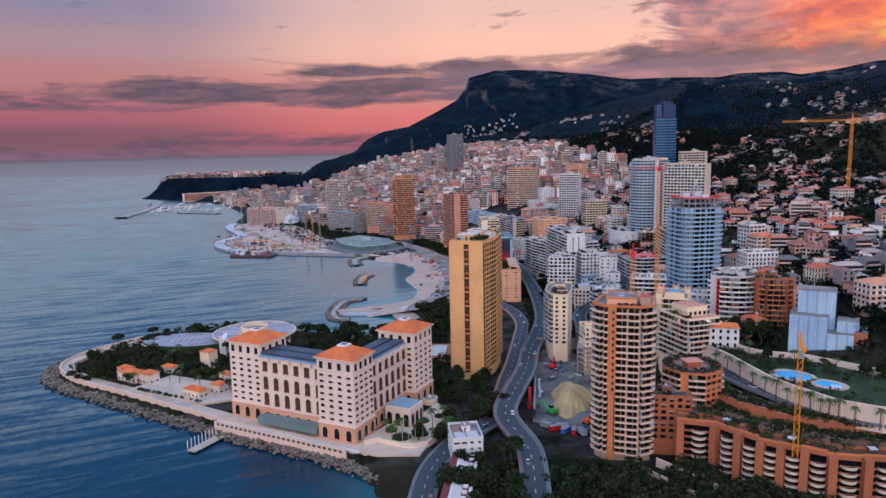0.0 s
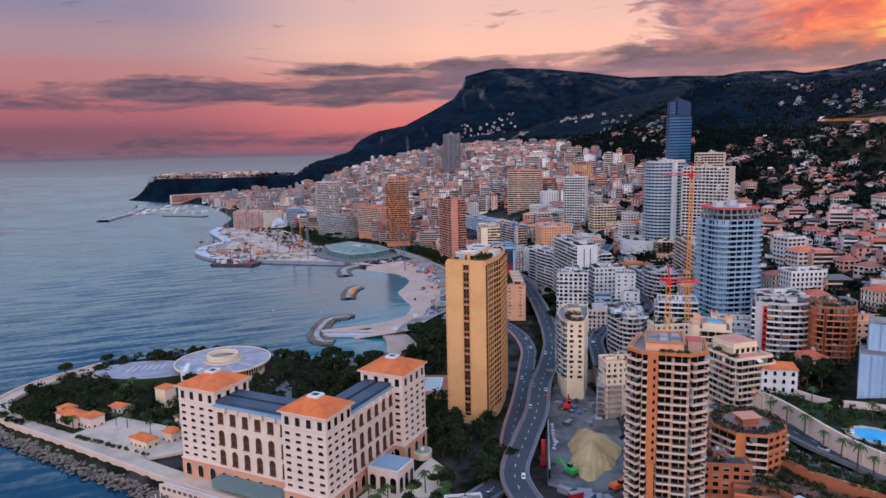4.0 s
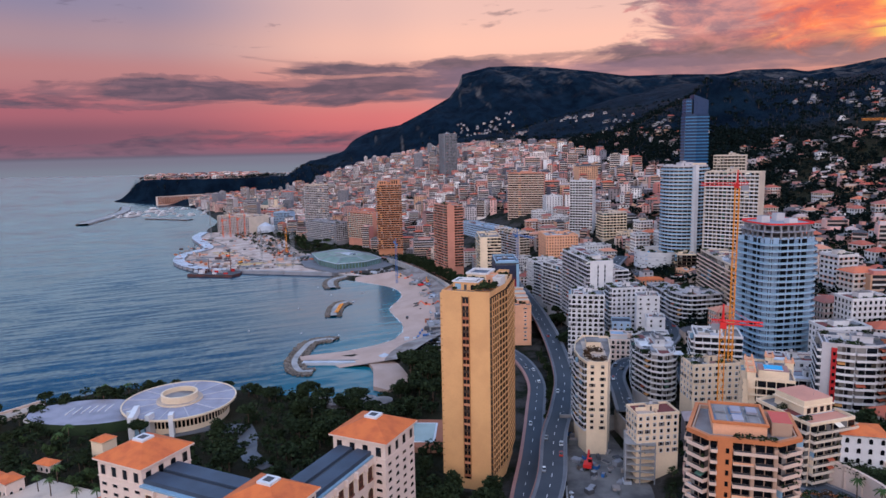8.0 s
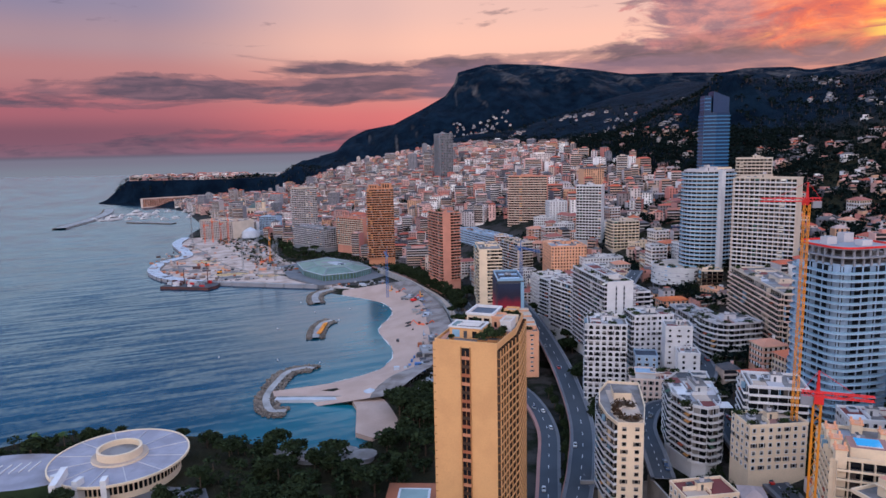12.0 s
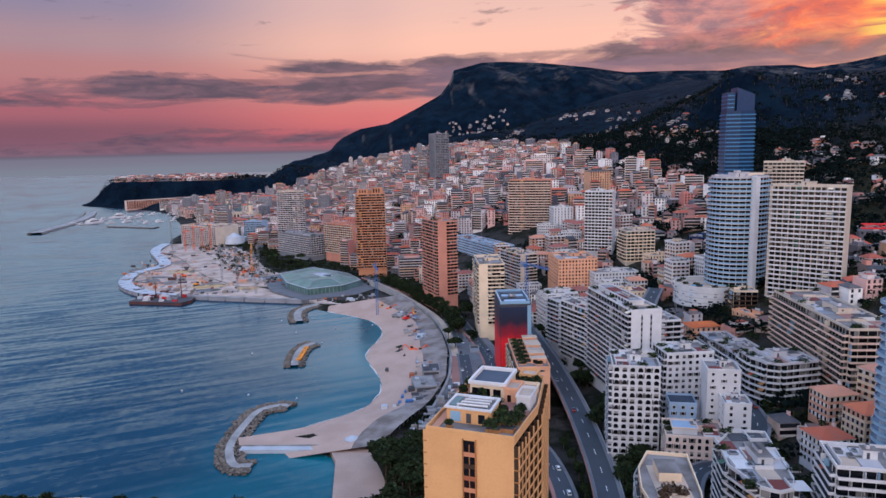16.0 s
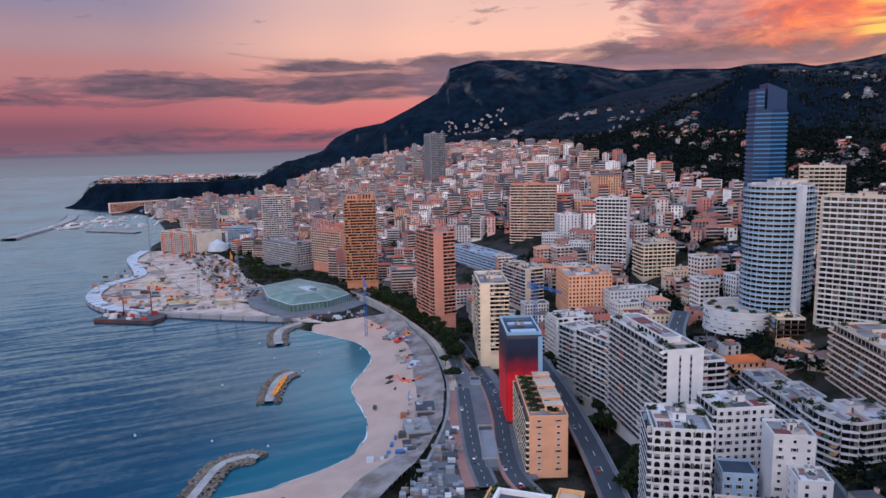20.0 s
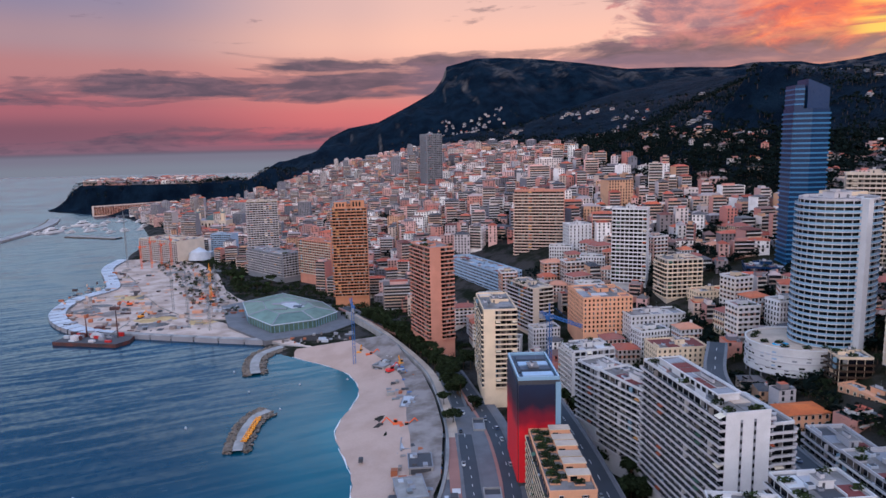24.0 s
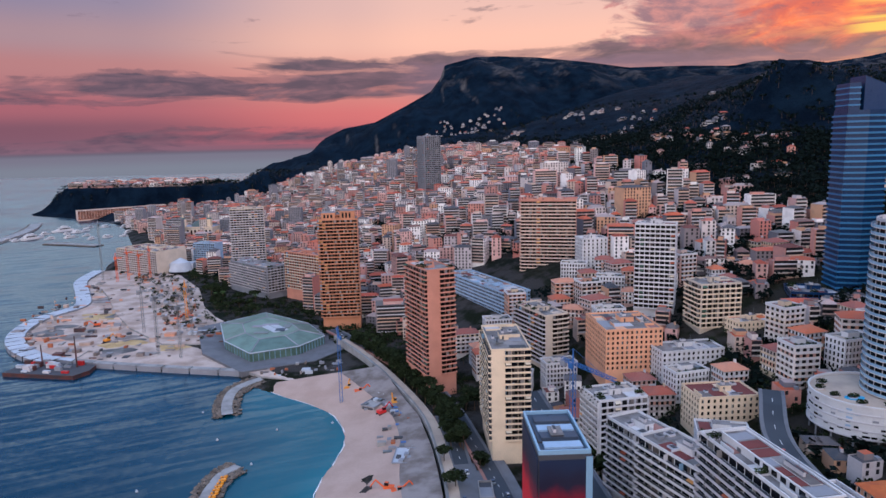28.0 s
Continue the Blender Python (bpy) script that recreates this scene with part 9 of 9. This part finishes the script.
wood("park_undergrowth", "dense dark shrubs and small trees of the seaside park", [(x, y, gz(x, y)) for x, y in UNDER], 9, 2.0, 4.2, 60, 0.9, LEAF)
rng = random.Random(202)
cand = np.array([(rng.uniform(80, 620), rng.uniform(330, 1350)) for _ in range(9000)])
zs = ground(cand[:, 0], cand[:, 1])
fo = np.interp(cand[:, 1], (250, 720, 870, 1050, 1350), (84, 90, 90, 120, 160))
pick = [(x, y, z) for (x, y), z, f in zip(cand, zs, fo) if (x > f + 60 or rng.random() < 0.3) and x > f and z < 165 and free(x, y, 0.5)]
cand2 = np.array([(rng.uniform(76, 280), rng.uniform(300, 860)) for _ in range(3000)] + [(rng.uniform(-380, -60), rng.uniform(1030, 1400)) for _ in range(700)] + [(rng.uniform(-60, 60), rng.uniform(890, 1060)) for _ in range(240)])
z2, d2 = ground(cand2[:, 0], cand2[:, 1]), coast_distance(cand2[:, 0], cand2[:, 1])
infill = [(x, y, z) for (x, y), z, d in zip(cand2, z2, d2) if d > 30 and free(x, y, -4.5)]
wood("street_greenery", "dark trees and hedges between the blocks", infill, 7, 1.3, 3.0, 34, 0.7, LEAF)
cand3 = np.array([(rng.uniform(-330, -40), rng.uniform(1010, 1370)) for _ in range(1500)])
d3 = coast_distance(cand3[:, 0], cand3[:, 1])
garden3 = [(x, y, 3.0) for (x, y), d in zip(cand3, d3) if d > 12 and x > -150 - 0.52 * (y - 1010) and free(x, y, -6)]
wood("seafront_garden_trees", "dark trees and shrubs of the seafront gardens", garden3[:520], 31, 2.2, 4.4, 34, 1.1, LEAF)
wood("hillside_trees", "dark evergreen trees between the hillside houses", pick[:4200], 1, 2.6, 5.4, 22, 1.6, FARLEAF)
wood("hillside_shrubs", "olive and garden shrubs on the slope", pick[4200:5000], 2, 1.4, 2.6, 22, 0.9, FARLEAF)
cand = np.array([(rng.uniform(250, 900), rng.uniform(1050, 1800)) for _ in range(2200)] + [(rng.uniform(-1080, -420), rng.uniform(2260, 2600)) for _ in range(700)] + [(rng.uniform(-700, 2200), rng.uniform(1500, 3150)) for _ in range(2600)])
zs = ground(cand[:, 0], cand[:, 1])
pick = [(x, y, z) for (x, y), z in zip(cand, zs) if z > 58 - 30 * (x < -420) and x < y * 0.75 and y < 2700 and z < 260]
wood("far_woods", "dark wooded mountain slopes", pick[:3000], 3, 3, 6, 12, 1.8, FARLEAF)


# ---------------------------------------------------------------- far town, past counting
def far_town(name, label, spots, seed, hlo, hhi, wlo, whi, windows=True, walls=None, sink=10.0):
    """Houses past counting: windowed or balconied fronts, tiled hips or flat roofs with a set-back attic."""
    rng = random.Random(seed)
    M = Mesh()
    wall = walls or CITYSTUFF

    for x, y, z in spots:
        w, d = rng.uniform(wlo, whi) * rng.choice((0.8, 1, 1, 1.35, 1.8)), rng.uniform(wlo, whi)
        h = hlo + (hhi - hlo) * rng.random() ** 1.5
        a = 0.5 * noise.noise(V3((x * 0.008, y * 0.008, 11))) + rng.choice((0.0, 0.0, 0.25, -0.3)) + rng.uniform(-0.06, 0.06)
        ca, sa = math.cos(a), math.sin(a)

        def P(u, v, k):
            return (x + u * ca - v * sa, y + u * sa + v * ca, z + k)

        def walls_of(hw, hd, lo, hi, mat, ox=0.0, oy=0.0, top=None):
            n = len(M.v)
            c = [(ox - hw, oy - hd), (ox + hw, oy - hd), (ox + hw, oy + hd), (ox - hw, oy + hd)]
            M.v += [P(*p, lo) for p in c] + [P(*p, hi) for p in c]
            M.f += [(n + i, n + (i + 1) % 4, n + 4 + (i + 1) % 4, n + 4 + i) for i in range(4)]
            M.m += [M.slot(mat)] * 4
            if top:
                M.f.append((n + 4, n + 5, n + 6, n + 7))
                M.m.append(M.slot(top))

        walls_of(w / 2, d / 2, -sink, h, wall)
        c = [(-w / 2, -d / 2), (w / 2, -d / 2), (w / 2, d / 2), (-w / 2, d / 2)]
        roof = rng.random()
        if roof < 0.5:
            n = len(M.v)
            rise = rng.uniform(1.4, 2.6)
            k = min(w, d) * 0.42
            M.v += [P(u * 1.05, v * 1.05, h) for u, v in c] + [P(u - math.copysign(k, u), v - math.copysign(k, v), h + rise) for u, v in c]
            M.f += [(n + i, n + (i + 1) % 4, n + 4 + (i + 1) % 4, n + 4 + i) for i in range(4)] + [(n + 4, n + 5, n + 6, n + 7)]
            M.m += [M.slot(ROOFSTUFF)] * 5
            if rng.random() < 0.5:
                walls_of(0.5, 0.8, h, h + rise + 1.2, wall, w * 0.2, 0, ROOFSTUFF)
        else:
            n = len(M.v)
            M.v += [P(u, v, h - 0.5) for u, v in c]
            M.f.append((n, n + 1, n + 2, n + 3))
            M.m.append(M.slot(ROOFSTUFF))
            ox, oy = rng.uniform(-0.14, 0.14) * w, rng.uniform(0, 0.16) * d
            walls_of(w * rng.uniform(0.2, 0.36), d * rng.uniform(0.2, 0.32), h - 0.5, h + rng.uniform(1.6, 2.6), wall, ox, oy, ROOFSTUFF)
            walls_of(0.9, 1.1, h - 0.5, h + 0.9, GREY, w * 0.34, -d * 0.3, GREY)
        if not windows:
            continue
        banded = rng.random() < 0.55
        for v, L, axis in ((-d / 2 - 0.06, w, 0), (-w / 2 - 0.06, d, 1), (w / 2 + 0.06, d, 2)):
            if axis == 1 and x < 0 or axis == 2 and x > -60:
                pass
            elif axis:
                continue

            def Q(b, o, e):
                return P(b, v - o, e) if axis == 0 else P(v - o, -b, e) if axis == 1 else P(v + o, b, e)

            m_ = max(2, int(L / 3.1))
            for r in range(max(1, int(h / 3.0))):
                z0 = h - 3.0 * (r + 1) + 0.7
                if banded and axis == 0:
                    M.poly([Q(-L * 0.46, 0, z0 + 0.2), Q(L * 0.46, 0, z0 + 0.2), Q(L * 0.46, 0, z0 + 2.1), Q(-L * 0.46, 0, z0 + 2.1)], GLASSSTUFF)
                    lo, hi = z0 - 0.5, z0 + 0.5
                    M.poly([Q(-L * 0.47, 1.1, lo), Q(L * 0.47, 1.1, lo), Q(L * 0.47, 1.1, hi), Q(-L * 0.47, 1.1, hi)], RAILSTUFF)
                    M.poly([Q(-L * 0.47, 0, lo + 0.1), Q(L * 0.47, 0, lo + 0.1), Q(L * 0.47, 1.1, lo + 0.1), Q(-L * 0.47, 1.1, lo + 0.1)], RAILSTUFF)
                    continue
                for i in range(m_):
                    if rng.random() < 0.12:
                        continue
                    u = -L / 2 + (i + 0.5) * L / m_
                    q = [(u - 0.72, z0 - 0.1), (u + 0.72, z0 - 0.1), (u + 0.72, z0 + 1.9), (u - 0.72, z0 + 1.9)]
                    M.poly([Q(b, 0, e) for b, e in q], GLASSSTUFF)
    return solid(name, M, label, "town", kind="stuff")


rng = random.Random(303)
old, gaps = [], []
for y in np.arange(930, 2350, 14.5):
    f0 = float(np.interp(y, (930, 1050, 1200, 1350, 1700, 1800, 2000, 2150, 2350), (40, -40, -190, -300, -500, -560, -690, -780, -700)))
    reach = float(np.interp(y, (930, 1200, 1500, 1800, 2150, 2350), (360, 640, 860, 960, 1200, 1120)))
    for x in np.arange(f0, f0 + reach, 14.0 + (y - 930) * 0.006):
        px, py = x + rng.uniform(-4, 4), y + rng.uniform(-4, 4)
        edge = (x - f0) / reach
        if rng.random() < 0.13 + 0.72 * max(0, edge - 0.6) / 0.4:
            gaps.append((px, py))
            continue
        old.append((px, py))
arr = np.array(old)
zz, dd = ground(arr[:, 0], arr[:, 1]), coast_distance(arr[:, 0], arr[:, 1])
near_s, far_s = [], []
for (x, y), z, d in zip(old, zz, dd):
    if d < 14 or z > float(np.interp(y, (1000, 1060, 1130, 1220, 1320, 1400, 1716, 1900, 2300), (95, 99, 107, 124, 131, 134, 141, 149, 149))) or (x < -430 and y > 2230) or not free(x, y, 5):
        continue
    (near_s if y < 1400 else far_s).append((x, y, float(z)))
ga = np.array(gaps)
gd, gh = coast_distance(ga[:, 0], ga[:, 1]), ground(ga[:, 0], ga[:, 1])
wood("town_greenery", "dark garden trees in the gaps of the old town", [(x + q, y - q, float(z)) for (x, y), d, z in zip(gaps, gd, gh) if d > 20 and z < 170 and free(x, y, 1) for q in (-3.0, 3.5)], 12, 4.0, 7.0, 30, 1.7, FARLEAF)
la = np.array(LOW)
far_town("low_annexes", "low pale houses and yards packed between the blocks", [(x, y, float(z)) for (x, y), z in zip(LOW, ground(la[:, 0], la[:, 1]))], 8, 4, 13, 7, 12)
far_town("old_quarter", "dense pink and cream town houses with tiled roofs", near_s, 1, 8, 25, 8, 13)
far_town("upper_quarter", "distant dense pink and grey town blocks", far_s, 2, 9, 25, 9, 15)
talls = [s for s in far_s if s[0] < 40 and 1500 < s[1] < 2150]
rng.shuffle(talls)
far_town("distant_towers", "distant grey apartment towers", talls[:64], 3, 26, 50, 11, 17, walls=GREYSTUFF)
mids = [s for s in near_s if s[0] < 260]
rng.shuffle(mids)
far_town("middle_towers", "grey and cream apartment slabs rising from the old town", mids[:26], 6, 24, 38, 12, 22)
# clusters of villas on the slopes: centre, spread, number
vill = []
for cx, cy, sx, sy, n in ((60, 2640, 45, 40, 14), (140, 2590, 60, 60, 24), (205, 2620, 50, 30, 10), (195, 2060, 30, 30, 10), (378, 2068, 45, 24, 16), (423, 1880, 40, 30, 8),
                          (300, 1810, 45, 40, 16), (370, 1790, 40, 25, 10), (325, 1405, 35, 30, 12), (357, 1320, 35, 25, 10), (400, 1420, 20, 20, 5), (385, 1270, 40, 22, 12),
                          (675, 1412, 30, 30, 5), (605, 1326, 35, 25, 6), (690, 1280, 50, 40, 12), (640, 1150, 60, 50, 14), (525, 1000, 60, 50, 24), (440, 1060, 40, 50, 24),
                          (430, 900, 40, 60, 18), (400, 760, 40, 60, 16), (760, 1900, 200, 160, 14), (1000, 1700, 200, 120, 12)):
    for _ in range(n):
        vill.append((cx + rng.gauss(0, sx * 0.6), cy + rng.gauss(0, sy * 0.6)))
va = np.array(vill)
vz = ground(va[:, 0], va[:, 1])
far_town("hillside_villas", "pale villas scattered over the dark slopes", [(x, y, float(z)) for (x, y), z in zip(vill, vz) if y < 1700 and z < 180], 4, 3.2, 6.5, 6, 11, sink=3.0)
far_town("mountain_villas", "small pale villas in rows on the mountain foot", [(x, y, float(z)) for (x, y), z in zip(vill, vz) if y >= 1700 or z >= 180], 14, 2.4, 4.2, 5, 8, sink=2.0, walls=GREYSTUFF)
hv = [(rng.uniform(215, 620), rng.uniform(430, 1350)) for _ in range(1500)]
ha = np.array(hv)
hz_ = ground(ha[:, 0], ha[:, 1])
hv = [(x, y, float(z)) for (x, y), z in zip(hv, hz_) if free(x, y, 4) and z < 150 and noise.noise(V3((x * 0.014, y * 0.014, 7))) > 0.06 and rng.random() < 1.15 - z / 150]
far_town("hillside_houses", "pale villas with clay roofs among the trees of the slope", hv[:320], 9, 3.5, 7.5, 6, 11)
opera = thing("casino_palace", "pale ornate seafront palace with two domed towers", "public building", Matrix.Translation((-446, 1655, 14)) @ rot_z(-8))
keep_clear(-414, 1668, 36)
M = Mesh()
M.box(0, 64, 0, 30, -10, 17, BEIGE, LILAC)
M.box(-1, 65, -1, 31, 16, 17.2, CREAM, LILAC)
part("body", M, opera)
ow = window_mesh(3.4, 9, CREAM, True).data("arched_window")
for k in range(9):
    part("arched_window", ow, opera, m=Matrix.Translation((5 + k * 6.8, -0.05, 3)))
for x in (4, 52):
    M = Mesh()
    M.box(x, x + 8, 2, 10, 17, 30, CREAM)
    M.prism([(x + 4 + 4.2 * math.cos(q), 6 + 4.2 * math.sin(q)) for q in np.linspace(0, 2 * math.pi, 9)[:-1]], 30, 33, AWNING)
    M.prism([(x + 4 + 1.4 * math.cos(q), 6 + 1.4 * math.sin(q)) for q in np.linspace(0, 2 * math.pi, 9)[:-1]], 33, 38, CREAM)
    part("domed_tower", M, opera)
M = Mesh()
for k in range(5):
    r = (13, 12, 9.5, 6, 1.5)[k]
    M.prism([(32 + r * math.cos(q), 17 + r * math.sin(q)) for q in np.linspace(0, 2 * math.pi, 17)[:-1]], 17 + k * 2.2, 19.2 + k * 2.2, AWNING)
part("dome", M, opera, "grey-green roof dome")
rock_s = [(rng.uniform(-990, -660), rng.uniform(2310, 2520)) for _ in range(190)]
ra = np.array(rock_s)
rz = ground(ra[:, 0], ra[:, 1])
far_town("old_town_rock", "pink old town on the harbour rock", [(x, y, float(z)) for (x, y), z in zip(rock_s, rz) if z > 45], 5, 6, 15, 12, 26)


# paved strips beside the lower road
seg = [p for p in sea_road if p.y < 860]
solid("pavement", ribbon(seg, -10.5, -5.4, 0.1, 0.8, PINKPAVE), "rose-paved walk between the promenade trees and the road", "pavement", kind="structure")
solid("pavement", ribbon([p for p in low_road if 625 < p.y < 800], 5.6, 9.6, 0.1, 0.8, KERBGREY), "grey paved strip beside the lower road", "pavement", kind="structure")
# median between the carriageways with the mouths of an underpass
M = Mesh()
M.prism([(20.5, 640), (27.5, 640), (28.5, 700), (27, 745), (22, 780), (17.4, 780), (19, 700)], 4, 6.12, KERBGREY)
solid("median", M, "grey paved median between two carriageways", "pavement", kind="structure")
for x0, x1, y0, y1 in ((19.4, 27.6, 648, 688), (18.8, 25.6, 752, 768)):
    ur = thing("underpass_ramp", "concrete underpass ramp with pale parapet walls", "ramp", Matrix.Translation((0, 0, 6.1)))
    M = Mesh()
    M.ring([(x0, y0), (x1, y0), (x1, y1), (x0, y1)], [(x0 + 0.5, y0 + 0.5), (x1 - 0.5, y0 + 0.5), (x1 - 0.5, y1 - 0.5), (x0 + 0.5, y1 - 0.5)], -0.4, 1.1, QUAY)
    part("parapet", M, ur)
    M = Mesh()
    M.box(x0 + 0.5, x1 - 0.5, y0 + 0.5, y1 - 0.5, -0.4, 0.1, GREY)
    M.box(x0 + 0.5, x1 - 0.5, y1 - 5, y1 - 0.5, 0.1, 0.16, DARKGREY)
    part("ramp_floor", M, ur)
trng = random.Random(91)
# working ground between the beach wall and the road, with pale decks stepping to the sand
M = Mesh()
M.prism([(-16, 602), (8, 600), (11, 640), (9, 690), (7.5, 760), (3.4, 760), (1.5, 700), (-9, 640)], 1, 5.2, KERBGREY)
solid("works_yard", M, "grey working yard behind the promenade wall", "pavement", kind="structure")
for k in range(6):
    M = Mesh()
    M.box(0, 25, 0, 3.7, 0, 0.5 + 0.12 * (k % 3), CANVAS if k % 3 else QUAY)
    for q in range(4):
        M.box(q * 6.4, q * 6.4 + 0.3, 0, 3.7, 0.5, 1.5, METAL)
    solid("beach_deck", M, "pale boarded deck of the beach works", "deck", Matrix.Translation((-39 + 2.0 * k, 624 + 4.4 * k, 3.2)) @ rot_z(-8), "beach decks")
M = Mesh()
for _ in range(170):
    x, y = trng.uniform(-20, 9), trng.uniform(604, 690)
    if x < -24 + (y - 604) * 0.32:
        continue
    a, b, h = trng.uniform(0.4, 2.2), trng.uniform(0.4, 2.4), trng.uniform(0.3, 2.8)
    M.box(x - a, x + a, y - b, y + b, 5.2, 5.2 + h, trng.choice([CANVAS, GREY, QUAY, DARKGREY, METAL, KERBGREY, GREY, DIRT, DARKGREY, WHITE]))
solid("yard_clutter", M, "cabins, crates and white plant units in the yard", "building material", kind="stuff")
M = Mesh()
for i in range(16):
    t0, t1 = 2 * math.pi * i / 16, 2 * math.pi * (i + 1) / 16
    M.poly([(4.2 * math.cos(t0), 4.2 * math.sin(t0), 2.6), (4.2 * math.cos(t1), 4.2 * math.sin(t1), 2.6), (0, 0, 4.6)], CANVAS)
for i in range(6):
    M.tube((3.8 * math.cos(i * 1.047), 3.8 * math.sin(i * 1.047), -0.5), (3.8 * math.cos(i * 1.047), 3.8 * math.sin(i * 1.047), 2.7), 0.1, 0.1, METAL, 5)
solid("beach_kiosk", M, "round white tented beach kiosk", "kiosk", Matrix.Translation((-50, 609, 2.4)))
# low works buildings, decks and yards behind the beach
wrng = random.Random(88)
for x, y, a, w, d, h, mt, lab in ((-14, 690, 10, 14, 20, 4.5, QUAY, "pale concrete beach pavilion under construction"),
                                  (-10, 716, 4, 12, 16, 5.0, DARKGREY, "dark open-sided shed behind the beach"), (-13, 742, 0, 16, 14, 2.2, CANVAS, "white deck with stacked sunbeds"),
                                  (-18, 800, -6, 10, 18, 3.2, CANVAS, "white marquee on the sand"), (-40, 876, -30, 10, 14, 3.0, QUAY, "low concrete works building")):
    t = thing("works_shed", lab, "shed", Matrix.Translation((x, y, 2.4)) @ rot_z(a), "beach works sheds")
    M = Mesh()
    M.box(-w / 2, w / 2, -d / 2, d / 2, -2, h, QUAY, mt)
    part("body", M, t)
    M = Mesh()
    M.ring([(-w / 2 - 0.2, -d / 2 - 0.2), (w / 2 + 0.2, -d / 2 - 0.2), (w / 2 + 0.2, d / 2 + 0.2), (-w / 2 - 0.2, d / 2 + 0.2)], [(-w / 2 + 0.3, -d / 2 + 0.3), (w / 2 - 0.3, -d / 2 + 0.3), (w / 2 - 0.3, d / 2 - 0.3), (-w / 2 + 0.3, d / 2 - 0.3)], h, h + 0.4, GREY)
    part("parapet", M, t)
    for k in range(4):
        M = Mesh()
        u, v = wrng.uniform(-0.35, 0.35) * w, wrng.uniform(-0.35, 0.35) * d
        M.box(u - 1.2, u + 1.2, v - 1.6, v + 1.6, h, h + wrng.uniform(0.4, 1.4), wrng.choice([METAL, CANVAS, DARKGREY, GREY]))
        part("roof_unit", M, t)
    # no hole in the front: a dark panel paints the shade inside
    M = Mesh()
    M.box(-w / 2 + 1, w / 2 - 1, -d / 2 - 0.05, -d / 2, 0.2, h - 0.6, DARKGREY)
    part("opening", M, t)
FOAM = material("sea_foam", (214, 218, 222), 0.9, vary=0.05)
M = Mesh()
fl = [V3((wline[j] - 4.4 + 0.5 * math.sin(j * 1.7), ys[j], 0.12)) for j in range(2, len(ys) - 2)]
for i in range(len(fl) - 1):
    w0, w1 = (0.05 + 0.3 * abs(math.sin(k * 2.3)) for k in (i, i + 1))
    if i % 7 in (2, 3):
        continue
    a, b = fl[i], fl[i + 1]
    M.poly([(a.x - w0, a.y, 0.1), (a.x + w0, a.y, 0.14), (b.x + w1, b.y, 0.14), (b.x - w1, b.y, 0.1)], FOAM)
solid("surf_line", M, "thin white line of surf along the beach", "surf", kind="structure")


# ---------------------------------------------------------------- cars
def car(x, y, z, a, k):
    t = thing("car", "small parked car on the road", "car", Matrix.Translation((x, y, z)) @ rot_z(a), "cars")
    M = Mesh()
    M.prism([(-2.1, -0.85), (1.8, -0.85), (2.15, -0.6), (2.15, 0.6), (1.8, 0.85), (-2.1, 0.85)], 0.3, 0.95, CARPAINT)
    part("body", M, t)
    M = Mesh()
    n = [(-1.7, -0.75, 0.95), (1.0, -0.75, 0.95), (1.0, 0.75, 0.95), (-1.7, 0.75, 0.95), (-1.3, -0.62, 1.5), (0.3, -0.62, 1.5), (0.3, 0.62, 1.5), (-1.3, 0.62, 1.5)]
    for q in ((0, 1, 5, 4), (1, 2, 6, 5), (2, 3, 7, 6), (3, 0, 4, 7)):
        M.poly([n[i] for i in q], GLASS)
    M.poly([n[i] for i in (4, 5, 6, 7)], CARPAINT)
    part("cabin", M, t)
    for wx in (-1.3, 1.3):
        for wy in (-0.8, 0.8):
            M = Mesh()
            M.tube((wx, wy - 0.12, 0.33), (wx, wy + 0.12, 0.33), 0.33, 0.33, DARKGREY, 8)
            part("wheel", M, t)


rng = random.Random(55)
for line, wd in ROADS:
    ns = normals(line)
    for i in range(1, len(line) - 1):
        if rng.random() < 0.14:
            p, n = line[i], ns[i]
            o = rng.choice((-1, 1)) * wd * rng.choice((0.24, 0.4))
            d = line[i + 1] - line[i]
            q = p + n * o
            car(q.x, q.y, p.z + 0.03 + (line[i + 1].z - p.z) * 0, math.degrees(math.atan2(d.y, d.x)) + (180 if o < 0 else 0), i)
